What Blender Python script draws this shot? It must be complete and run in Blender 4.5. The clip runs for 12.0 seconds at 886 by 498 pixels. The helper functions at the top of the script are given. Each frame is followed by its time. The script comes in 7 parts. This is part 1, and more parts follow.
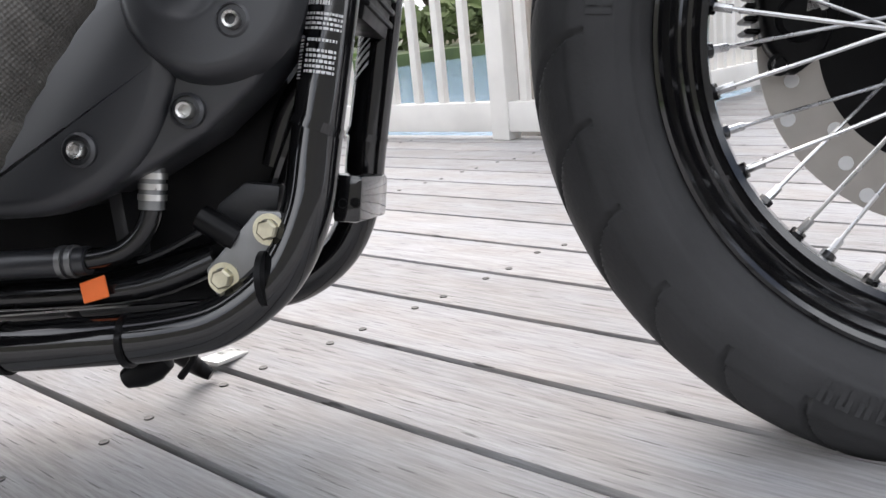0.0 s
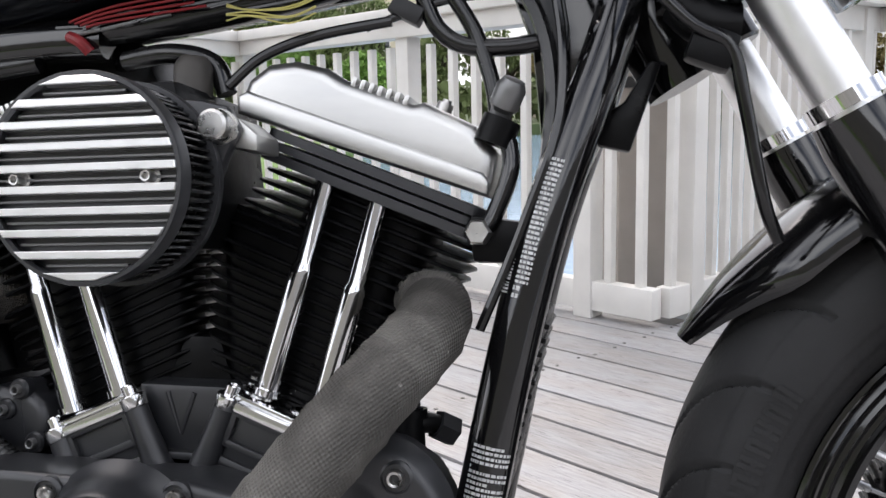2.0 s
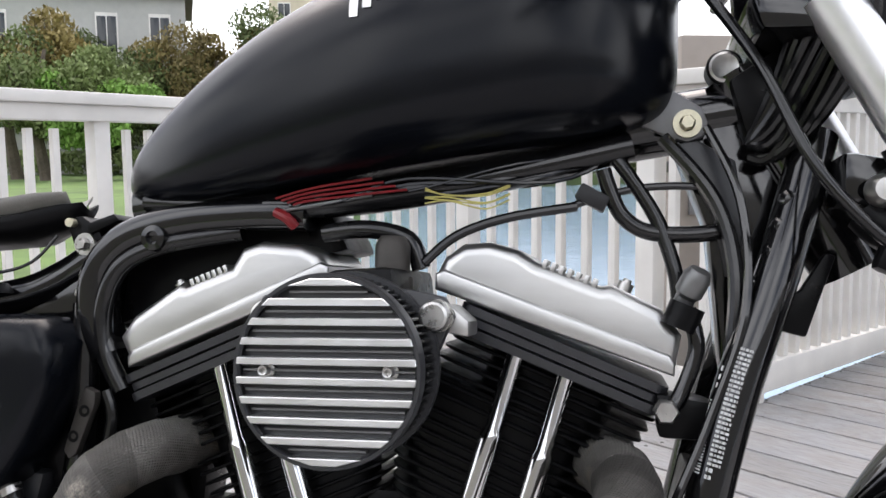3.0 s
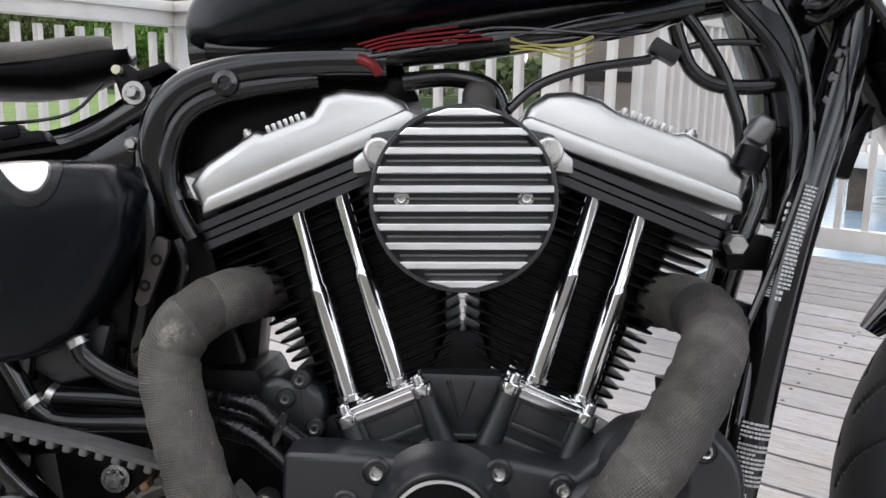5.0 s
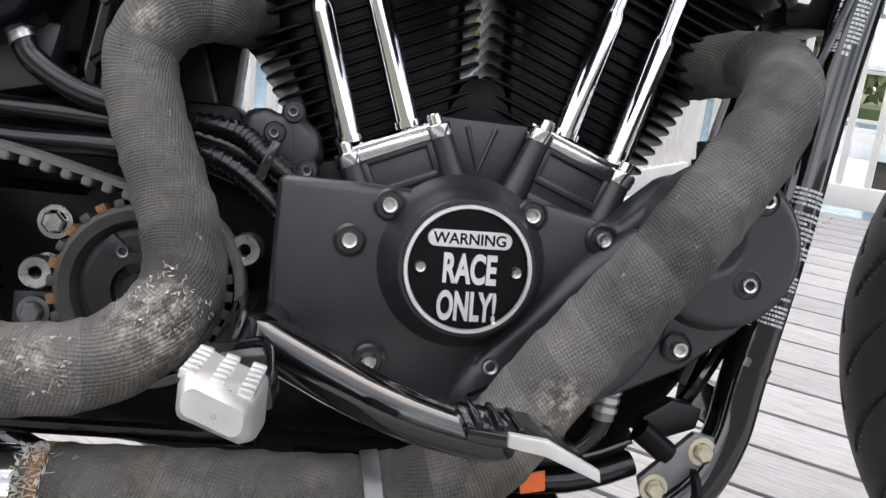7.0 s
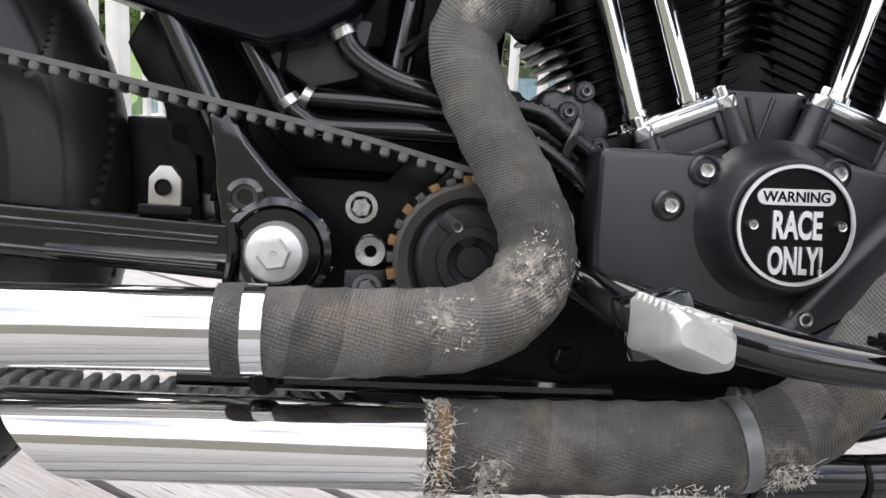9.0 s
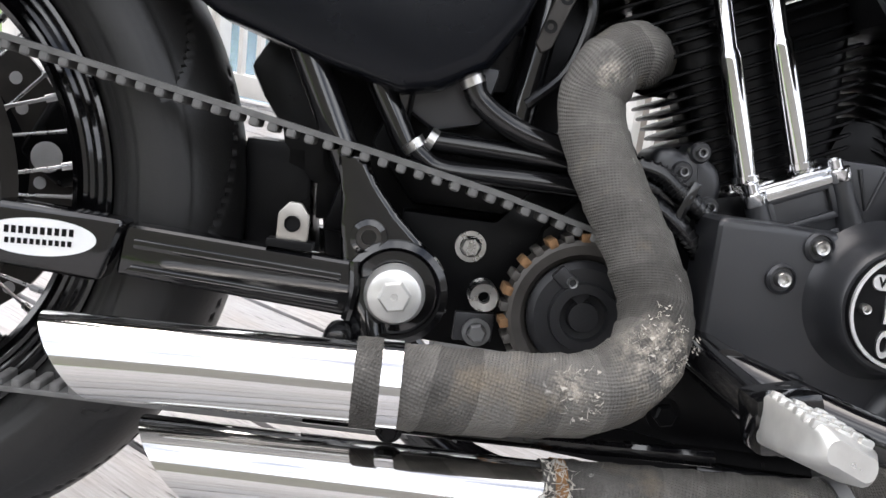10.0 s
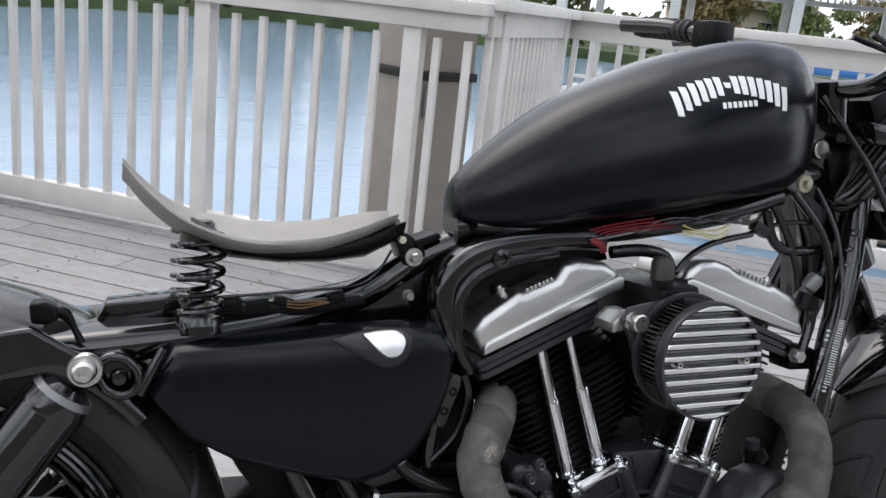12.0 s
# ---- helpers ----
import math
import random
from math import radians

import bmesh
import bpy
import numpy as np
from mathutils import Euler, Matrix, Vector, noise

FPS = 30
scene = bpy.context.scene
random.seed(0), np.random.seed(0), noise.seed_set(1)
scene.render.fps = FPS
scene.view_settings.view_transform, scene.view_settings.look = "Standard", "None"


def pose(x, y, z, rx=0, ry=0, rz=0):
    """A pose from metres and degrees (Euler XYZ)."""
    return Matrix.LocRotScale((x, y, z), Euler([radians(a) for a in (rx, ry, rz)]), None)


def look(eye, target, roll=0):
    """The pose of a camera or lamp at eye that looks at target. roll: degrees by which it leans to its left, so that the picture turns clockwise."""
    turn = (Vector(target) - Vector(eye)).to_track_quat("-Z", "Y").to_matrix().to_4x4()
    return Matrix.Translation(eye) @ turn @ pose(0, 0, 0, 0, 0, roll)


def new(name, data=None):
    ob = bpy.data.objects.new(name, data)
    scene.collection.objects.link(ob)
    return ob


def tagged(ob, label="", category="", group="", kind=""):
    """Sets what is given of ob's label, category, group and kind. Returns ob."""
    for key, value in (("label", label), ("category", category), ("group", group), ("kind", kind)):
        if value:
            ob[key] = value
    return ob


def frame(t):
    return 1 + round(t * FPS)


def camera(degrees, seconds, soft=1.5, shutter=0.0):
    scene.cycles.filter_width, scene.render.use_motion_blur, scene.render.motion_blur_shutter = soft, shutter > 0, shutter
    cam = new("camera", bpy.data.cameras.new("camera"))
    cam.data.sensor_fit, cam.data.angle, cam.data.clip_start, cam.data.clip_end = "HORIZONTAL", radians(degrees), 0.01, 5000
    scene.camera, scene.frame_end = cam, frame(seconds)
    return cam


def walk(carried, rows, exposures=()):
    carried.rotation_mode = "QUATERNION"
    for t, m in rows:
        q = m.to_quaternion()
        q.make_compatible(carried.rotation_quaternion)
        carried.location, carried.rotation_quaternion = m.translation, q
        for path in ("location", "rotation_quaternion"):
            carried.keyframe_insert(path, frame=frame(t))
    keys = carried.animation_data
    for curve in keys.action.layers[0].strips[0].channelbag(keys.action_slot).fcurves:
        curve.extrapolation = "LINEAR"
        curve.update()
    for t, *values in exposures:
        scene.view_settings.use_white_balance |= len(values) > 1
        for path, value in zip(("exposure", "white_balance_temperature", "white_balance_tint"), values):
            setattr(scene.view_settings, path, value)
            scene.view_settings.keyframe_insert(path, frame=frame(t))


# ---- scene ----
cam = camera(54.3, 12.0)
PATH = [
    (0, 0.3655, -0.4966, 0.3245, 75.96, 5.61, 5.03),
    (0.5, 0.3562, -0.4968, 0.3579, 75.42, 5.92, 6.24),
    (1, 0.3611, -0.4902, 0.4330, 76.08, 3.98, 7.68),
    (1.5, 0.3630, -0.4813, 0.5450, 78.34, 3.00, 8.69),
    (2, 0.3248, -0.4687, 0.6337, 80.53, 1.35, 9.99),
    (2.5, 0.2614, -0.4921, 0.7024, 83.15, 0.74, 10.80),
    (2.7, 0.2388, -0.5067, 0.7255, 83.69, 0.59, 11.51),
    (4.3, 0.0606, -0.5881, 0.7585, 82.44, -0.32, 6.39),
    (4.5, 0.0419, -0.5836, 0.7271, 81.77, -0.60, 4.62),
    (5, 0.0064, -0.5892, 0.6787, 78.72, -1.07, 1.04),
    (5.5, -0.0296, -0.5875, 0.6233, 76.81, -2.89, -1.37),
    (6, -0.0450, -0.5585, 0.5669, 76.18, -5.68, -4.46),
    (6.5, -0.0715, -0.5280, 0.5190, 76.05, -7.13, -5.14),
    (6.7, -0.0708, -0.5216, 0.5015, 76.22, -7.04, -4.80),
    (8.3, -0.1801, -0.5492, 0.4574, 76.57, -3.99, -5.50),
    (8.5, -0.2097, -0.5532, 0.4524, 76.79, -4.04, -5.05),
    (9, -0.2732, -0.5518, 0.4461, 76.92, -3.25, -3.13),
    (9.5, -0.3119, -0.5374, 0.4429, 76.54, -4.61, -1.13),
    (10, -0.3519, -0.5504, 0.5075, 73.98, -7.32, -0.97),
    (10.5, -0.3965, -0.5904, 0.6394, 72.11, -8.74, -4.40),
    (11, -0.4732, -0.6491, 0.7588, 73.13, -7.83, -9.50),
    (11.5, -0.5369, -0.7023, 0.8673, 73.58, -6.43, -15.63),
    (12, -0.6007, -0.7065, 0.9402, 74.28, -6.12, -19.42),
]
# exposures follow the camera's own metering
EXPOSURES = [(0.0, 0.75, 6350, 11), (1.0, 0.75, 6350, 11), (1.5, 0.75, 6400, 11), (2.0, 0.5, 6400, 12), (2.7, 0.5, 6400, 12), (4.5, 0.35, 6400, 12), (5.5, 0.4, 6400, 12), (6.5, 0.7, 6350, 12), (8.5, 0.85, 6400, 11), (10.5, 1.05, 6450, 11), (11.0, 1.3, 6500, 11), (11.4, 1.2, 6500, 11), (12.0, 0.15, 6200, 11)]
walk(cam, [(t, pose(x, y, z, rx, ry, rz)) for t, x, y, z, rx, ry, rz in PATH], EXPOSURES)

# ---- world and light ----
SUN_ELEV, SUN_AZ = 58.0, 335.0
world = bpy.data.worlds.new("sky")
scene.world = world
world.use_nodes = True
wn = world.node_tree.nodes
sky = wn.new("ShaderNodeTexSky")
sky.sky_type = "NISHITA"
sky.sun_disc = False
sky.sun_elevation = radians(SUN_ELEV)
sky.sun_rotation = radians(SUN_AZ)
sky.air_density, sky.dust_density, sky.ozone_density = 0.7, 7.0, 0.6
wn["Background"].inputs["Strength"].default_value = 0.15
veil = wn.new("ShaderNodeMix")  # broken bright cloud over the whole sky
veil.data_type, veil.inputs["B"].default_value = "RGBA", (12.5, 12.7, 13.0, 1)
cloud, cover_of = wn.new("ShaderNodeTexNoise"), wn.new("ShaderNodeMapRange")
cloud.inputs["Scale"].default_value, cloud.inputs["Detail"].default_value, cloud.inputs["Roughness"].default_value = 2.6, 6, 0.55
cover_of.inputs["From Min"].default_value, cover_of.inputs["From Max"].default_value = 0.40, 0.60
cover_of.inputs["To Min"].default_value, cover_of.inputs["To Max"].default_value = 0.08, 0.95
world.node_tree.links.new(cloud.outputs["Fac"], cover_of.inputs["Value"])
world.node_tree.links.new(cover_of.outputs["Result"], veil.inputs["Factor"])
world.node_tree.links.new(sky.outputs[0], veil.inputs["A"])
world.node_tree.links.new(veil.outputs["Result"], wn["Background"].inputs["Color"])
sun = new("sun", bpy.data.lights.new("sun", "SUN"))
sun.data.energy, sun.data.angle, sun.data.color = 0.7, radians(50), (1.0, 0.97, 0.94)
az, el = radians(SUN_AZ), radians(SUN_ELEV)
sun_dir = Vector((math.sin(az) * math.cos(el), math.cos(az) * math.cos(el), math.sin(el)))
sun.matrix_world = look(sun_dir * 30, (0, 0, 0))

# ---- materials ----
def material(name, color, rough=0.5, metal=0.0, coat=0.0, var=0.0, scale=40.0, bump=0.0, bscale=200.0, spread=0.0, stretch=(1, 1, 1), random_tint=0.0, spec=0.5):
    """Principled surface with two scales of variation, at real size in object space."""
    m = bpy.data.materials.new(name)
    m.use_nodes = True
    nt = m.node_tree
    n, l = nt.nodes, nt.links
    b = n["Principled BSDF"]
    b.inputs["Base Color"].default_value = (*color, 1)
    b.inputs["Roughness"].default_value = rough
    b.inputs["Metallic"].default_value = metal
    b.inputs["Coat Weight"].default_value = coat
    b.inputs["Coat Roughness"].default_value = 0.06
    b.inputs["Specular IOR Level"].default_value = spec
    tc = n.new("ShaderNodeTexCoord")
    mp = n.new("ShaderNodeMapping")
    mp.inputs["Scale"].default_value = stretch
    l.new(tc.outputs["Object"], mp.inputs["Vector"])
    if var or spread:
        a, c = n.new("ShaderNodeTexNoise"), n.new("ShaderNodeTexNoise")
        a.inputs["Scale"].default_value, a.inputs["Detail"].default_value = scale, 6
        c.inputs["Scale"].default_value, c.inputs["Detail"].default_value = scale * 0.17, 3
        mix = n.new("ShaderNodeMath")
        mix.operation = "ADD"
        for t in (a, c):
            l.new(mp.outputs[0], t.inputs["Vector"])
        l.new(a.outputs["Fac"], mix.inputs[0])
        l.new(c.outputs["Fac"], mix.inputs[1])
        if var:
            r = n.new("ShaderNodeMapRange")
            r.inputs["From Min"].default_value, r.inputs["From Max"].default_value = 0.6, 1.4
            r.inputs["To Min"].default_value, r.inputs["To Max"].default_value = 1 - var, 1 + var
            l.new(mix.outputs[0], r.inputs["Value"])
            v = n.new("ShaderNodeVectorMath")
            v.operation = "SCALE"
            v.inputs[0].default_value = color
            l.new(r.outputs[0], v.inputs["Scale"])
            out = v.outputs[0]
            if random_tint:
                oi = n.new("ShaderNodeObjectInfo")
                rr = n.new("ShaderNodeMapRange")
                rr.inputs["To Min"].default_value, rr.inputs["To Max"].default_value = 1 - random_tint, 1 + random_tint
                l.new(oi.outputs["Random"], rr.inputs["Value"])
                v2 = n.new("ShaderNodeVectorMath")
                v2.operation = "SCALE"
                l.new(out, v2.inputs[0])
                l.new(rr.outputs[0], v2.inputs["Scale"])
                out = v2.outputs[0]
            l.new(out, b.inputs["Base Color"])
        if spread:
            r = n.new("ShaderNodeMapRange")
            r.inputs["From Min"].default_value, r.inputs["From Max"].default_value = 0.7, 1.3
            r.inputs["To Min"].default_value, r.inputs["To Max"].default_value = max(rough - spread, 0.02), min(rough + spread, 1)
            l.new(mix.outputs[0], r.inputs["Value"])
            l.new(r.outputs[0], b.inputs["Roughness"])
    if bump:
        t = n.new("ShaderNodeTexNoise")
        t.inputs["Scale"].default_value, t.inputs["Detail"].default_value = bscale, 4
        l.new(mp.outputs[0], t.inputs["Vector"])
        bp = n.new("ShaderNodeBump")
        bp.inputs["Strength"].default_value, bp.inputs["Distance"].default_value = bump, 0.002
        l.new(t.outputs["Fac"], bp.inputs["Height"])
        l.new(bp.outputs[0], b.inputs["Normal"])
    return m


def wrap_material():
    """Woven heat-wrap tape: a diagonal weave along the pipe, frayed and stained."""
    m = material("exhaust_wrap", (0.104, 0.099, 0.091), 0.85, var=0.6, scale=38, spread=0.1, spec=0.2)
    nt = m.node_tree
    n, l = nt.nodes, nt.links
    b = n["Principled BSDF"]
    uv = n.new("ShaderNodeUVMap")
    heights = []
    for sx, sy, sc in ((0.86, 0.5, 980.0), (-0.42, 0.9, 980.0)):
        mp = n.new("ShaderNodeVectorMath")
        mp.operation = "DOT_PRODUCT"
        mp.inputs[1].default_value = (sx * sc * 2, sy * sc * 2, 0)
        l.new(uv.outputs[0], mp.inputs[0])
        s = n.new("ShaderNodeMath")
        s.operation = "SINE"
        l.new(mp.outputs["Value"], s.inputs[0])
        heights.append(s)
    mul = n.new("ShaderNodeMath")
    mul.operation = "MULTIPLY"
    l.new(heights[0].outputs[0], mul.inputs[0])
    l.new(heights[1].outputs[0], mul.inputs[1])
    bp = n.new("ShaderNodeBump")
    bp.inputs["Strength"].default_value, bp.inputs["Distance"].default_value = 0.7, 0.0008
    l.new(mul.outputs[0], bp.inputs["Height"])
    l.new(bp.outputs[0], b.inputs["Normal"])
    tc = n.new("ShaderNodeTexCoord")
    base = b.inputs["Base Color"].links[0].from_socket
    # every turn of the tape has aged a little differently
    dot, fl, wn1, rg, sc = n.new("ShaderNodeVectorMath"), n.new("ShaderNodeMath"), n.new("ShaderNodeTexWhiteNoise"), n.new("ShaderNodeMapRange"), n.new("ShaderNodeVectorMath")
    dot.operation, dot.inputs[1].default_value = "DOT_PRODUCT", (1 / 0.16, 1 / 0.027, 0)
    fl.operation, wn1.noise_dimensions, sc.operation = "FLOOR", "1D", "SCALE"
    rg.inputs["To Min"].default_value, rg.inputs["To Max"].default_value = 0.70, 1.28
    l.new(uv.outputs[0], dot.inputs[0])
    l.new(dot.outputs["Value"], fl.inputs[0])
    l.new(fl.outputs[0], wn1.inputs["W"])
    l.new(wn1.outputs["Value"], rg.inputs["Value"])
    l.new(base, sc.inputs[0])
    l.new(rg.outputs[0], sc.inputs["Scale"])
    base = sc.outputs[0]
    for scale, lo, hi, tint in ((9.0, 0.50, 0.66, (0.040, 0.037, 0.034, 1)), (14.0, 0.56, 0.75, (0.20, 0.165, 0.12, 1)), (70.0, 0.66, 0.74, (0.42, 0.40, 0.37, 1))):
        t, r, mx = n.new("ShaderNodeTexNoise"), n.new("ShaderNodeMapRange"), n.new("ShaderNodeMix")
        t.inputs["Scale"].default_value, t.inputs["Detail"].default_value, t.inputs["Roughness"].default_value = scale, 6, 0.65
        r.inputs["From Min"].default_value, r.inputs["From Max"].default_value = lo, hi
        r.inputs["To Max"].default_value = 0.8
        mx.data_type = "RGBA"
        l.new(tc.outputs["Object"], t.inputs["Vector"])
        l.new(t.outputs["Fac"], r.inputs["Value"])
        l.new(r.outputs[0], mx.inputs["Factor"])
        l.new(base, mx.inputs["A"])
        mx.inputs["B"].default_value = tint
        base = mx.outputs["Result"]
    for place, size in (((-0.180, -0.205, 0.270), 0.034), ((-0.205, -0.23, 0.160), 0.022), ((-0.028, -0.225, 0.160), 0.03), ((-0.238, -0.225, 0.250), 0.016), ((0.055, -0.225, 0.25), 0.02), ((-0.22, -0.12, 0.452), 0.014)):
        d, r, t, mu, mx = n.new("ShaderNodeVectorMath"), n.new("ShaderNodeMapRange"), n.new("ShaderNodeTexNoise"), n.new("ShaderNodeMath"), n.new("ShaderNodeMix")
        d.operation, d.inputs[1].default_value = "DISTANCE", place
        r.inputs["From Min"].default_value, r.inputs["From Max"].default_value = size, size * 0.35
        t.inputs["Scale"].default_value, t.inputs["Detail"].default_value, t.inputs["Roughness"].default_value = 110, 8, 0.75
        mu.operation = "MULTIPLY"
        cut = n.new("ShaderNodeMapRange")
        cut.inputs["From Min"].default_value, cut.inputs["From Max"].default_value = 0.44, 0.66
        mx.data_type = "RGBA"
        l.new(tc.outputs["Object"], d.inputs[0])
        l.new(tc.outputs["Object"], t.inputs["Vector"])
        l.new(d.outputs["Value"], r.inputs["Value"])
        l.new(t.outputs["Fac"], cut.inputs["Value"])
        l.new(cut.outputs[0], mu.inputs[0])
        l.new(r.outputs[0], mu.inputs[1])
        l.new(mu.outputs[0], mx.inputs["Factor"])
        l.new(base, mx.inputs["A"])
        mx.inputs["B"].default_value = (0.50, 0.45, 0.38, 1)
        base = mx.outputs["Result"]
    l.new(base, b.inputs["Base Color"])
    return m


def wood_material(name, color, dark):
    """Weathered deck wood: long grain, dark checks, silvered and tanned patches, board to board change."""
    m = bpy.data.materials.new(name)
    m.use_nodes = True
    n, l = m.node_tree.nodes, m.node_tree.links
    b = n["Principled BSDF"]
    tc, oi = n.new("ShaderNodeTexCoord"), n.new("ShaderNodeObjectInfo")
    off, k = n.new("ShaderNodeVectorMath"), n.new("ShaderNodeMath")
    off.operation, k.operation, k.inputs[1].default_value = "ADD", "MULTIPLY", 60.0
    l.new(oi.outputs["Random"], k.inputs[0])
    l.new(tc.outputs["Object"], off.inputs[0])
    l.new(k.outputs[0], off.inputs[1])

    def noise_at(stretch, scale, detail, rough=0.5):
        mp, t = n.new("ShaderNodeMapping"), n.new("ShaderNodeTexNoise")
        mp.inputs["Scale"].default_value = stretch
        t.inputs["Scale"].default_value, t.inputs["Detail"].default_value, t.inputs["Roughness"].default_value = scale, detail, rough
        l.new(off.outputs[0], mp.inputs["Vector"])
        l.new(mp.outputs[0], t.inputs["Vector"])
        return t.outputs["Fac"]

    def ranged(fac, lo, hi, to_lo, to_hi):
        r = n.new("ShaderNodeMapRange")
        for key, val in (("From Min", lo), ("From Max", hi), ("To Min", to_lo), ("To Max", to_hi)):
            r.inputs[key].default_value = val
        l.new(fac, r.inputs["Value"])
        return r.outputs["Result"]

    def mixed(fac, a, c):
        mx = n.new("ShaderNodeMix")
        mx.data_type = "RGBA"
        l.new(fac, mx.inputs["Factor"])
        for key, val in (("A", a), ("B", c)):
            if isinstance(val, tuple):
                mx.inputs[key].default_value = (*val, 1)
            else:
                l.new(val, mx.inputs[key])
        return mx.outputs["Result"]

    grain = noise_at((5, 90, 90), 3.0, 7, 0.6)
    patch = noise_at((2.2, 6, 1), 2.6, 5, 0.6)
    checks = noise_at((9, 150, 40), 2.2, 3, 0.45)
    silver, tan = color, (color[0] * 1.0, color[1] * 0.945, color[2] * 0.88)
    base = mixed(ranged(patch, 0.38, 0.62, 0, 1), silver, tan)
    base = mixed(ranged(grain, 0.30, 0.62, 0.55, 0.0), base, dark)
    base = mixed(ranged(checks, 0.645, 0.70, 0.0, 0.75), base, (dark[0] * 0.6, dark[1] * 0.6, dark[2] * 0.6))
    sc = n.new("ShaderNodeVectorMath")
    sc.operation = "SCALE"
    l.new(base, sc.inputs[0])
    l.new(ranged(oi.outputs["Random"], 0, 1, 0.82, 1.12), sc.inputs["Scale"])
    l.new(sc.outputs[0], b.inputs["Base Color"])
    l.new(ranged(patch, 0.3, 0.7, 0.42, 0.68), b.inputs["Roughness"])
    rise = n.new("ShaderNodeMath")
    rise.operation = "SUBTRACT"
    l.new(grain, rise.inputs[0])
    l.new(ranged(checks, 0.645, 0.70, 0.0, 0.9), rise.inputs[1])
    bp = n.new("ShaderNodeBump")
    bp.inputs["Strength"].default_value, bp.inputs["Distance"].default_value = 0.5, 0.0022
    l.new(rise.outputs[0], bp.inputs["Height"])
    l.new(bp.outputs[0], b.inputs["Normal"])
    return m


def water_material():
    m = bpy.data.materials.new("lake_water")
    m.use_nodes = True
    n, l = m.node_tree.nodes, m.node_tree.links
    b = n["Principled BSDF"]
    b.inputs["Base Color"].default_value = (0.27, 0.38, 0.49, 1)
    b.inputs["Roughness"].default_value = 0.08
    b.inputs["IOR"].default_value = 1.33
    tc, mp = n.new("ShaderNodeTexCoord"), n.new("ShaderNodeMapping")
    mp.inputs["Scale"].default_value = (1.2, 3.5, 1)
    t, t2 = n.new("ShaderNodeTexNoise"), n.new("ShaderNodeTexNoise")
    t.inputs["Scale"].default_value, t.inputs["Detail"].default_value = 2.0, 4
    t2.inputs["Scale"].default_value, t2.inputs["Detail"].default_value = 0.25, 2
    l.new(tc.outputs["Object"], mp.inputs["Vector"])
    l.new(mp.outputs[0], t.inputs["Vector"])
    l.new(mp.outputs[0], t2.inputs["Vector"])
    mu = n.new("ShaderNodeMath")
    mu.operation = "MULTIPLY"
    l.new(t.outputs["Fac"], mu.inputs[0])
    l.new(t2.outputs["Fac"], mu.inputs[1])
    bp = n.new("ShaderNodeBump")
    bp.inputs["Strength"].default_value, bp.inputs["Distance"].default_value = 0.14, 0.12
    l.new(mu.outputs[0], bp.inputs["Height"])
    l.new(bp.outputs[0], b.inputs["Normal"])
    return m


GLOSS = material("gloss_black_paint", (0.004, 0.004, 0.0045), 0.09, spread=0.05, scale=60, bump=0.10, bscale=28, spec=0.8)
TANKBLACK = material("denim_black_paint", (0.003, 0.0038, 0.006), 0.23, var=0.12, scale=30, spread=0.05, spec=0.24)
SATIN = material("satin_black_powder_coat", (0.020, 0.0207, 0.0235), 0.38, var=0.07, scale=18, spread=0.05, bump=0.05, bscale=900, spec=0.7)
FINBLACK = material("black_engine_enamel", (0.004, 0.004, 0.0045), 0.36, var=0.3, scale=60, spread=0.1, bump=0.06, bscale=500, spec=0.15)
DARKGREY = material("dark_grey_plastic", (0.016, 0.016, 0.0175), 0.40, var=0.2, scale=70, bump=0.1, bscale=700, spec=0.4)
EARGREY = material("worn_grey_bracket", (0.24, 0.24, 0.245), 0.5, 0.4, var=0.2, scale=60, spread=0.1)
SPROCKET = material("worn_sprocket_steel", (0.055, 0.05, 0.045), 0.5, 0.3, var=0.5, scale=50, spread=0.15)
GREYMETAL = material("grey_plated_steel", (0.22, 0.22, 0.22), 0.45, 0.8, var=0.25, scale=60, spread=0.1)
SPOKE = material("stainless_spoke", (0.52, 0.52, 0.52), 0.28, 1.0, var=0.12, scale=60, spread=0.08)
CHROME = material("chrome_plate", (0.80, 0.80, 0.81), 0.06, 1.0, spread=0.05, scale=30, var=0.04)
OLDCHROME = material("exhaust_chrome", (0.78, 0.775, 0.76), 0.11, 1.0, spread=0.06, scale=14, var=0.06)
ALU = material("brushed_aluminium", (0.62, 0.615, 0.60), 0.36, 1.0, var=0.07, scale=30, spread=0.06, stretch=(1, 1, 4), bump=0.03, bscale=300)
POLISHED = material("polished_aluminium", (0.90, 0.90, 0.90), 0.38, 1.0, var=0.05, scale=80, spread=0.06)
PALE = material("pale_zinc_steel", (0.70, 0.695, 0.67), 0.36, 0.75, var=0.14, scale=90, spread=0.1, bump=0.06, bscale=200)
STEEL = material("bolt_steel", (0.58, 0.57, 0.55), 0.32, 1.0, var=0.2, scale=150, spread=0.1)
ZINC = material("yellow_zinc_bolt", (0.66, 0.62, 0.47), 0.42, 0.85, var=0.2, scale=200, spread=0.1)
WORNRUBBER = material("dusty_worn_tyre_rubber", (0.019, 0.0187, 0.0185), 0.42, var=0.35, scale=14, spread=0.10, bump=0.12, bscale=220, spec=0.45)
RUBBER = material("tyre_rubber", (0.032, 0.032, 0.033), 0.6, var=0.4, scale=18, spread=0.12, bump=0.2, bscale=250, spec=0.22)
HOSE = material("rubber_hose", (0.006, 0.006, 0.0065), 0.19, var=0.3, scale=60, spread=0.1, spec=0.6)
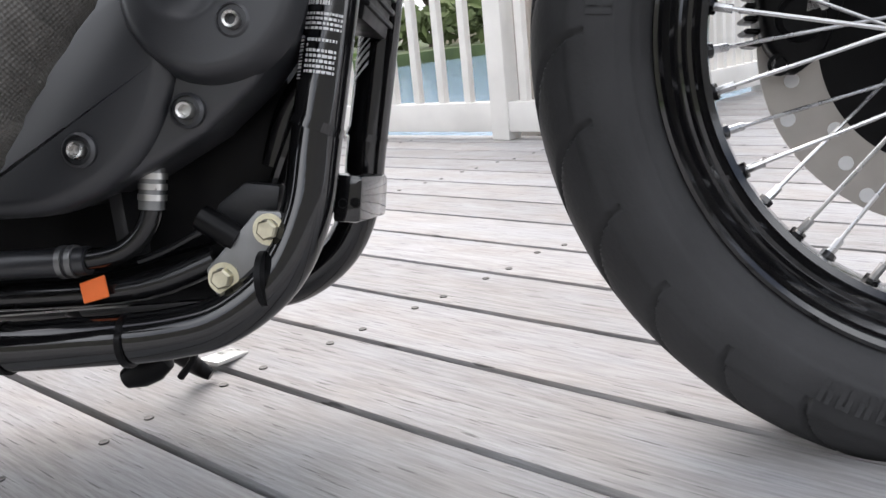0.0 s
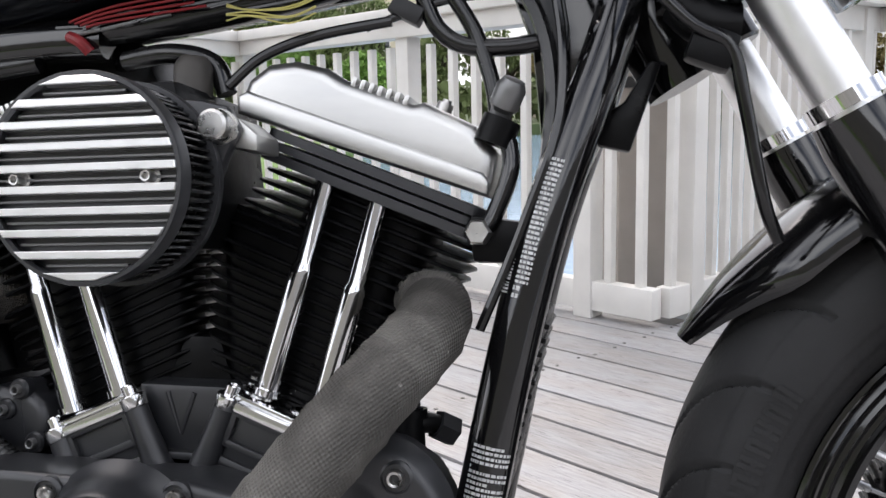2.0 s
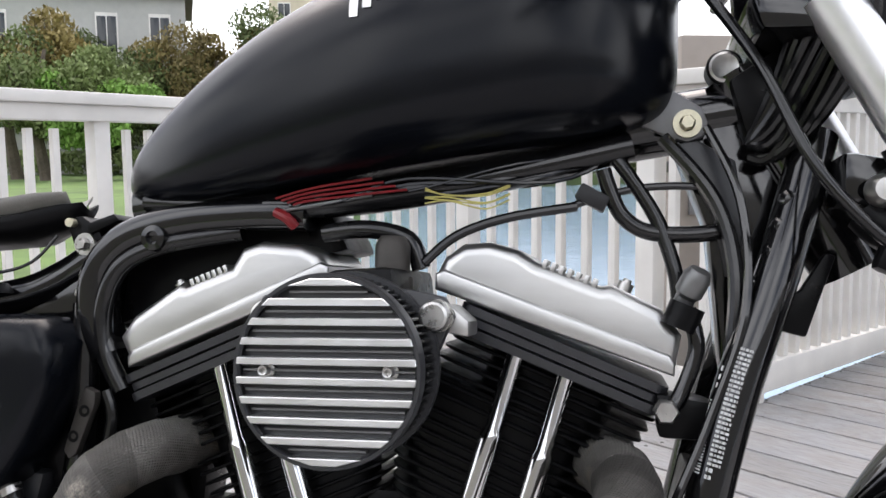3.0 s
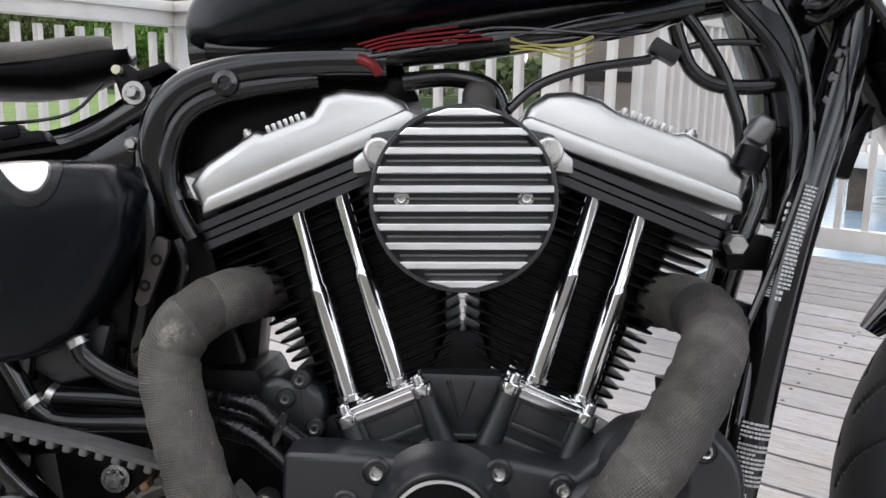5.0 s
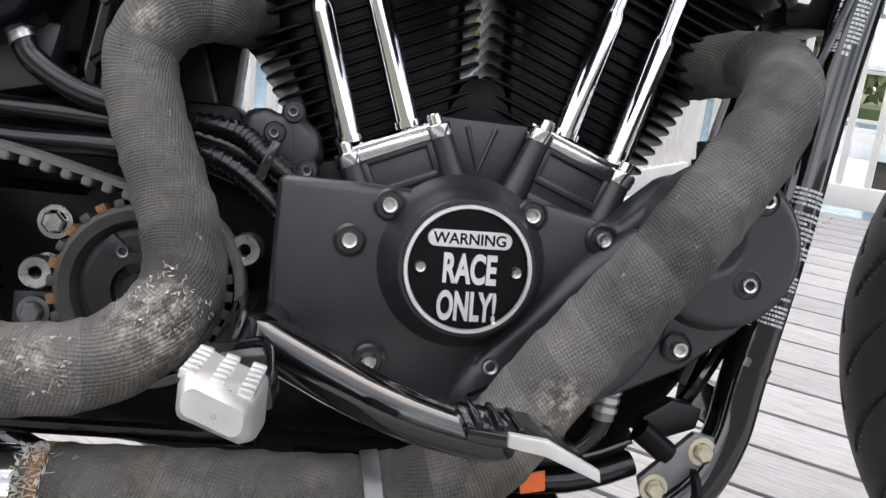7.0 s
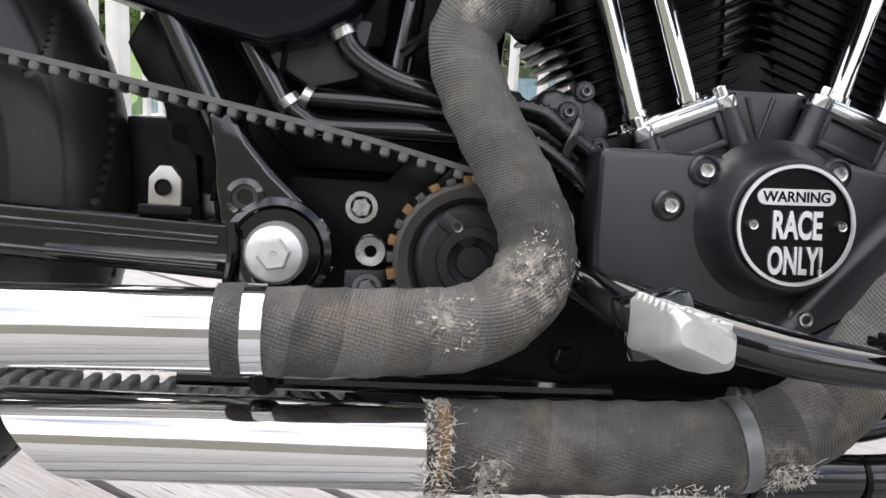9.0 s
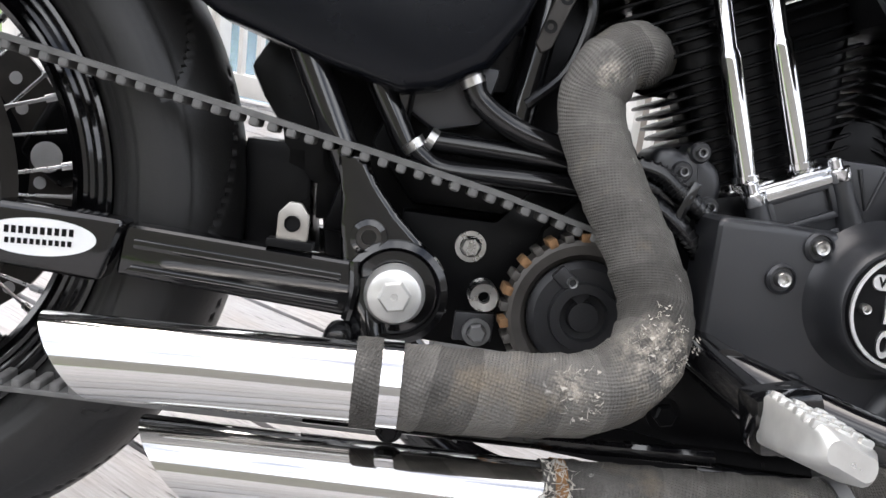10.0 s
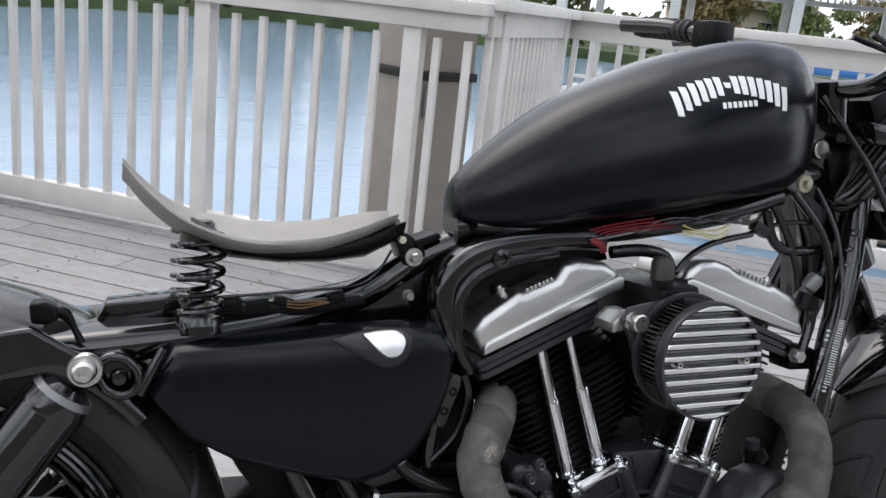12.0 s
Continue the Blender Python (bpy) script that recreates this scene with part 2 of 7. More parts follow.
BELT = material("drive_belt_rubber", (0.13, 0.128, 0.124), 0.7, spec=0.25, var=0.3, scale=80, bump=0.3, bscale=800)
LEATHER = material("seat_leather", (0.235, 0.225, 0.205), 0.6, var=0.25, scale=35, spread=0.1, bump=0.25, bscale=450)
WRAP = wrap_material()
FRAY = material("frayed_fibre", (0.46, 0.43, 0.38), 0.85, var=0.6, scale=60)
RUST = material("rusty_steel", (0.19, 0.105, 0.048), 0.8, 0.3, var=0.6, scale=120, bump=0.4, bscale=500)
BRAKEDISC = material("brake_disc_steel", (0.42, 0.40, 0.37), 0.38, 0.9, var=0.12, scale=40, spread=0.08)
DECAL = material("white_decal_print", (0.78, 0.78, 0.77), 0.45, var=0.05, scale=100)
LABEL = material("silver_label_print", (0.55, 0.55, 0.55), 0.5, var=0.25, scale=400)
ORANGE = material("orange_tape", (0.80, 0.16, 0.03), 0.55, var=0.1, scale=100)
PLATE = material("tappet_plate_chrome", (0.74, 0.74, 0.74), 0.15, 1.0, var=0.08, scale=60, spread=0.05)
REDWIRE = material("red_wire", (0.20, 0.008, 0.012), 0.45, var=0.1)
YELLOWWIRE = material("yellow_wire", (0.50, 0.45, 0.14), 0.45, var=0.1)
WHITEPAINT = material("white_fence_paint", (0.70, 0.68, 0.645), 0.55, var=0.14, scale=8, spread=0.1, bump=0.05, bscale=60, random_tint=0.04)
BROWNPAINT = material("taupe_painted_piling", (0.30, 0.265, 0.235), 0.7, var=0.15, scale=10, bump=0.2, bscale=40)
DECKWOOD = wood_material("weathered_deck_wood", (0.345, 0.345, 0.355), (0.11, 0.105, 0.10))
SCREW = material("weathered_screw", (0.12, 0.115, 0.11), 0.5, 0.6, var=0.3, scale=300)
GAPSHADE = material("dark_joist_timber", (0.03, 0.025, 0.02), 0.9, var=0.3, scale=8)
SOIL = material("lake_bed_soil", (0.10, 0.085, 0.06), 0.9, var=0.4, scale=0.4)
GRASS = material("lawn_grass", (0.10, 0.17, 0.035), 0.9, var=0.45, scale=1.5, bump=0.6, bscale=30)
BANKGRASS = material("rough_bank_grass", (0.060, 0.085, 0.028), 0.9, var=0.5, scale=0.8, bump=0.6, bscale=20)
LEAF = material("tree_leaves", (0.15, 0.19, 0.065), 0.7, var=0.5, scale=1.2, random_tint=0.35)
LEAFLIGHT = material("bright_tree_leaves", (0.14, 0.25, 0.045), 0.7, var=0.5, scale=1.2, random_tint=0.2)
LEAFBROWN = material("rusty_tree_leaves", (0.21, 0.165, 0.055), 0.7, var=0.5, scale=1.2, random_tint=0.25)
BARK = material("tree_bark", (0.10, 0.08, 0.06), 0.9, var=0.4, scale=10, bump=0.5, bscale=30)
SIDING = material("grey_house_siding", (0.42, 0.42, 0.40), 0.8, var=0.08, scale=3)
STUCCO = material("cream_stucco", (0.62, 0.55, 0.42), 0.85, var=0.1, scale=2)
ROOF = material("brown_roof_shingle", (0.16, 0.13, 0.11), 0.9, var=0.3, scale=6)
GLASS = material("dark_window_glass", (0.03, 0.035, 0.04), 0.08)
WATER = water_material()
BLUECANVAS = material("blue_canvas", (0.10, 0.28, 0.60), 0.7, var=0.1, scale=3)


# ---- mesh helpers ----
def smooth_path(pts, steps):
    pts = [Vector(p) for p in pts]
    if steps <= 1 or len(pts) < 3:
        return pts
    out = []
    for i in range(len(pts) - 1):
        a, b, c, d = pts[max(i - 1, 0)], pts[i], pts[i + 1], pts[min(i + 2, len(pts) - 1)]
        for k in range(steps):
            t = k / steps
            out.append(0.5 * (2 * b + (c - a) * t + (2 * a - 5 * b + 4 * c - d) * t * t + (3 * b - a - 3 * c + d) * t ** 3))
    out.append(pts[-1])
    return out


def tube(pts, r, n=12, steps=6, caps=True, bm=None, hollow=0.0, wrapped=0.0):
    """A round tube along a smooth line. r: one radius or one for each point. wrapped: pitch of overlapping tape turns."""
    bm = bm or bmesh.new()
    uvl = bm.loops.layers.uv.verify()
    path = smooth_path(pts, steps)
    m = len(path)
    if isinstance(r, (list, tuple)):
        radii = np.interp(np.linspace(0, len(pts) - 1, m), range(len(pts)), r)
    else:
        radii = [r] * m
    tang = [(path[min(i + 1, m - 1)] - path[max(i - 1, 0)]).normalized() for i in range(m)]
    side = tang[0].orthogonal().normalized()
    rings, dist = [], 0.0
    dists = []
    for i in range(m):
        side = (side - tang[i] * side.dot(tang[i])).normalized()
        other = tang[i].cross(side)
        if i:
            dist += (path[i] - path[i - 1]).length
        dists.append(dist)
        ring = []
        for k in range(n):
            a = 2 * math.pi * k / n
            rad = radii[i]
            if wrapped:
                ph = (dist / wrapped + k / n) % 1.0
                rad += 0.0014 * (1 - ph) ** 2 + 0.0006 * noise.noise(path[i] * 60 + Vector((k, 0, 0)))
            ring.append(bm.verts.new(path[i] + (side * math.cos(a) + other * math.sin(a)) * rad))
        rings.append(ring)
    for i in range(m - 1):
        for k in range(n):
            f = bm.faces.new((rings[i][k], rings[i][(k + 1) % n], rings[i + 1][(k + 1) % n], rings[i + 1][k]))
            us = [(k, i), (k + 1, i), (k + 1, i + 1), (k, i + 1)]
            for lp, (u, v) in zip(f.loops, us):
                lp[uvl].uv = (u / n * 2 * math.pi * radii[min(v, m - 1)], dists[min(v, m - 1)])
    if hollow:
        for ring, i in ((rings[0], 0), (rings[-1], m - 1)):
            c = path[i]
            inner = [bm.verts.new(c + (v.co - c) * hollow) for v in ring]
            depth = tang[i] * (0.08 if i == 0 else -0.08)
            deep = [bm.verts.new(v.co + depth) for v in inner]
            for k in range(n):
                bm.faces.new((ring[k], ring[(k + 1) % n], inner[(k + 1) % n], inner[k]))
                bm.faces.new((inner[k], inner[(k + 1) % n], deep[(k + 1) % n], deep[k]))
            bm.faces.new(deep)
    elif caps:
        bm.faces.new(rings[0])
        bm.faces.new(rings[-1])
    bmesh.ops.recalc_face_normals(bm, faces=bm.faces)
    return bm


def lathe(profile, m, n=40, bm=None, closed=False):
    """Turns (radius, height) pairs round the z axis of the pose m."""
    bm = bm or bmesh.new()
    rings = []
    for r, h in profile:
        if r < 1e-6:
            rings.append([bm.verts.new(m @ Vector((0, 0, h)))])
        else:
            rings.append([bm.verts.new(m @ Vector((r * math.cos(2 * math.pi * k / n), r * math.sin(2 * math.pi * k / n), h))) for k in range(n)])
    pairs = list(zip(rings, rings[1:])) + ([(rings[-1], rings[0])] if closed else [])
    for a, b in pairs:
        for k in range(n):
            q = [a[k % len(a)], a[(k + 1) % len(a)], b[(k + 1) % len(b)], b[k % len(b)]]
            q = list(dict.fromkeys(q))
            if len(q) > 2:
                bm.faces.new(q)
    bmesh.ops.recalc_face_normals(bm, faces=bm.faces)
    return bm


def out(x, y, z):
    """A pose at a point of the machine whose z axis points to the machine's right."""
    return pose(x, y, z, 90, 0, 0)


def prism(outline, y0, y1, bevel=0.002, seg=2, bm=None):
    """A plate: an outline in x and z, from y0 to y1, its edges rounded."""
    tmp = bmesh.new()
    a = [tmp.verts.new((x, y0, z)) for x, z in outline]
    b = [tmp.verts.new((x, y1, z)) for x, z in outline]
    k = len(a)
    tmp.faces.new(a)
    tmp.faces.new(b)
    for i in range(k):
        tmp.faces.new((a[i], a[(i + 1) % k], b[(i + 1) % k], b[i]))
    bmesh.ops.recalc_face_normals(tmp, faces=tmp.faces)
    if bevel:
        bmesh.ops.bevel(tmp, geom=list(tmp.edges), offset=bevel, segments=seg, affect="EDGES", profile=0.6)
    return merged(bm, tmp)


def soft_plate(outline, y0, y1, r, steps=4, bm=None, flat=False):
    """A casting: an outline in x and z, from y0 (back) to y1 (face), its face edge rolled over with radius r."""
    bm = bm or bmesh.new()
    pts = [Vector((x, 0, z)) for x, z in outline]
    k = len(pts)
    area = sum(a.x * b.z - b.x * a.z for a, b in zip(pts, pts[1:] + pts[:1]))
    turn = 1 if area > 0 else -1
    miter = []
    for i, p in enumerate(pts):
        d0, d1 = (p - pts[i - 1]).normalized(), (pts[(i + 1) % k] - p).normalized()
        n0, n1 = Vector((-d0.z, 0, d0.x)) * turn, Vector((-d1.z, 0, d1.x)) * turn
        miter.append((n0 + n1) / max(1 + n0.dot(n1), 0.5))
    sgn = 1 if y1 > y0 else -1
    rings = [[p + Vector((0, y0, 0)) for p in pts]]
    for j in range(steps + 1):
        a = math.pi / 2 * j / steps
        inset, y = r * (1 - math.cos(a)), y1 - sgn * r * (1 - math.sin(a))
        if flat:
            inset, y = r * j / steps, y1 - sgn * r * 0.5 * (1 - j / steps)
        rings.append([p + m * inset + Vector((0, y, 0)) for p, m in zip(pts, miter)])
    return loft(rings, bm)


def box(sx, sy, sz, m=None, bevel=0.002, seg=2, bm=None):
    tmp = bmesh.new()
    bmesh.ops.create_cube(tmp, size=1.0, matrix=Matrix.Diagonal((sx, sy, sz, 1)))
    if bevel:
        bmesh.ops.bevel(tmp, geom=list(tmp.edges), offset=min(bevel, 0.45 * min(sx, sy, sz)), segments=seg, affect="EDGES", profile=0.6)
    if m is not None:
        bmesh.ops.transform(tmp, matrix=m, verts=tmp.verts)
    return merged(bm, tmp)


def merged(bm, tmp):
    if bm is None:
        return tmp
    me = bpy.data.meshes.new("tmp")
    tmp.to_mesh(me)
    bm.from_mesh(me)
    tmp.free()
    bpy.data.meshes.remove(me)
    return bm


def loft(sections, bm=None, caps=True):
    """Joins closed rings of equal length."""
    bm = bm or bmesh.new()
    rings = [[bm.verts.new(p) for p in s] for s in sections]
    k = len(rings[0])
    for a, b in zip(rings, rings[1:]):
        for i in range(k):
            bm.faces.new((a[i], a[(i + 1) % k], b[(i + 1) % k], b[i]))
    if caps:
        bm.faces.new(rings[0])
        bm.faces.new(rings[-1])
    bmesh.ops.recalc_face_normals(bm, faces=bm.faces)
    return bm


def mesh_of(name, bm, mat, angle=35):
    me = bpy.data.meshes.new(name)
    bm.to_mesh(me)
    bm.free()
    for m in mat if isinstance(mat, (list, tuple)) else (mat,):
        me.materials.append(m)
    me.shade_smooth()
    me.set_sharp_from_angle(angle=radians(angle))
    return me


def part(name, bm, mat, parent=None, label="", kind="", angle=35):
    """Links a bmesh as one mesh object, under a thing or a part."""
    ob = new(name, bm if isinstance(bm, bpy.types.Mesh) else mesh_of(name, bm, mat, angle))
    ob.parent = parent
    return tagged(ob, label=label, kind=kind)


def again(ob, m, parent=None, name=None):
    """Another object on the same mesh."""
    o = new(name or ob.name.split(".")[0], ob.data)
    o.parent = parent or ob.parent
    o.matrix_basis = m
    return o


# ---- the motorcycle: x ahead, y to its left, z up, leaning on its side stand ----
bike = new("motorcycle")
bike.matrix_world = pose(-0.0043, 0.1111, 0.0064, -9.247, 0.719, 0)
tagged(bike, "black air-cooled v-twin motorcycle with wrapped exhaust pipes leaning on its stand", "motorcycle")


def socket_screw(x, y, z, r=0.0058, mat=None, parent=None, name="screw"):
    bm = lathe([(0, -0.001), (r * 0.55, -0.001), (r * 0.58, 0.004), (r * 0.85, 0.0045), (r, 0.003), (r, -0.006)], out(x, y, z), 20)
    lathe([(r * 1.5, -0.006), (r * 1.5, -0.0045), (r, -0.0045)], out(x, y, z), 20, bm)
    return part(name, bm, mat or STEEL, parent or bike)


def hex_bolt(x, y, z, r=0.009, mat=None, parent=None, name="bolt", washer=1.45, h=0.008):
    bm = lathe([(0, h), (r * 0.8, h), (r, h * 0.8), (r, 0)], out(x, y, z) @ pose(0, 0, 0, 0, 0, 13), 6)
    lathe([(r, 0.001), (r * washer, 0.001), (r * washer, -0.003)], out(x, y, z), 24, bm)
    return part(name, bm, mat or STEEL, parent or bike)


MID = 0.013  # the engine's vee stands symmetric about this x
CRANK = Vector((MID + 0.009, 0, 0.213))


# -- crankcase and gear case --
case = part("crankcase", prism([(-0.13, 0.37), (0.0, 0.40), (0.03, 0.40), (0.13, 0.37), (0.2, 0.33), (0.205, 0.24), (0.17, 0.19), (0.05, 0.165), (-0.1, 0.165), (-0.2, 0.18), (-0.235, 0.2), (-0.24, 0.33), (-0.2, 0.375)], -0.048, 0.09, 0.012), FINBLACK, bike)
cover_line = [(-0.1265, 0.3625), (-0.075, 0.3625), (-0.02, 0.361), (0.05, 0.363), (0.105, 0.352), (0.125, 0.372), (0.145, 0.390), (0.168, 0.397), (0.195, 0.392), (0.218, 0.378), (0.230, 0.358), (0.232, 0.335), (0.222, 0.310), (0.200, 0.285), (0.165, 0.257), (0.12, 0.234), (0.07, 0.218), (0.02, 0.212), (-0.04, 0.220), (-0.10, 0.235), (-0.1265, 0.246)]
cover = part("gear_case_cover", prism(cover_line, -0.07, -0.126, 0.007, 3), SATIN, bike, "satin black gear case cover")
part("timer_dome", lathe([(0.060, 0.122), (0.056, 0.1275), (0.0525, 0.132), (0.0495, 0.139), (0.0472, 0.150), (0.0455, 0.156), (0.044, 0.158), (0, 0.158)], out(0.0, 0, 0.3155), 64), SATIN, cover)


def dished_boss(cx, cz, r, scoop_x, scoop_z, scoop_r):
    """A round boss with a bowl scooped out of its face, off its middle."""
    bm = bmesh.new()
    rings = []
    for i in range(31):
        f = i / 30
        rr = r * f
        rim = 0.0 if f < 0.80 else 0.019 * ((f - 0.80) / 0.20) ** 2.2
        ring = []
        for k in range(72):
            a = 2 * math.pi * k / 72
            x, z = cx + rr * math.cos(a), cz + rr * math.sin(a)
            d = math.hypot(x - scoop_x, z - scoop_z) / scoop_r
            bowl = 0.0105 * (1 - d * d) if d < 1 else 0.0
            ring.append(bm.verts.new((x, -0.1415 + rim + bowl, z)))
        rings.append(ring)
    for a, b in zip(rings, rings[1:]):
        for k in range(72):
            bm.faces.new((a[k], a[(k + 1) % 72], b[(k + 1) % 72], b[k]))
    bmesh.ops.remove_doubles(bm, verts=bm.verts, dist=1e-5)
    bmesh.ops.recalc_face_normals(bm, faces=bm.faces)
    return bm


part("oil_pump_boss", dished_boss(0.178, 0.345, 0.060, 0.1645, 0.3515, 0.0265), SATIN, cover, angle=50)
bulge = [(0.150, 0.322), (0.1535, 0.305), (0.148, 0.283), (0.1385, 0.262), (0.122, 0.241), (0.095, 0.223), (0.062, 0.2135), (0.025, 0.2135), (0.0, 0.224), (0.02, 0.262), (0.055, 0.300), (0.09, 0.335), (0.115, 0.352), (0.135, 0.345)]
part("cover_bulge", soft_plate([(p.x, p.z) for p in smooth_path([(x, 0, z) for x, z in bulge + bulge[:1]], 3)[:-1]], -0.112, -0.1365, 0.013, 6), SATIN, cover, angle=50)
for x, y, z in ((-0.052, -0.128, 0.350), (-0.076, -0.129, 0.324), (0.044, -0.128, 0.353), (0.094, -0.129, 0.342), (-0.0555, -0.132, 0.2455), (0.026, -0.132, 0.249), (0.2, -0.141, 0.380), (0.195, -0.141, 0.322), (0.157, -0.13, 0.272), (0.0893, -0.1395, 0.2521)):
    pad = part("screw_pad", lathe([(0.0112, 0), (0.0112, 0.006), (0.0092, 0.008), (0.0088, 0.0055), (0, 0.0055)], out(x, y + 0.006, z), 24), SATIN, cover)
    socket_screw(x, y - 0.001, z, parent=cover)

# -- timer badge --
badge = part("timer_badge", lathe([(0.0415, 0.157), (0.0415, 0.162), (0.0400, 0.1632), (0.0383, 0.1632), (0.0376, 0.1605), (0, 0.1605)], out(0, 0, 0.3155), 72), FINBLACK, bike, "black round badge with silver ring and raised lettering")
badge.matrix_basis = Matrix.Translation((0, 0, 0.3155)) @ pose(0, 0, 0, 0, -1.7, 0) @ Matrix.Translation((0, 0, -0.3155))
part("badge_ring", lathe([(0.0412, 0.1628), (0.0408, 0.1642), (0.0386, 0.1642), (0.0380, 0.1628)], out(0, 0, 0.3155), 72), POLISHED, badge)
for sx in (-0.0305, 0.0305):
    socket_screw(sx, -0.1622, 0.3155, 0.0036, parent=badge)


def lettering(word, size, m, mat, parent, depth=0.0009, name="lettering", squeeze=1.0, bold=0.0):
    cu = bpy.data.curves.new("txt", "FONT")
    cu.body, cu.size, cu.align_x, cu.align_y, cu.extrude, cu.offset = word, size, "CENTER", "CENTER", depth, bold
    ob = bpy.data.objects.new("txt", cu)
    scene.collection.objects.link(ob)
    bpy.context.view_layer.update()
    me = bpy.data.meshes.new_from_object(ob.evaluated_get(bpy.context.evaluated_depsgraph_get()))
    bpy.data.objects.remove(ob)
    bpy.data.curves.remove(cu)
    me.transform(m @ Matrix.Diagonal((squeeze, 1, 1, 1)))
    me.materials.append(mat)
    o = new(name, me)
    o.parent = parent
    return o


face = pose(0, 0, 0, 90, 0, 0)
pill = []
for k in range(24):
    a = 2 * math.pi * k / 24
    pill.append(((0.0215 if math.cos(a) > 0 else -0.0215) + 0.0056 * math.cos(a), 0.3345 + 0.0056 * math.sin(a)))
part("badge_pill", prism(pill, -0.160, -0.1622, 0.0004, 1), POLISHED, badge)
lettering("WARNING", 0.0098, pose(0, -0.1624, 0.3343, 90, 0, 0), FINBLACK, badge, 0.0003, squeeze=0.98, bold=0.0002)
lettering("RACE", 0.0255, pose(0.001, -0.1615, 0.3147, 90, 0, 0), POLISHED, badge, 0.0012, squeeze=0.55, bold=0.0009)
lettering("ONLY!", 0.0250, pose(0.001, -0.1615, 0.2908, 90, 0, 0), POLISHED, badge, 0.0012, squeeze=0.52, bold=0.0009)


# -- cylinders, heads and rockers --
def rounded(cx, cy, hx, hy, r, z, m, n=5):
    """A rounded rectangle ring across a cylinder's axis."""
    pts = []
    for qx, qy, a0 in ((1, 1, 0), (-1, 1, 90), (-1, -1, 180), (1, -1, 270)):
        for k in range(n + 1):
            a = radians(a0 + 90 * k / n)
            pts.append(m @ Vector((cx + qx * (hx - r) + r * math.cos(a), cy + qy * (hy - r) + r * math.sin(a), z)))
    return pts


def cylinder(sign):
    """A finned barrel with its head and rocker box. sign: 1 ahead, -1 behind."""
    m = Matrix.Translation(CRANK) @ pose(0, 0, 0, 0, sign * 22.5 - 2.0, 0)  # the engine sits nose up by two degrees

    def fin(parent, h, outer, inner, cy, hy, r, low, high):
        cx, hx = sign * (outer - inner) / 2, (outer + inner) / 2
        bm = loft([rounded(cx, cy, hx - 0.0012, hy - 0.0012, r, h - low, m), rounded(cx, cy, hx, hy, r, h - low * 0.5, m), rounded(cx, cy, hx, hy, r, h + high * 0.4, m), rounded(cx, cy, hx - 0.001, hy - 0.001, r, h + high, m)])
        part("fin", bm, FINBLACK, parent, angle=30)

    barrel = part("cylinder", loft([rounded(-sign * (0.414 * h - 0.064) / 2, 0, 0.047 + (0.414 * h - 0.064) / 2, 0.030, 0.02, h, m) for h in (0.2, 0.33)]), FINBLACK, bike, "black finned cylinder barrel", angle=30)
    for i in range(11):
        h = 0.205 + i * 0.0096
        fin(barrel, h, 0.058 + 0.0014 * i, 0.414 * h - 0.0012 - 0.0004 * i, 0.019, 0.053, 0.02, 0.0018, 0.0014)
    head = part("cylinder_head", loft([rounded(0, 0.008, 0.055, 0.034, 0.02, h, m) for h in (0.315, 0.375)]), FINBLACK, bike, "black finned cylinder head", angle=30)
    for i in range(6):
        fin(head, 0.316 + i * 0.0098, 0.080 + 0.002 * i, 0.105 - 0.003 * i, 0.016, 0.054, 0.016, 0.0018, 0.0014)
    box_m = None
    for h0, h1, g in ((0.381, 0.387, 0.002), (0.372, 0.379, 0.0), (0.389, 0.396, 0.0)):
        bm = loft([rounded(0.0, 0.003, 0.088 - g, 0.063 - g, 0.012, h, m) for h in (h0, h0 + 0.001, h1 - 0.001, h1)])
        if box_m is None:
            box_m = part("rocker_box", bm, SATIN, bike, "black ribbed rocker box")
        else:
            part("box_rib", bm, SATIN, box_m)


for s in (1, -1):
    cylinder(s)

front_line = [(0.246, 0.563), (0.0565, 0.6235), (0.0565, 0.637), (0.062, 0.650), (0.078, 0.6615), (0.100, 0.6635), (0.124, 0.6575), (0.138, 0.6485), (0.189, 0.6305), (0.197, 0.632), (0.236, 0.614), (0.2515, 0.594)]
rear_line = [(-0.034, 0.6265), (-0.213, 0.5465), (-0.2265, 0.572), (-0.214, 0.591), (-0.171, 0.6215), (-0.165, 0.6195), (-0.124, 0.6365), (-0.115, 0.653), (-0.097, 0.6595), (-0.060, 0.6575), (-0.044, 0.650), (-0.0355, 0.638)]


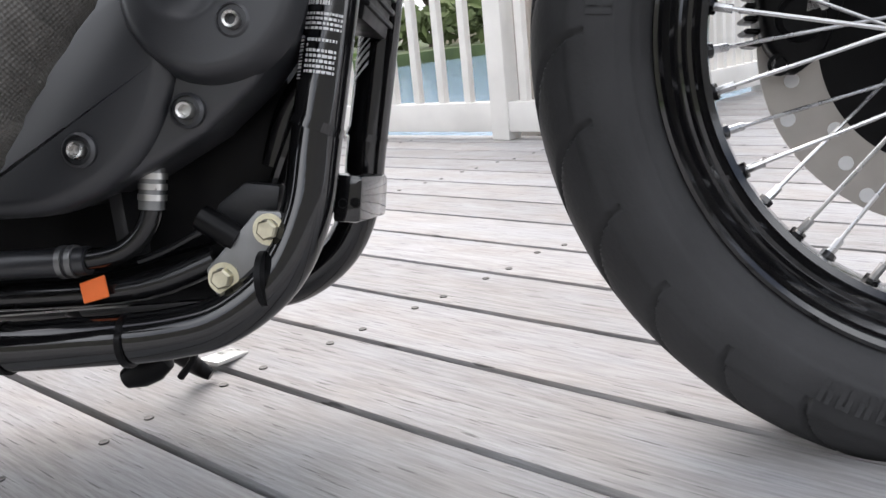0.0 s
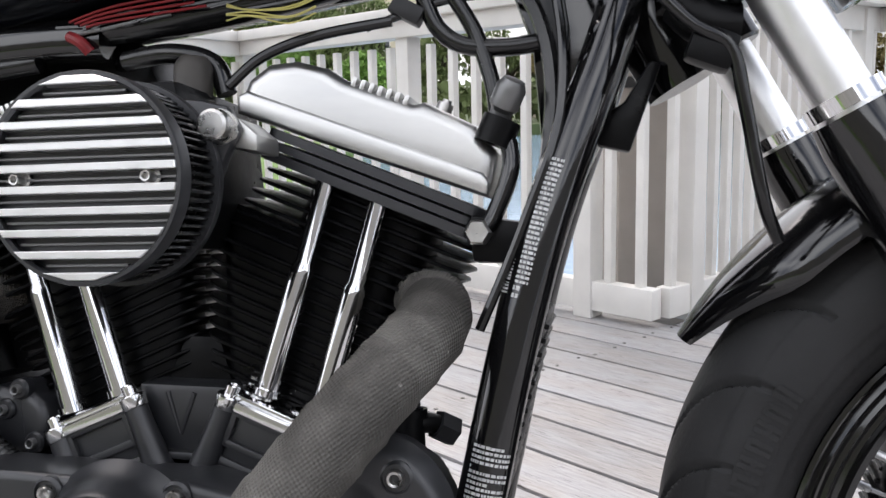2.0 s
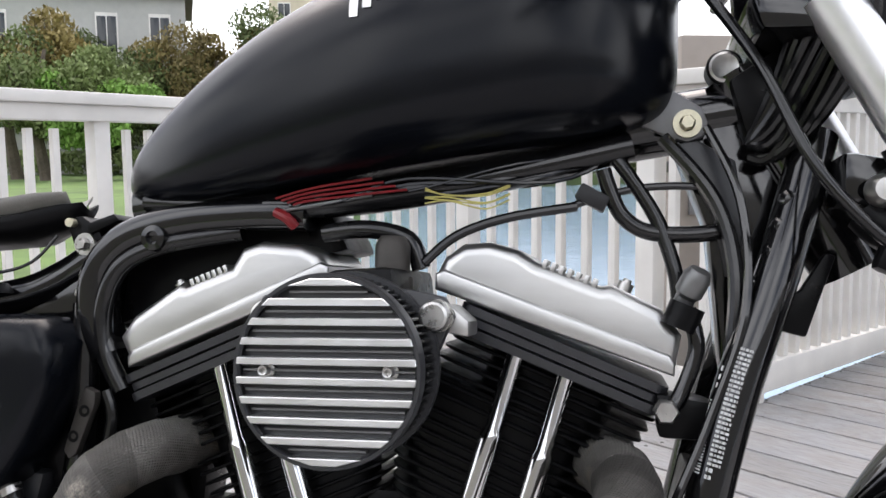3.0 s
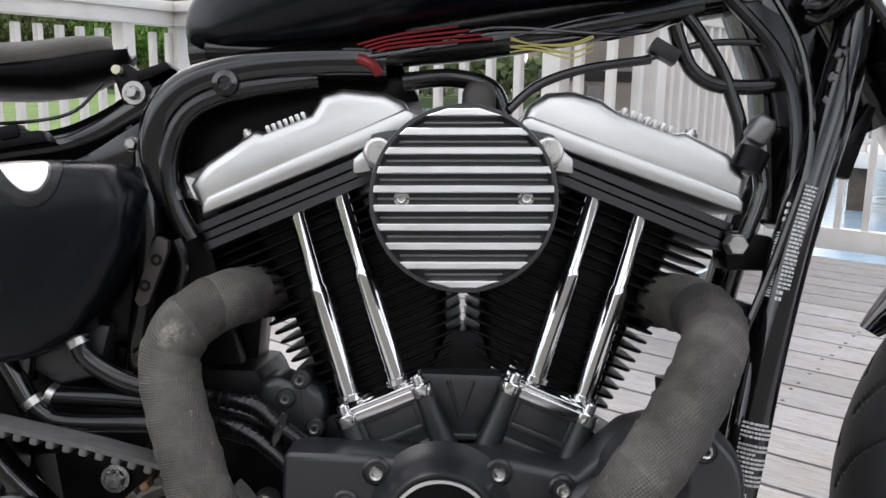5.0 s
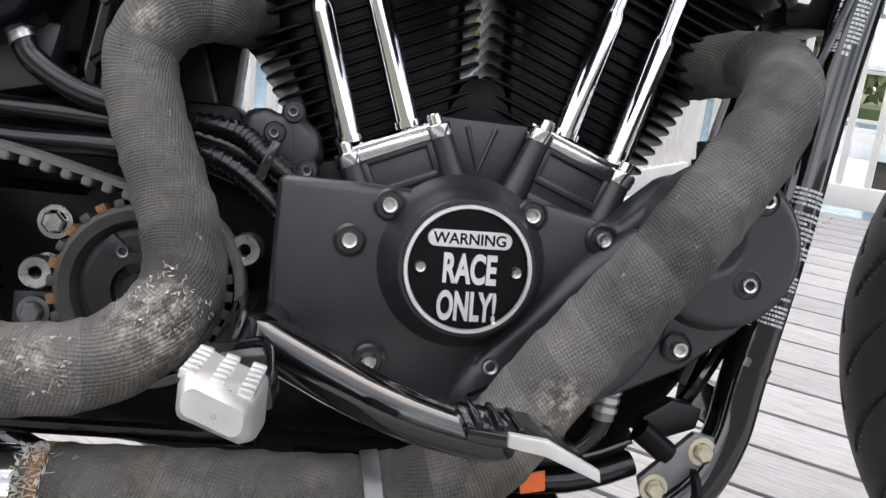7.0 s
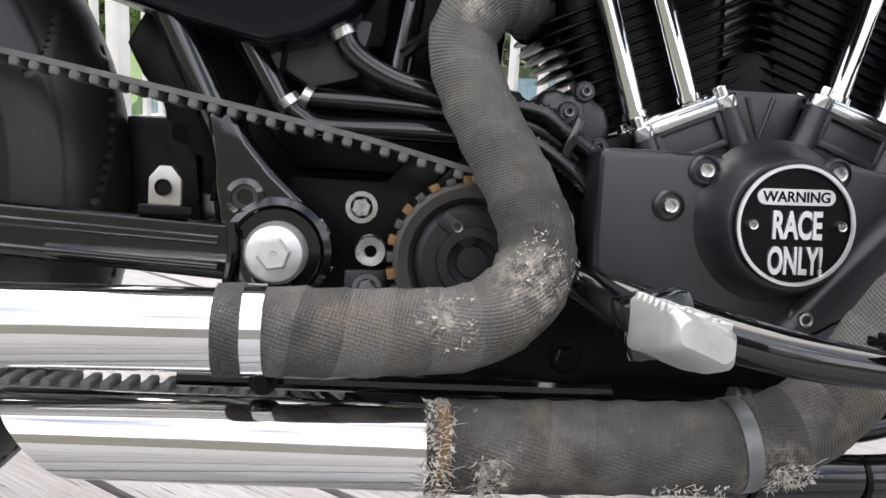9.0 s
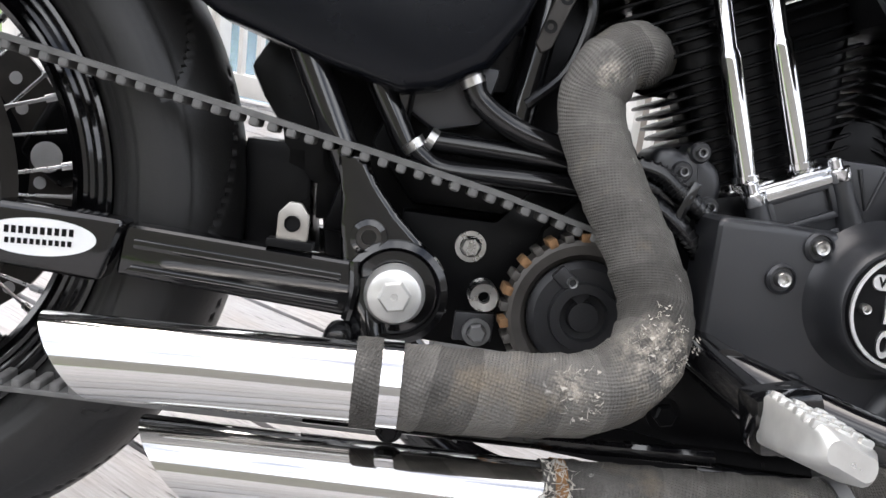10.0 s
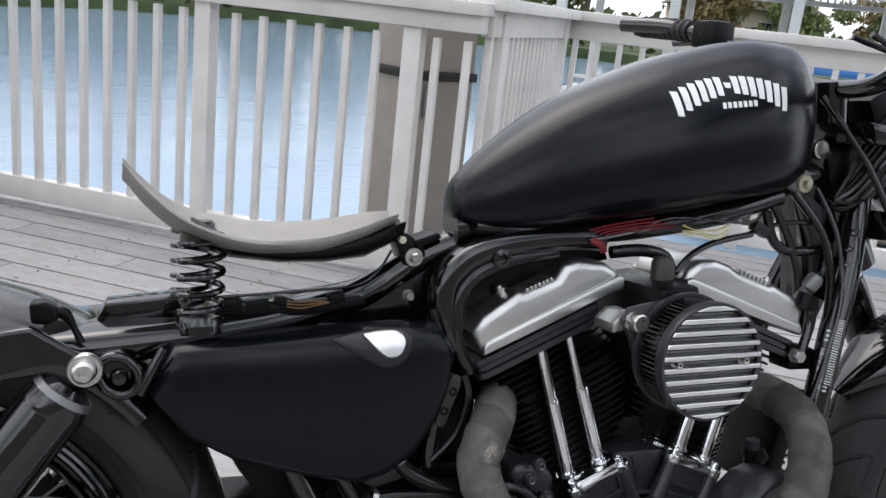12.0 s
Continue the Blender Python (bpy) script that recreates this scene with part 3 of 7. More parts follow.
def rocker_cover(outline, low, high, teeth, name="rocker_cover"):
    """A cast cover: a stepped skirt, a rolled upper shell and a row of cooling teeth. low and high: the ends of its lower edge."""
    bm = bmesh.new()
    for side in (-1, 1):
        soft_plate(outline, 0.0, side * 0.0615, 0.011, 5, bm)
    cover_ob = part(name, bm, ALU, bike, "brushed silver rocker cover", angle=50)
    up = 0.0165
    (xa, za), (xb, zb) = low, high
    ax = 0.004 if xb > xa else -0.004
    skirt = [(xa, za), (xb, zb), (xb + ax * 0.2, zb + up * 0.6), (xb - ax, zb + up), (xa + ax * 2.0, za + up), (xa, za + up * 0.8)]
    part("cover_skirt", soft_plate(skirt, 0.0, -0.0655, 0.0035, 3), ALU, cover_ob)
    part("cover_skirt", soft_plate(skirt, 0.0, 0.0655, 0.0035, 3), ALU, cover_ob)
    (x0, z0), (x1, z1) = teeth
    tilt = -math.degrees(math.atan2(z1 - z0, x1 - x0))
    for k in range(7):
        f = (k + 0.5) / 7
        part("cover_tooth", box(0.0040, 0.030, 0.0085, pose(x0 + (x1 - x0) * f, -0.043, z0 + (z1 - z0) * f, 0, tilt, 0), 0.0014), ALU, cover_ob)
    return cover_ob


front_cover = rocker_cover(front_line, (0.0565, 0.6235), (0.246, 0.563), ((0.141, 0.6475), (0.187, 0.6312)))
rear_cover = rocker_cover(rear_line, (-0.034, 0.6265), (-0.213, 0.5465), ((-0.162, 0.6205), (-0.127, 0.6352)))
for obj, x, z, lean in ((front_cover, 0.205, 0.625, 23), (rear_cover, -0.180, 0.612, -27)):
    part("cover_bolt", lathe([(0, 0.013), (0.0035, 0.013), (0.0038, 0.010), (0.0065, 0.010), (0.0068, 0.0)], pose(x, -0.030, z, 0, lean, 0), 14), STEEL, obj)

for a, b in (((-0.134, 0.552), (-0.083, 0.390)), ((-0.097, 0.568), (-0.0415, 0.406)), ((0.1225, 0.574), (0.078, 0.412)), ((0.163, 0.560), (0.120, 0.396))):
    top, low = Vector((a[0], -0.050, a[1])), Vector((b[0], -0.050, b[1]))
    mid = low.lerp(top, 0.60)
    bm = tube([low, low.lerp(top, 0.57), mid, low.lerp(top, 0.62), top], [0.0092, 0.0092, 0.0086, 0.0070, 0.0070], 24, 1)
    rod = part("pushrod_tube", bm, CHROME, bike, "chrome pushrod tube")
    part("collar", tube([low, low.lerp(top, 0.03)], 0.0115, 24, 1), CHROME, rod)



def tappet_block(c, lean, half):
    """A black block with a recessed panel and corner pillars under a stepped chrome plate. c: the middle of the plate's upper face; lean: its slope."""
    m = pose(c[0], -0.048, c[1], 0, lean, 0)
    body = part("tappet_block", box(2 * half - 0.016, 0.046, 0.040, m @ pose(0, 0, -0.030), 0.004), SATIN, bike, "satin black tappet block")
    for dx, dz, sx, sz in ((0, -0.0135, 2 * half - 0.022, 0.005), (0, -0.0365, 2 * half - 0.022, 0.006), (-half + 0.0165, -0.025, 0.006, 0.028), (half - 0.0165, -0.025, 0.006, 0.028)):
        part("block_rim", box(sx, 0.006, sz, m @ pose(dx, -0.0245, dz), 0.0018), SATIN, body)
    part("block_foot", box(2 * half - 0.004, 0.052, 0.010, m @ pose(0, 0, -0.052), 0.004), SATIN, body)
    for dx in (-half + 0.0075, half - 0.0075):
        for y in (-0.023, 0.022):
            part("pillar", lathe([(0.0088, -0.010), (0.0092, -0.030), (0.0112, -0.060), (0.012, -0.072)], m @ pose(dx, y, 0), 20), SATIN, body)
    plate = part("tappet_plate", box(2 * half - 0.010, 0.058, 0.0085, m @ pose(0, 0, -0.0085), 0.0025, 3), PLATE, bike, "chrome tappet block plate")
    part("plate_step", box(2 * half - 0.020, 0.049, 0.0045, m @ pose(0, 0, -0.0026), 0.0018, 3), PLATE, plate)
    for dx in (-half + 0.0075, half - 0.0075):
        for y in (-0.023, 0.022):
            part("plate_lobe", lathe([(0.0094, -0.0132), (0.0100, -0.0122), (0.0100, -0.0040), (0.0092, -0.0030), (0.0, -0.0030)], m @ pose(dx, y, 0), 22), PLATE, plate)
            part("plate_bolt", lathe([(0, 0.0035), (0.0022, 0.0035), (0.0028, 0.0052), (0.0046, 0.0052), (0.0054, 0.0043), (0.0054, -0.004)], m @ pose(dx, y, 0), 18), CHROME, plate)
    for dx in (-half * 0.48, half * 0.48):
        part("rod_socket", lathe([(0.0135, -0.003), (0.0135, 0.0006), (0.0122, 0.0016), (0.0095, 0.0016)], m @ pose(dx, 0.0, 0), 26), PLATE, plate)


tappet_block((-0.0545, 0.3985), -24.0, 0.0415)
tappet_block((0.0905, 0.4050), 20.5, 0.0415)
part("vee_casting", prism([(-0.024, 0.418), (0.050, 0.418), (0.038, 0.362), (-0.008, 0.362)], -0.02, -0.060, 0.006), SATIN, bike)
for pts in ([(0.002, 0.412), (0.0125, 0.380)], [(0.0235, 0.412), (0.0135, 0.380)]):
    part("vee_rib", tube([(x, -0.060, z) for x, z in pts], [0.0022, 0.0012], 8, 1), SATIN, bike)
part("vee_web", prism([(-0.02, 0.40), (0.046, 0.40), (0.030, 0.452), (0.0, 0.452)], 0.05, -0.03, 0.004), FINBLACK, bike)
part("vee_step", box(0.036, 0.010, 0.006, pose(0.0125, -0.064, 0.3655), 0.002), SATIN, bike)

# -- air cleaner --
AC = (0.0085, 0.5655)
ac = part("air_cleaner", lathe([(0.0, 0.1790), (0.0640, 0.1790), (0.0640, 0.1815), (0.0625, 0.186), (0.0640, 0.1885), (0.0665, 0.1885), (0.0672, 0.186), (0.0672, 0.176), (0.062, 0.174)], out(AC[0], 0, AC[1]), 96), SATIN, bike, "round black air cleaner with polished horizontal fins")
for i in range(10):
    zz = 0.0606 - i * 0.01350
    lo, hi = zz - 0.0025, zz + 0.0025
    wl, wh = math.sqrt(max(0.0640 ** 2 - lo * lo, 1e-5)), math.sqrt(max(0.0640 ** 2 - hi * hi, 1e-5))
    z0 = AC[1]
    part("fin", prism([(AC[0] - wl, z0 + lo), (AC[0] + wl, z0 + lo), (AC[0] + wh, z0 + hi), (AC[0] - wh, z0 + hi)], -0.178, -0.1905, 0.0006, 1), POLISHED, ac, "polished fin edge")
    if i < 9:
        zb = zz - 0.0067
        w2 = math.sqrt(max(0.0618 ** 2 - (abs(zb) + 0.001) ** 2, 1e-5))
        part("groove_rib", box(2 * w2, 0.004, 0.0018, pose(AC[0], -0.181, AC[1] + zb), 0.0004, 1), GREYMETAL, ac)
for x in (-0.0357, 0.0527):
    socket_screw(x, -0.1865, 0.5655, 0.0038, STEEL, ac)
ac.matrix_basis = Matrix.Translation((AC[0], 0, AC[1])) @ pose(0, 0, 0, 0, -1.9, 0) @ Matrix.Translation((-AC[0], 0, -AC[1]))
element = part("filter_element", lathe([(0.0585, 0.136), (0.0585, 0.178)], out(AC[0], 0, AC[1]), 48), HOSE, ac, "black pleated filter element")
pleat = mesh_of("pleat", box(0.009, 0.036, 0.0026, None, 0.0008, 1), HOSE)
for k in range(72):
    a = 2 * math.pi * (k + 0.5) / 72
    o = new("pleat", pleat)
    o.parent = element
    o.matrix_basis = Matrix.Translation((AC[0] + 0.0615 * math.cos(a), -0.157, AC[1] + 0.0615 * math.sin(a))) @ pose(0, 0, 0, 0, -math.degrees(a), 0)
part("filter_ring", lathe([(0.055, 0.140), (0.069, 0.140), (0.0695, 0.134), (0.066, 0.128), (0.03, 0.128)], out(AC[0], 0, AC[1]), 72), SATIN, ac)
ear = [(-0.070, 0.603), (-0.062, 0.617), (-0.045, 0.620), (0.0085, 0.628), (0.062, 0.620), (0.079, 0.616), (0.087, 0.602), (0.080, 0.588), (0.062, 0.545), (0.04, 0.51), (-0.02, 0.51), (-0.045, 0.545), (-0.063, 0.588)]
part("backing_plate", prism(ear, -0.118, -0.130, 0.003), SATIN, ac)
for x, z in ((-0.056, 0.602), (0.0735, 0.602)):
    part("breather_bolt", lathe([(0, 0.0135), (0.0085, 0.0135), (0.0105, 0.012), (0.0115, 0.0085), (0.0115, 0.0), (0.0125, 0.0), (0.0125, -0.004)], out(x, -0.13, z), 28), STEEL, ac, "domed steel breather bolt")
    s = 1 if x > 0 else -1
    part("breather_arm", prism([(x - 0.008, z + 0.008), (x + 0.008, z + 0.008), (x + s * 0.022, z - 0.004), (x + s * 0.022, z - 0.016), (x, z - 0.012)] if s > 0 else [(x - 0.022, z - 0.004), (x - 0.008, z + 0.008), (x + 0.008, z + 0.008), (x, z - 0.012), (x - 0.022, z - 0.016)], -0.075, -0.118, 0.003), ALU, ac)
part("intake_body", prism([(-0.025, 0.56), (-0.02, 0.635), (0.035, 0.64), (0.045, 0.56), (0.03, 0.52), (-0.01, 0.52)], -0.12, 0.03, 0.008), FINBLACK, bike)
part("throttle_body", lathe([(0, 0.044), (0.010, 0.044), (0.0125, 0.041), (0.0145, 0.036), (0.0145, 0.012), (0.018, 0.010), (0.018, 0)], pose(0.020, -0.062, 0.622), 24), SPROCKET, bike)

# -- exhaust --
rear_line = [(-0.160, 0.010, 0.480), (-0.174, -0.022, 0.479), (-0.196, -0.066, 0.473), (-0.217, -0.092, 0.455), (-0.226, -0.100, 0.428), (-0.215, -0.114, 0.390), (-0.196, -0.132, 0.352), (-0.180, -0.149, 0.318), (-0.174, -0.166, 0.290), (-0.186, -0.188, 0.263), (-0.218, -0.200, 0.243), (-0.268, -0.208, 0.238), (-0.31, -0.2135, 0.2368), (-0.341, -0.2143, 0.2364)]
part("exhaust_pipe", tube(rear_line, [0.024, 0.0245, 0.0245, 0.0245, 0.024, 0.024, 0.024, 0.0245, 0.025, 0.0255, 0.026, 0.0262, 0.0262, 0.0262], 32, 10, wrapped=0.027), WRAP, bike, "exhaust pipe wrapped in charcoal heat tape")
front_line = [(0.182, 0.010, 0.482), (0.198, -0.030, 0.484), (0.211, -0.070, 0.481), (0.212, -0.114, 0.468), (0.194, -0.154, 0.443), (0.170, -0.180, 0.411), (0.142, -0.194, 0.374), (0.114, -0.202, 0.337), (0.084, -0.204, 0.300), (0.055, -0.202, 0.262), (0.022, -0.201, 0.215), (-0.012, -0.202, 0.187), (-0.055, -0.203, 0.175), (-0.12, -0.204, 0.172), (-0.19, -0.205, 0.170), (-0.243, -0.206, 0.168)]
part("exhaust_pipe", tube(front_line, [0.0245, 0.0245, 0.025, 0.025, 0.025, 0.025, 0.025, 0.025, 0.025, 0.0255, 0.0265, 0.0275, 0.028, 0.0282, 0.0282, 0.0282], 32, 10, wrapped=0.027), WRAP, bike, "exhaust pipe wrapped in charcoal heat tape")


def muffler(line, r, cut):
    """A chrome pipe end, cut off at a slant."""
    bm = tube(line, r, 48, 1, hollow=0.93)
    lo = min(v.co.x for v in bm.verts)
    for v in bm.verts:
        if v.co.x < lo + 0.09:
            v.co.x += cut * (line[-1][2] + r - v.co.z) / (2 * r)
    return bm


muff = part("muffler", muffler([(-0.335, -0.2142, 0.236), (-0.46, -0.2146, 0.2335), (-0.557, -0.215, 0.231)], 0.0250, 0.034), OLDCHROME, bike, "chrome slash-cut exhaust end")
part("clamp_band", tube([(-0.340, -0.2143, 0.2364), (-0.3525, -0.2143, 0.2361)], 0.0275, 40, 1), CHROME, muff)
part("wrap_end", tube([(-0.3525, -0.2144, 0.2361), (-0.3685, -0.2145, 0.2358)], 0.0276, 32, 4, wrapped=0.012), WRAP, muff)
muff2 = part("muffler", muffler([(-0.22, -0.206, 0.168), (-0.38, -0.197, 0.1650), (-0.500, -0.188, 0.1620)], 0.0268, 0.044), OLDCHROME, bike, "chrome slash-cut exhaust end")
part("rust_band", tube([(-0.237, -0.206, 0.1685), (-0.229, -0.206, 0.1685)], 0.0292, 40, 1), RUST, muff2)


def frays(line, r, a0, a1, count, seed, size):
    """Torn fibres and flakes lying on a pipe: line is two points of its axis, a0 to a1 the angles (0 faces the right, up positive)."""
    rnd = random.Random(seed)
    p0, p1 = Vector(line[0]), Vector(line[1])
    d = (p1 - p0).normalized()
    side = Vector((0, -1, 0)) - d * (-d.y)
    side.normalize()
    up = d.cross(side)
    up = up if up.z > 0 else -up
    def at(s, a, lift):
        return p0 + d * s + (side * math.cos(a) + up * math.sin(a)) * (r + lift)
    length = (p1 - p0).length
    bm = bmesh.new()
    for _ in range(count):
        s, a = rnd.uniform(0, length), rnd.uniform(a0, a1)
        ds, da = rnd.gauss(0, 1) * size, rnd.gauss(0, 0.8) * size / r
        if rnd.random() < 0.45:
            w = rnd.uniform(0.0004, 0.0011)
            bm.faces.new([bm.verts.new(at(s + k * ds + u * w, a + k * da + q * w / r, lf)) for k, u, q, lf in ((0, -1, 0.6, 0.0012), (0.5, 1, -1, 0.0022), (1, 0.3, 0.2, 0.0035), (0.5, -1, 1, 0.0018))])
        else:
            tube([at(s, a, 0.001), at(s + ds * 0.5, a + da * 0.5, 0.0022), at(s + ds, a + da, rnd.uniform(0.001, 0.006))], [0.00030, 0.00024, 0.00014], 4, 1, False, bm)
    return bm


part("frayed_tape", frays([(-0.226, -0.206, 0.1683), (-0.243, -0.2055, 0.1680)], 0.0284, -1.3, 1.4, 260, 3, 0.0042), FRAY, muff2, "frayed pale tape fibres")
part("frayed_tape", frays([(-0.200, -0.205, 0.1695), (-0.216, -0.2055, 0.1690)], 0.0296, -1.2, 0.1, 170, 9, 0.003), FRAY, muff2)
part("worn_tape", frays([(-0.168, -0.170, 0.283), (-0.196, -0.191, 0.256)], 0.0272, -0.6, 0.9, 150, 4, 0.0016), FRAY, bike, "worn frayed heat tape")
part("frayed_tape", frays([(-0.010, -0.2022, 0.185), (-0.04, -0.2028, 0.178)], 0.0296, -1.2, -0.3, 150, 5, 0.0036), FRAY, bike)
part("frayed_tape", frays([(-0.06, -0.2032, 0.1748), (-0.11, -0.204, 0.1722)], 0.0298, -1.2, -0.5, 100, 6, 0.003), FRAY, bike)
part("frayed_tape", frays([(-0.222, -0.2, 0.243), (-0.25, -0.206, 0.239)], 0.0272, -0.3, 0.8, 70, 7, 0.0022), FRAY, bike)
part("hose_clamp", tube([(-0.042, -0.2025, 0.1772), (-0.052, -0.203, 0.1755)], 0.0300, 36, 1), GREYMETAL, bike)
part("exhaust_hanger", tube([(-0.12, -0.17, 0.199), (-0.25, -0.172, 0.198), (-0.40, -0.172, 0.197)], 0.006, 10, 1), GLOSS, bike)
hex_bolt(-0.139, -0.112, 0.210, 0.009, FINBLACK)
hex_bolt(-0.343, -0.20, 0.203, 0.006, FINBLACK)
for pts in ([(-0.13, 0.03, 0.482), (-0.162, 0.005, 0.480)], [(0.155, 0.03, 0.484), (0.184, 0.005, 0.482)]):
    part("exhaust_flange", tube(pts, 0.029, 24, 1), FINBLACK, bike)
from mathutils.bvhtree import BVHTree

# -- drive side: sprocket, belt, swingarm, pivot --
SP = Vector((-0.211, 0, 0.2755))
part("transmission_plate", prism([(-0.352, 0.330), (-0.275, 0.330), (-0.25, 0.36), (-0.16, 0.36), (-0.155, 0.22), (-0.33, 0.225)], 0.0, -0.032, 0.004), FINBLACK, bike)
bm = lathe([(0.038, 0.086), (0.056, 0.086), (0.0565, 0.089), (0.0565, 0.112), (0.053, 0.114), (0.046, 0.112), (0.040, 0.100), (0.038, 0.098)], out(SP.x, 0, SP.z), 64, closed=True)
sprocket = part("sprocket", bm, SPROCKET, bike, "black toothed drive sprocket")
tooth = box(0.006, 0.026, 0.007, None, 0.0015)
tm = mesh_of("tooth", tooth, SPROCKET)
rusty = mesh_of("tooth", box(0.007, 0.0262, 0.0072, None, 0.0015), RUST)
for k in range(30):
    a = 2 * math.pi * k / 30
    o = new("tooth", rusty if 1.5 < a < 3.4 and k % 2 == 0 else tm)
    o.parent = sprocket
    o.matrix_basis = Matrix.Translation((SP.x + 0.058 * math.cos(a), -0.1, SP.z + 0.058 * math.sin(a))) @ pose(0, 0, 0, 0, -math.degrees(a), 0)
part("sprocket_cap", lathe([(0.041, 0.098), (0.041, 0.108), (0.036, 0.112), (0.026, 0.112), (0.025, 0.118), (0.018, 0.118), (0.017, 0.111), (0.012, 0.110), (0.011, 0.116), (0, 0.116)], out(SP.x, 0, SP.z), 48), DARKGREY, sprocket)
part("cap_lug", box(0.03, 0.008, 0.012, pose(SP.x - 0.012, -0.112, SP.z + 0.022, 0, 40, 0), 0.002), DARKGREY, sprocket)
socket_screw(-0.223, -0.114, 0.300, 0.0045, GREYMETAL, sprocket)
bm = bmesh.new()
prism([(SP.x + 0.0 + 0.062 * math.cos(a), SP.z + 0.062 * math.sin(a)) for a in np.linspace(-1.9, 0.9, 20)] + [(SP.x + 0.068 * math.cos(a), SP.z + 0.068 * math.sin(a)) for a in np.linspace(0.9, -1.9, 20)], -0.086, -0.114, 0.001, 1, bm)
part("belt_wrap", bm, BELT, bike)

belt_line = [(-0.205, 0.340), (-0.283, 0.3585), (-0.37, 0.375), (-0.45, 0.389), (-0.55, 0.406), (-0.67, 0.426), (-0.83, 0.440)]
secs = []
for x, z in belt_line:
    secs.append([(x, -0.1145, z), (x, -0.0855, z), (x, -0.0855, z - 0.0042), (x, -0.1145, z - 0.0042)])
drive = part("drive_belt", loft(secs), BELT, bike, "grey toothed rubber drive belt")
bt = mesh_of("belt_tooth", box(0.0074, 0.029, 0.0074, None, 0.0028, 3), BELT)
s, dist = 0.006, 0.0
for (x0, z0), (x1, z1) in zip(belt_line, belt_line[1:]):
    L = math.hypot(x1 - x0, z1 - z0)
    ang = -math.degrees(math.atan2(z1 - z0, x1 - x0))
    while s < dist + L:
        f = (s - dist) / L
        o = new("belt_tooth", bt)
        o.parent = drive
        o.matrix_basis = pose(x0 + (x1 - x0) * f, -0.1, z0 + (z1 - z0) * f - 0.0070, 0, ang, 0)
        s += 0.0136
    dist += L
low = part("drive_belt", box(0.62, 0.029, 0.0042, pose(-0.60, -0.1, 0.170), 0.0006, 1), BELT, bike, "lower run of the toothed drive belt")
for k in range(44):
    o = new("belt_tooth", bt)
    o.parent = low
    o.matrix_basis = pose(-0.30 - k * 0.0136, -0.1, 0.1745)

bracket = [(-0.405, 0.372), (-0.398, 0.340), (-0.397, 0.318), (-0.392, 0.290), (-0.386, 0.262), (-0.374, 0.243), (-0.356, 0.235), (-0.334, 0.240), (-0.317, 0.256), (-0.312, 0.276), (-0.318, 0.297), (-0.335, 0.314), (-0.355, 0.332), (-0.372, 0.352), (-0.385, 0.375)]
br = part("pivot_bracket", prism(bracket, -0.075, -0.101, 0.006, 3), GLOSS, bike, "gloss black frame casting round the swingarm pivot")
part("pivot_ring", lathe([(0.040, 0.098), (0.039, 0.106), (0.034, 0.108), (0.031, 0.104), (0.031, 0.098)], out(-0.350, 0, 0.274), 48), GLOSS, br)
part("bracket_boss", lathe([(0.014, 0.099), (0.0135, 0.106), (0.0095, 0.107), (0.009, 0.096), (0, 0.096)], out(-0.374, 0, 0.312), 32), GLOSS, br)
cap = part("pivot_cap", lathe([(0, 0.121), (0.016, 0.121), (0.0195, 0.1195), (0.0215, 0.115), (0.0225, 0.111), (0.0225, 0.104)], out(-0.350, 0, 0.274), 48), PALE, br, "pale steel pivot nut")
part("nut_face", lathe([(0, 0.1225), (0.002, 0.1225), (0.003, 0.1245), (0.0105, 0.1245), (0.0122, 0.1225), (0.0122, 0.119)], out(-0.350, 0, 0.274) @ pose(0, 0, 0, 0, 0, 11), 6), PALE, cap)
part("bracket_tail", prism([(-0.380, 0.250), (-0.36, 0.232), (-0.31, 0.262), (-0.309, 0.266)], -0.080, -0.098, 0.002), GLOSS, br)
part("boss_bush", lathe([(0.0092, 0.1035), (0.0060, 0.1035), (0.0055, 0.098), (0, 0.098)], out(-0.374, 0, 0.312), 24), SPROCKET, br)
part("stand_knob", lathe([(0, 0.126), (0.008, 0.124), (0.011, 0.118), (0.011, 0.10)], out(-0.387, 0, 0.237), 20), HOSE, br)

swing = prism([(-0.378, 0.293), (-0.548, 0.300), (-0.552, 0.262), (-0.38, 0.252)], -0.08, -0.108, 0.005, 3)
sa = part("swingarm", swing, GLOSS, bike, "gloss black swingarm")
part("swingarm_end", prism([(-0.545, 0.303), (-0.66, 0.308), (-0.86, 0.315), (-0.88, 0.29), (-0.86, 0.268), (-0.66, 0.262), (-0.560, 0.256)], -0.086, -0.116, 0.007, 3), GLOSS, sa)
part("swingarm_end", prism([(-0.378, 0.293), (-0.86, 0.315), (-0.88, 0.29), (-0.86, 0.268), (-0.38, 0.252)], 0.086, 0.112, 0.006), GLOSS, sa)
part("arm_rib", prism([(-0.39, 0.284), (-0.54, 0.290), (-0.54, 0.283), (-0.39, 0.277)], -0.1075, -0.1105, 0.0012), GLOSS, sa)
part("arm_rib", prism([(-0.39, 0.264), (-0.54, 0.271), (-0.545, 0.266), (-0.39, 0.258)], -0.1075, -0.1105, 0.0012), GLOSS, sa)
part("arm_weld", tube([(-0.382, -0.109, 0.294), (-0.380, -0.1095, 0.272), (-0.383, -0.109, 0.251)], 0.004, 8, 4), GLOSS, sa)
oval = [(-0.604 + 0.040 * math.cos(a), 0.2835 + 0.0135 * math.sin(a) + 0.05 * 0.040 * math.cos(a)) for a in np.linspace(0, 2 * math.pi, 40, False)]
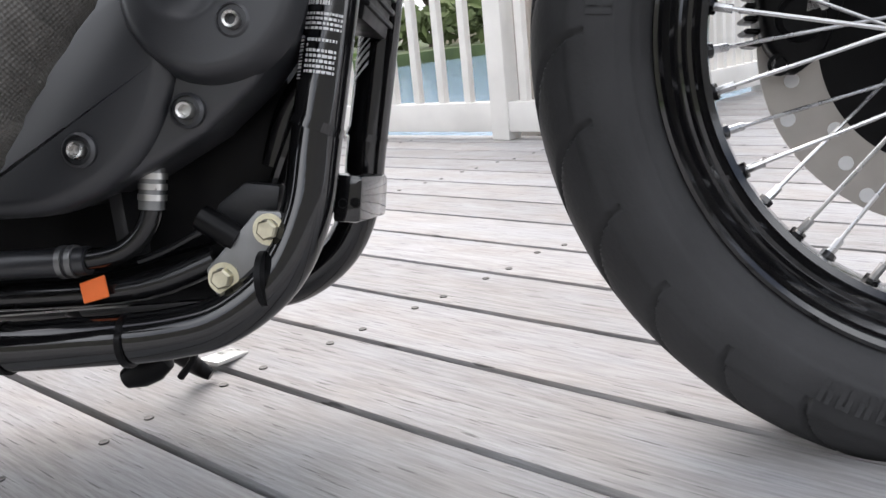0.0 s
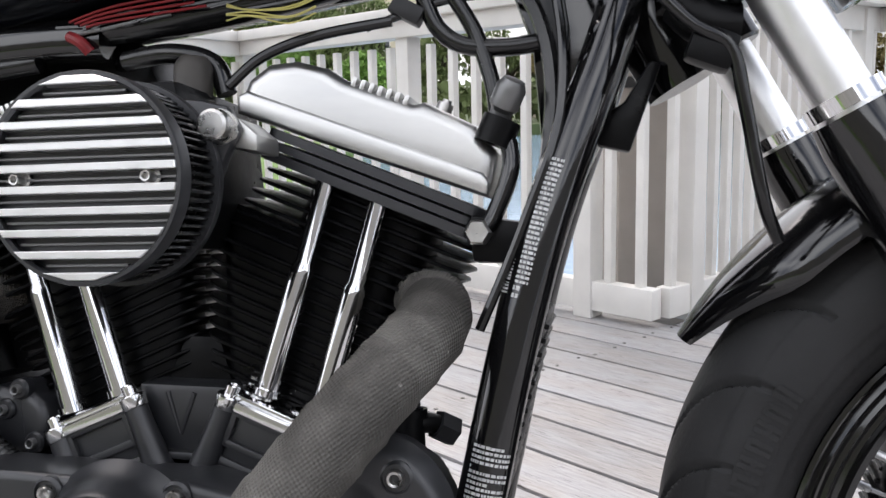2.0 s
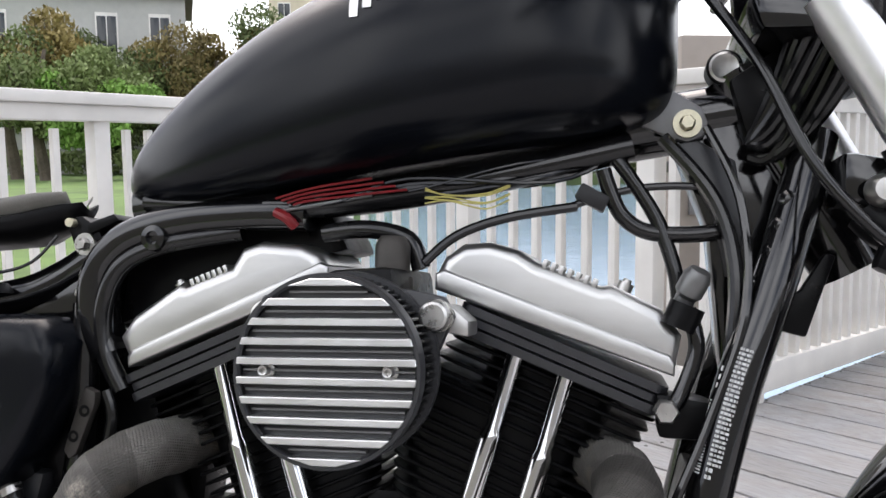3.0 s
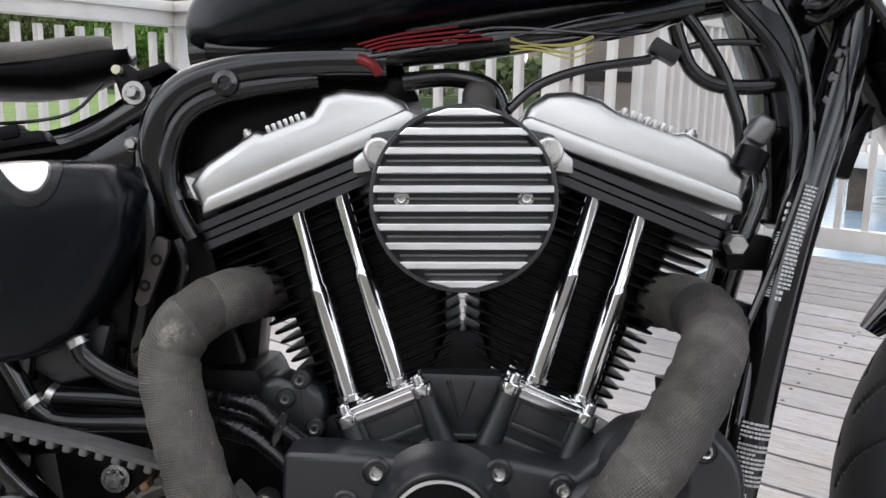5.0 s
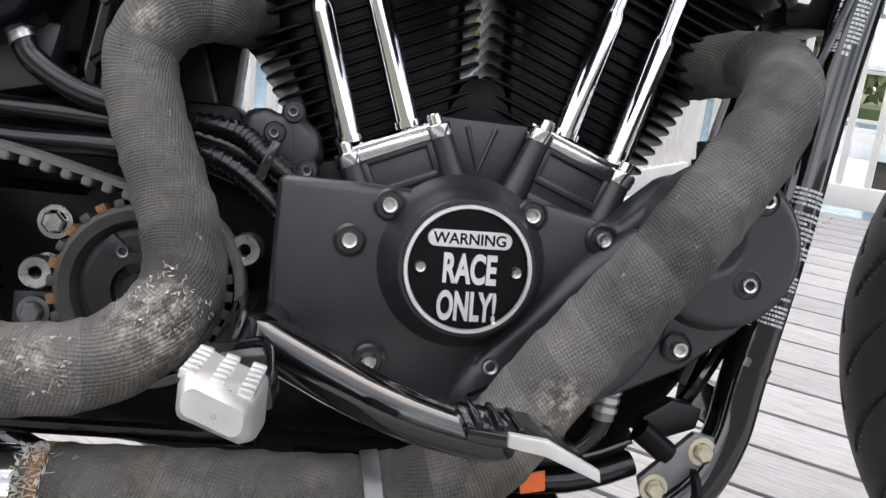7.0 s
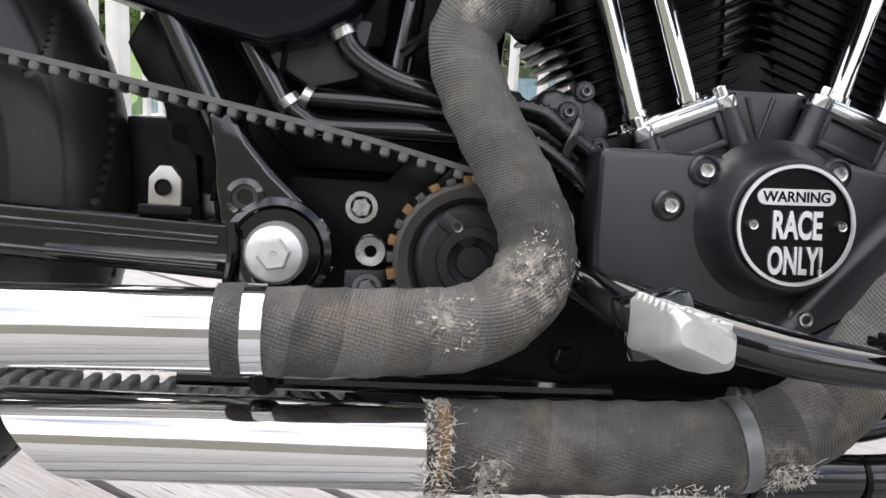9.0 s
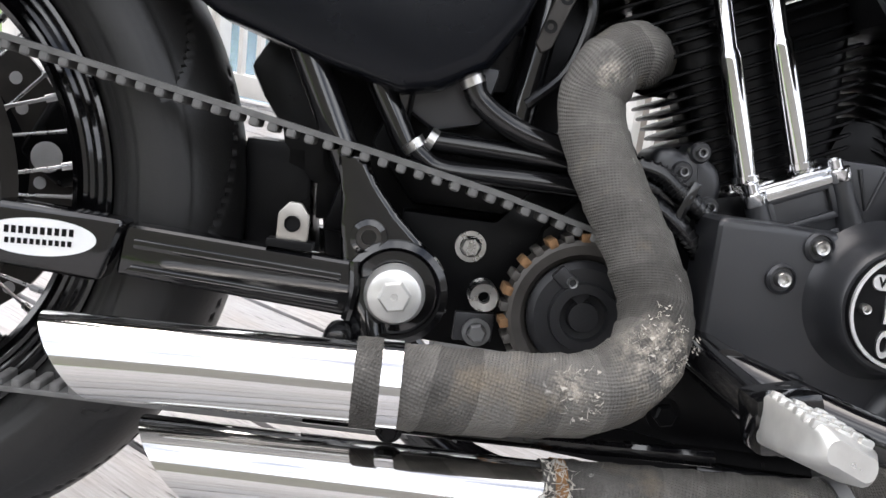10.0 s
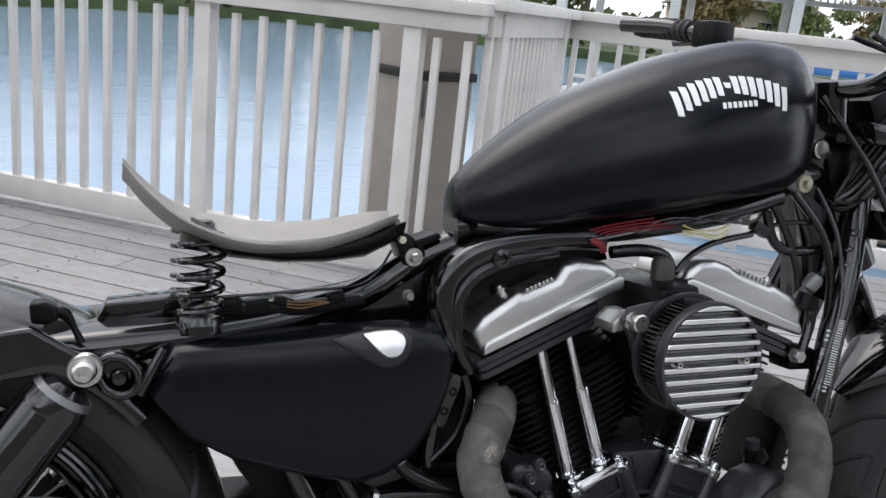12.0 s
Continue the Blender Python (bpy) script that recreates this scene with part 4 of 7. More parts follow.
dec = part("decal", prism(oval, -0.1155, -0.1164, 0, 1), DECAL, sa, "white oval sticker with black print")
rnd = random.Random(8)
for row, (zz, n, wtot) in enumerate(((0.2880, 10, 0.050), (0.2800, 11, 0.048))):
    for k in range(n):
        x = -0.604 + (k - (n - 1) / 2) * wtot / n
        part("print_bar", box(wtot / n * 0.62, 0.0006, 0.0052 if row == 0 else 0.0040, pose(x, -0.1166, zz + 0.05 * (x + 0.604)), 0), FINBLACK, dec)
part("stay_tab", prism([(-0.441, 0.302), (-0.441, 0.322), (-0.434, 0.331), (-0.425, 0.331), (-0.418, 0.322), (-0.418, 0.302)], -0.1, -0.106, 0.002), BRAKEDISC, bike)
part("tab_hole", lathe([(0.006, 0.1105), (0.0055, 0.1105), (0.005, 0.108), (0, 0.108)], out(-0.4295, 0, 0.3155), 20), FINBLACK, bike)
part("tab_foot", box(0.034, 0.018, 0.006, pose(-0.43, -0.1, 0.300), 0.001), FINBLACK, bike)
hex_bolt(-0.2933, -0.036, 0.308, 0.0088)
hex_bolt(-0.285, -0.092, 0.250, 0.0075, GREYMETAL)
part("spacer", lathe([(0.0045, 0.085), (0.0045, 0.099), (0.0105, 0.0995), (0.0115, 0.098), (0.0115, 0.076)], out(-0.2835, 0, 0.278), 28), STEEL, bike, "pale steel spacer sleeve")
part("spacer", lathe([(0.0045, 0.085), (0.0045, 0.099), (0.0105, 0.0995), (0.0115, 0.098), (0.0115, 0.076)], out(-0.147, 0, 0.307), 28), STEEL, bike, "pale steel spacer sleeve")
part("spacer_plate", prism([(-0.302, 0.262), (-0.272, 0.264), (-0.272, 0.242), (-0.302, 0.240)], -0.076, -0.084, 0.001), SATIN, bike)

# -- frame --
for sgn in (-1, 1):
    line = [(0.352, sgn * 0.030, 0.755), (0.325, sgn * 0.053, 0.66), (0.289, sgn * 0.071, 0.55), (0.2655, sgn * 0.079, 0.45), (0.247, sgn * 0.085, 0.35), (0.227, sgn * 0.089, 0.25), (0.217, sgn * 0.093, 0.202), (0.196, sgn * 0.097, 0.163), (0.160, sgn * 0.101, 0.137), (0.120, sgn * 0.104, 0.1285), (0.06, sgn * 0.106, 0.1265), (-0.02, sgn * 0.106, 0.126), (-0.15, sgn * 0.106, 0.130), (-0.28, sgn * 0.104, 0.150), (-0.355, sgn * 0.095, 0.215), (-0.375, sgn * 0.088, 0.28)]
    rail_line = line
    part("frame_rail", tube(line, 0.0172, 32, 6), GLOSS, bike, "gloss black frame tube")
    up = [(-0.392, sgn * 0.088, 0.355), (-0.42, sgn * 0.085, 0.41), (-0.46, sgn * 0.082, 0.49), (-0.50, sgn * 0.08, 0.57)]
    part("frame_upright", tube(up, 0.0125, 16, 4), GLOSS, bike)
    up2 = [(-0.352, sgn * 0.07, 0.375), (-0.39, sgn * 0.07, 0.44), (-0.43, sgn * 0.06, 0.50)]
    part("frame_upright", tube(up2, 0.010, 14, 4), GLOSS, bike)
tail = [(-0.76, 0.085, 0.560, 0.014), (-0.70, 0.086, 0.562, 0.016), (-0.628, 0.083, 0.566, 0.018), (-0.54, 0.074, 0.574, 0.017), (-0.45, 0.056, 0.586, 0.016), (-0.395, 0.038, 0.596, 0.016), (-0.35, 0.022, 0.608, 0.017), (-0.315, 0.0165, 0.626, 0.0175), (-0.28, 0.0165, 0.648, 0.018), (-0.235, 0.0165, 0.668, 0.017), (-0.18, 0.0165, 0.684, 0.015), (-0.1, 0.018, 0.698, 0.012)]
centre = smooth_path([(x, 0, z) for x, w, z, h in tail], 5)
tail_secs = []
for i, p in enumerate(centre):
    f = i / 5
    w = np.interp(f, range(len(tail)), [q[1] for q in tail])
    h = np.interp(f, range(len(tail)), [q[3] for q in tail])
    d = (centre[min(i + 1, len(centre) - 1)] - centre[max(i - 1, 0)]).normalized()
    up = Vector((-d.z, 0, d.x))
    ring = []
    for qy, qz, a0 in ((1, 1, 0), (-1, 1, 90), (-1, -1, 180), (1, -1, 270)):
        for k in range(5):
            a = radians(a0 + 22.5 * k)
            r = h * 0.92
            ring.append(p + Vector((0, qy * (w - r) + r * math.cos(a), 0)) + up * (qz * (h - r) + r * math.sin(a)))
    tail_secs.append(ring)
part("frame_spine", loft(tail_secs), GLOSS, bike, "broad gloss black frame spine under the seat", angle=50)
part("spine_gusset", prism([(-0.42, 0.575), (-0.36, 0.602), (-0.32, 0.618), (-0.275, 0.645), (-0.235, 0.662), (-0.225, 0.60), (-0.255, 0.575)], -0.012, 0.012, 0.005), GLOSS, bike)
part("backbone", tube([(-0.24, 0, 0.69), (0.05, 0, 0.735), (0.30, 0, 0.78)], 0.026, 18, 4), GLOSS, bike)
neck_dir = Vector((-0.5, 0, 0.866))
neck = Vector((0.345, 0, 0.725))
part("steering_head", tube([neck - neck_dir * 0.085, neck + neck_dir * 0.10], 0.031, 28, 1), GLOSS, bike)
part("neck_gusset", prism([(0.31, 0.80), (0.345, 0.70), (0.335, 0.63), (0.30, 0.55), (0.285, 0.56), (0.272, 0.68), (0.238, 0.765)], -0.022, 0.022, 0.004), GLOSS, bike)
for y in (-0.098, 0.098):
    part("lower_collar", tube([(0.2295, y * 0.907, 0.262), (0.2270, y * 0.91, 0.256)], 0.0184, 24, 1), GLOSS, bike)
part("downtube_bracket", prism([(0.2315, 0.228), (0.2520, 0.2245), (0.2475, 0.192), (0.2275, 0.194)], -0.066, 0.040, 0.004), GLOSS, bike, "grey cross bracket between the downtubes")
for x in (0.2365, 0.2450):
    part("bracket_hole", lathe([(0.0036, 0.0665), (0.0032, 0.067), (0.0028, 0.0662), (0, 0.0662)], out(x, 0, 0.2065), 16), FINBLACK, bike)
part("engine_mount_plate", prism([(0.150, 0.170), (0.156, 0.152), (0.176, 0.153), (0.206, 0.188), (0.204, 0.205), (0.188, 0.207)], -0.098, -0.106, 0.002), GREYMETAL, bike, "worn grey engine mount plate")
hex_bolt(0.195, -0.106, 0.194, 0.0070, ZINC, washer=1.5)
hex_bolt(0.162, -0.106, 0.164, 0.0070, ZINC, washer=1.5)
part("mount_lug", prism([(0.155, 0.212), (0.175, 0.226), (0.200, 0.222), (0.197, 0.205), (0.168, 0.194), (0.150, 0.198)], -0.07, -0.088, 0.004), DARKGREY, bike)
part("mount_stub", tube([(0.148, -0.10, 0.205), (0.172, -0.10, 0.188)], 0.009, 16, 1), FINBLACK, bike)
for k, (x, z) in enumerate(((0.093, 0.126), (0.006, 0.125), (0.19, 0.162))):
    part("cable_tie", tube([(x - 0.002, -0.106, z), (x + 0.002, -0.106, z)], 0.0186, 18, 1), FINBLACK, bike)

# oil fitting beside the gear cover
fit_body = part("oil_fitting", tube([(0.192, -0.060, 0.375), (0.1905, -0.060, 0.409)], [0.0115, 0.0105], 20, 1), FINBLACK, bike, "black threaded fitting ahead of the cylinder")
part("fitting_collar", tube([(0.1908, -0.060, 0.402), (0.1904, -0.060, 0.408)], 0.0135, 20, 1), FINBLACK, fit_body)
part("fitting_hex", tube([(0.1902, -0.060, 0.409), (0.189, -0.060, 0.422)], 0.0098, 6, 1), SATIN, fit_body, angle=20)
part("fitting_elbow", tube([(0.192, -0.060, 0.396), (0.205, -0.052, 0.397), (0.218, -0.044, 0.391)], 0.0075, 14, 4), FINBLACK, fit_body)
part("fitting_nut", tube([(0.209, -0.050, 0.396), (0.221, -0.042, 0.389)], 0.0115, 6, 1), SATIN, fit_body, angle=20)

# regulator between the downtubes
reg = part("regulator", box(0.03, 0.10, 0.15, pose(0.258, 0.01, 0.41, 0, 13, 0), 0.004), FINBLACK, bike, "black finned regulator between the downtubes")
for k in range(13):
    z = 0.348 + k * 0.0103
    part("cooling_fin", box(0.028, 0.104, 0.0046, pose(0.262 + (z - 0.41) * 0.23, 0.012, z, 0, 13, 0), 0.0018, 2), FINBLACK, reg)


# labels wrapped on the downtubes
def tube_label(parent, z0, z1, rows, cols, sgn, mat, a0, a1, seed, barcode=False, slant=0.0):
    """Printed bars lying on the downtube between two heights and two angles round it."""
    rnd = random.Random(seed)
    bm = bmesh.new()
    curve = [p for p in smooth_path(rail_line, 6) if p.z > 0.2][::-1]
    zs, xs, ys = [p.z for p in curve], [p.x for p in curve], [abs(p.y) for p in curve]
    def at(z, a):
        x, y = np.interp(z, zs, xs), np.interp(z, zs, ys)
        x2, y2 = np.interp(z + 0.01, zs, xs), np.interp(z + 0.01, zs, ys)
        t = Vector((x2 - x, sgn * (y2 - y), 0.01)).normalized()
        side = Vector((1, 0, 0)) - t * t.x
        side.normalize()
        front = t.cross(side)
        if front.y > 0:
            front = -front
        return Vector((x, sgn * y, z)) + (side * math.sin(a) + front * math.cos(a)) * 0.01755
    for r in range(rows):
        za = z0 + (z1 - z0) * (r + 0.15) / rows
        zb = z0 + (z1 - z0) * (r + (rnd.uniform(0.4, 0.9) if barcode else 0.72)) / rows
        a = a0
        while a < a1:
            b = a1 if barcode else min(a + rnd.uniform(0.05, 0.2), a1)
            for k in range(3):
                p, q = a + (b - a) * k / 3, a + (b - a) * (k + 1) / 3
                bm.faces.new([bm.verts.new(v) for v in (at(za + slant * p, p), at(za + slant * q, q), at(zb + slant * q, q), at(zb + slant * p, p))])
            a = b + rnd.uniform(0.025, 0.05)
            if not barcode and rnd.random() < 0.015:
                break
    return part("printed_label", bm, mat, parent, "small silver print on the frame tube")


rails = [o for o in bike.children if o.name.startswith("frame_rail") and "frame tube" in o.get("label", "")]
right_rail, left_rail = rails[0], rails[1]
tube_label(right_rail, 0.341, 0.393, 15, 1, -1, LABEL, -0.7, 0.95, 3)
tube_label(right_rail, 0.332, 0.337, 1, 1, -1, LABEL, -0.8, 0.2, 12)
tube_label(right_rail, 0.317, 0.329, 4, 1, -1, LABEL, -0.85, 0.7, 2)
tube_label(right_rail, 0.290, 0.313, 7, 1, -1, LABEL, -0.6, 0.6, 1)
tube_label(right_rail, 0.286, 0.314, 13, 1, -1, DECAL, -1.2, -0.78, 4, True)
tube_label(right_rail, 0.492, 0.545, 24, 1, -1, DECAL, -1.25, -0.75, 5, True)
tube_label(right_rail, 0.552, 0.570, 3, 1, -1, DECAL, -1.15, -0.7, 9)
tube_label(right_rail, 0.490, 0.500, 2, 1, -1, LABEL, -0.5, -0.2, 11)
tube_label(right_rail, 0.50, 0.585, 26, 1, -1, LABEL, -0.5, 0.05, 6)
tube_label(left_rail, 0.32, 0.42, 14, 1, 1, LABEL, -1.0, -0.2, 7, True, 0.02)

# -- under the gear case: hoses and sender --
part("oil_hose", tube([(0.118, -0.105, 0.232), (0.115, -0.105, 0.205), (0.095, -0.105, 0.186), (0.06, -0.105, 0.181), (0.03, -0.105, 0.181)], 0.0072, 14, 5), HOSE, bike)
fit = part("hose_fitting", tube([(0.121, -0.105, 0.245), (0.117, -0.105, 0.212)], 0.0085, 18, 1), GREYMETAL, bike)
for k in range(3):
    part("crimp", tube([(0.1205 - k * 0.001, -0.105, 0.236 - k * 0.007), (0.120 - k * 0.001, -0.105, 0.232 - k * 0.007)], 0.0094, 18, 1), STEEL, fit)
fit2 = part("hose_fitting", tube([(0.07, -0.105, 0.181), (0.0, -0.105, 0.181)], 0.0098, 18, 1), SATIN, bike)
for x in (0.062, 0.055, 0.002, -0.006):
    part("crimp", tube([(x, -0.105, 0.181), (x - 0.004, -0.105, 0.181)], 0.0112, 18, 1), GREYMETAL, fit2)
part("crank_rib", box(0.010, 0.03, 0.05, pose(0.088, -0.078, 0.205, 0, -5, 0), 0.002), DARKGREY, bike)
part("lower_hose", tube([(0.15, -0.085, 0.175), (0.10, -0.09, 0.160), (0.02, -0.092, 0.158), (-0.1, -0.09, 0.16)], 0.010, 14, 4), HOSE, bike)
part("tape_tag", prism([(0.062, 0.166), (0.080, 0.171), (0.082, 0.156), (0.064, 0.152)], -0.1045, -0.1065, 0.0006, 1), ORANGE, bike, "bright orange tape tag")
part("wire_loom", tube([(0.145, -0.095, 0.195), (0.12, -0.096, 0.184), (0.10, -0.096, 0.178)], 0.0026, 8, 4), HOSE, bike)
part("clutch_cable", tube([(0.245, -0.045, 0.36), (0.228, -0.07, 0.30), (0.205, -0.075, 0.25), (0.19, -0.07, 0.22)], 0.0055, 10, 5), GLOSS, bike)
part("brake_rod", tube([(0.235, -0.060, 0.31), (0.205, -0.062, 0.275), (0.190, -0.062, 0.235)], 0.010, 14, 5), GLOSS, bike)
part("side_stand", tube([(-0.06, 0.095, 0.128), (0.0018, 0.1567, 0.0697), (0.0131, 0.1892, 0.0447), (0.0273, 0.1930, 0.0334)], [0.012, 0.010, 0.009, 0.006], 14, 4), FINBLACK, bike)
part("stand_pad", box(0.058, 0.025, 0.005, pose(0.0211, 0.2496, 0.0405, 9.2, 0, 74.8), 0.002), PALE, bike, "worn steel side stand foot")
part("rubber_bumper", lathe([(0, -0.022), (0.008, -0.019), (0.0125, -0.006), (0.0125, 0.008), (0.008, 0.019), (0, 0.022)], pose(0.062, -0.02, 0.088, 0, 68, 0), 16), FINBLACK, bike)
part("hanging_hook", tube([(0.09, -0.02, 0.112), (0.102, -0.022, 0.098), (0.088, -0.02, 0.080)], 0.003, 8, 4), FINBLACK, bike)
part("engine_sump", prism([(-0.31, 0.212), (0.150, 0.212), (0.172, 0.180), (0.150, 0.140), (-0.12, 0.134), (-0.31, 0.150)], -0.035, 0.09, 0.010), FINBLACK, bike, "black engine sump between the frame rails")
part("lower_plate", prism([(0.03, 0.118), (0.12, 0.118), (0.10, 0.104), (0.045, 0.104)], -0.05, 0.05, 0.003), FINBLACK, bike)

# -- rider's foot peg and brake pedal --
peg_secs = []
for y, x0, x1, zl, zh in ((-0.276, -0.142, -0.111, 0.246, 0.269), (-0.281, -0.144, -0.108, 0.243, 0.273), (-0.315, -0.143, -0.108, 0.248, 0.274), (-0.338, -0.141, -0.109, 0.254, 0.274), (-0.345, -0.138, -0.112, 0.258, 0.271)):
    ring = []
    for qx, qz, a0 in ((1, 1, 0), (-1, 1, 90), (-1, -1, 180), (1, -1, 270)):
        for k in range(4):
            a = radians(a0 + 30 * k)
            r = 0.005
            ring.append(Vector(((x0 + x1) / 2 + qx * ((x1 - x0) / 2 - r) + r * math.cos(a), y, (zl + zh) / 2 + qz * ((zh - zl) / 2 - r) + r * math.sin(a) - 0.25 * ((x0 + x1) / 2 + qx * (x1 - x0) / 2 + 0.13))))
    peg_secs.append(ring)
peg = part("foot_peg", loft(peg_secs), PALE, bike, "worn bare aluminium foot peg with ribbed top", angle=40)
for k in range(6):
    for x in (-0.1385, -0.1258, -0.1130):
        part("peg_rib", box(0.0072, 0.0046, 0.005, pose(x, -0.285 - k * 0.0094, 0.2735 - 0.25 * (x + 0.13), 0, 14, 0), 0.0014), PALE, peg)
part("peg_mount", tube([(-0.138, -0.10, 0.268), (-0.130, -0.288, 0.256)], 0.013, 18, 1), GLOSS, bike)
part("peg_clevis", box(0.04, 0.032, 0.035, pose(-0.126, -0.268, 0.260, 0, -14, 0), 0.007), GLOSS, bike)
part("brake_pedal", tube([(-0.128, -0.165, 0.262), (-0.106, -0.180, 0.256), (-0.07, -0.215, 0.248), (-0.035, -0.252, 0.243), (0.0, -0.282, 0.242), (0.012, -0.292, 0.244)], [0.0165, 0.0165, 0.0155, 0.0135, 0.0105, 0.007], 20, 6), GLOSS, bike, "gloss black brake pedal arm")
part("pedal_pivot", tube([(-0.124, -0.10, 0.262), (-0.124, -0.178, 0.262)], 0.016, 20, 1), GLOSS, bike)
pad = part("pedal_pad", prism([(-0.016, 0.262), (0.02, 0.259), (0.044, 0.247), (0.044, 0.243), (0.02, 0.253), (-0.016, 0.256)], -0.285, -0.333, 0.0015), GLOSS, bike, "brake pedal pad with a worn bright edge")
part("worn_edge", prism([(0.002, 0.2618), (0.02, 0.2600), (0.045, 0.248), (0.046, 0.2425), (0.02, 0.2525), (0.002, 0.2555)], -0.331, -0.336, 0.001), PALE, pad)
for k in range(5):
    part("pad_rib", box(0.004, 0.038, 0.003, pose(-0.010 + k * 0.010, -0.307, 0.2625 - 0.0006 * k * k, 0, 12, 0), 0.001), GLOSS, pad)

# -- hoses behind the rear pipe --
part("oil_hose", tube([(-0.352, -0.073, 0.383), (-0.342, -0.073, 0.374), (-0.322, -0.073, 0.367), (-0.25, -0.073, 0.368), (-0.19, -0.073, 0.366), (-0.14, -0.07, 0.35)], 0.0085, 14, 5), HOSE, bike, "shiny black oil hose")
part("oil_hose", tube([(-0.34, -0.066, 0.388), (-0.25, -0.066, 0.386), (-0.17, -0.066, 0.378), (-0.13, -0.066, 0.355)], 0.0085, 14, 5), HOSE, bike)
part("oil_hose", tube([(-0.312, -0.074, 0.440), (-0.306, -0.074, 0.424), (-0.282, -0.074, 0.408), (-0.25, -0.074, 0.398), (-0.20, -0.07, 0.392)], 0.009, 14, 5), HOSE, bike, "shiny black oil hose")
for k, line in enumerate(([(-0.21, -0.066, 0.392), (-0.164, -0.074, 0.388), (-0.142, -0.078, 0.374), (-0.1165, -0.078, 0.356)], [(-0.21, -0.070, 0.374), (-0.166, -0.078, 0.364), (-0.131, -0.082, 0.340), (-0.115, -0.080, 0.322)])):
    conduit = part("conduit", tube(line, 0.0072, 14, 6), HOSE, bike, "ribbed black cable conduit")
    path = smooth_path(line, 14)
    for a, b in zip(path[::2], path[1::2]):
        part("conduit_rib", tube([a, a.lerp(b, 0.6)], 0.0086, 12, 1), HOSE, conduit)
for p, q in (((-0.356, -0.074, 0.390), (-0.346, -0.074, 0.378)), ((-0.318, -0.075, 0.446), (-0.309, -0.075, 0.430)), ((-0.345, -0.066, 0.392), (-0.332, -0.066, 0.386))):
    part("hose_clip", tube([Vector(p).lerp(Vector(q), 0.35), Vector(p).lerp(Vector(q), 0.8)], 0.0098, 20, 1), STEEL, bike)
housing = part("cam_sensor_housing", soft_plate([(p.x, p.z) for p in smooth_path([(x, 0, z) for x, z in ((-0.164, 0.392), (-0.160, 0.405), (-0.146, 0.409), (-0.136, 0.406), (-0.131, 0.413), (-0.121, 0.413), (-0.117, 0.404), (-0.107, 0.396), (-0.102, 0.380), (-0.106, 0.366), (-0.118, 0.356), (-0.140, 0.356), (-0.158, 0.368), (-0.164, 0.392))], 3)[:-1]], -0.01, -0.056, 0.009, 4), SATIN, bike, "black rounded sensor housing behind the rear pipe", angle=50)
for x, z in ((-0.1258, 0.4075), (-0.138, 0.391), (-0.112, 0.366)):
    part("housing_lug", lathe([(0.0085, 0.05), (0.0085, 0.058), (0.0070, 0.060), (0, 0.060)], out(x, 0, z), 20), SATIN, housing)
    socket_screw(x, -0.0605, z, 0.0042, GREYMETAL, housing)
part("cable_clip", prism([(-0.150, 0.350), (-0.136, 0.385), (-0.130, 0.383), (-0.142, 0.348)], -0.078, -0.086, 0.001), GLOSS, bike)
part("oil_tank_lower", prism([(-0.36, 0.45), (-0.29, 0.45), (-0.30, 0.405), (-0.335, 0.395), (-0.36, 0.41)], -0.03, -0.062, 0.006), SATIN, bike)
part("oil_drain", tube([(-0.362, -0.06, 0.445), (-0.366, -0.06, 0.400)], 0.011, 16, 1), GLOSS, bike)
part("battery_tray", prism([(-0.50, 0.48), (-0.29, 0.48), (-0.28, 0.56), (-0.50, 0.56)], -0.06, 0.09, 0.008), FINBLACK, bike)
part("inner_fender", prism([(-0.490, 0.372), (-0.434, 0.372), (-0.420, 0.246), (-0.478, 0.244)], 0.0, 0.07, 0.006), FINBLACK, bike)
part("rear_engine_mount", prism([(-0.492, 0.430), (-0.478, 0.405), (-0.459, 0.380), (-0.457, 0.350), (-0.40, 0.330), (-0.37, 0.40), (-0.39, 0.46), (-0.47, 0.47)], 0.0, 0.06, 0.006), FINBLACK, bike)
part("rear_engine_mount", prism([(-0.424, 0.345), (-0.40, 0.345), (-0.36, 0.26), (-0.408, 0.25)], 0.0, 0.05, 0.005), FINBLACK, bike)
part("cylinder_back", prism([(-0.265, 0.55), (-0.18, 0.55), (-0.178, 0.46), (-0.185, 0.36), (-0.215, 0.36), (-0.235, 0.46)], 0.03, 0.08, 0.008), FINBLACK, bike)

part("rear_master_cylinder", prism([(-0.415, 0.305), (-0.405, 0.345), (-0.39, 0.35), (-0.385, 0.305)], 0.0, -0.03, 0.004), FINBLACK, bike)

part("transmission_case", prism([(-0.345, 0.335), (-0.20, 0.335), (-0.15, 0.37), (-0.17, 0.41), (-0.25, 0.408), (-0.30, 0.43), (-0.36, 0.44), (-0.385, 0.38)], -0.028, 0.09, 0.008), FINBLACK, bike)
part("oil_tank", prism([(-0.37, 0.43), (-0.28, 0.43), (-0.265, 0.56), (-0.40, 0.56), (-0.42, 0.47)], -0.045, 0.09, 0.012), FINBLACK, bike)

part("inner_panel", prism([(-0.425, 0.31), (-0.43, 0.40), (-0.45, 0.50), (-0.30, 0.57), (-0.235, 0.56), (-0.20, 0.44), (-0.17, 0.34)], 0.0, 0.05, 0.004), FINBLACK, bike)
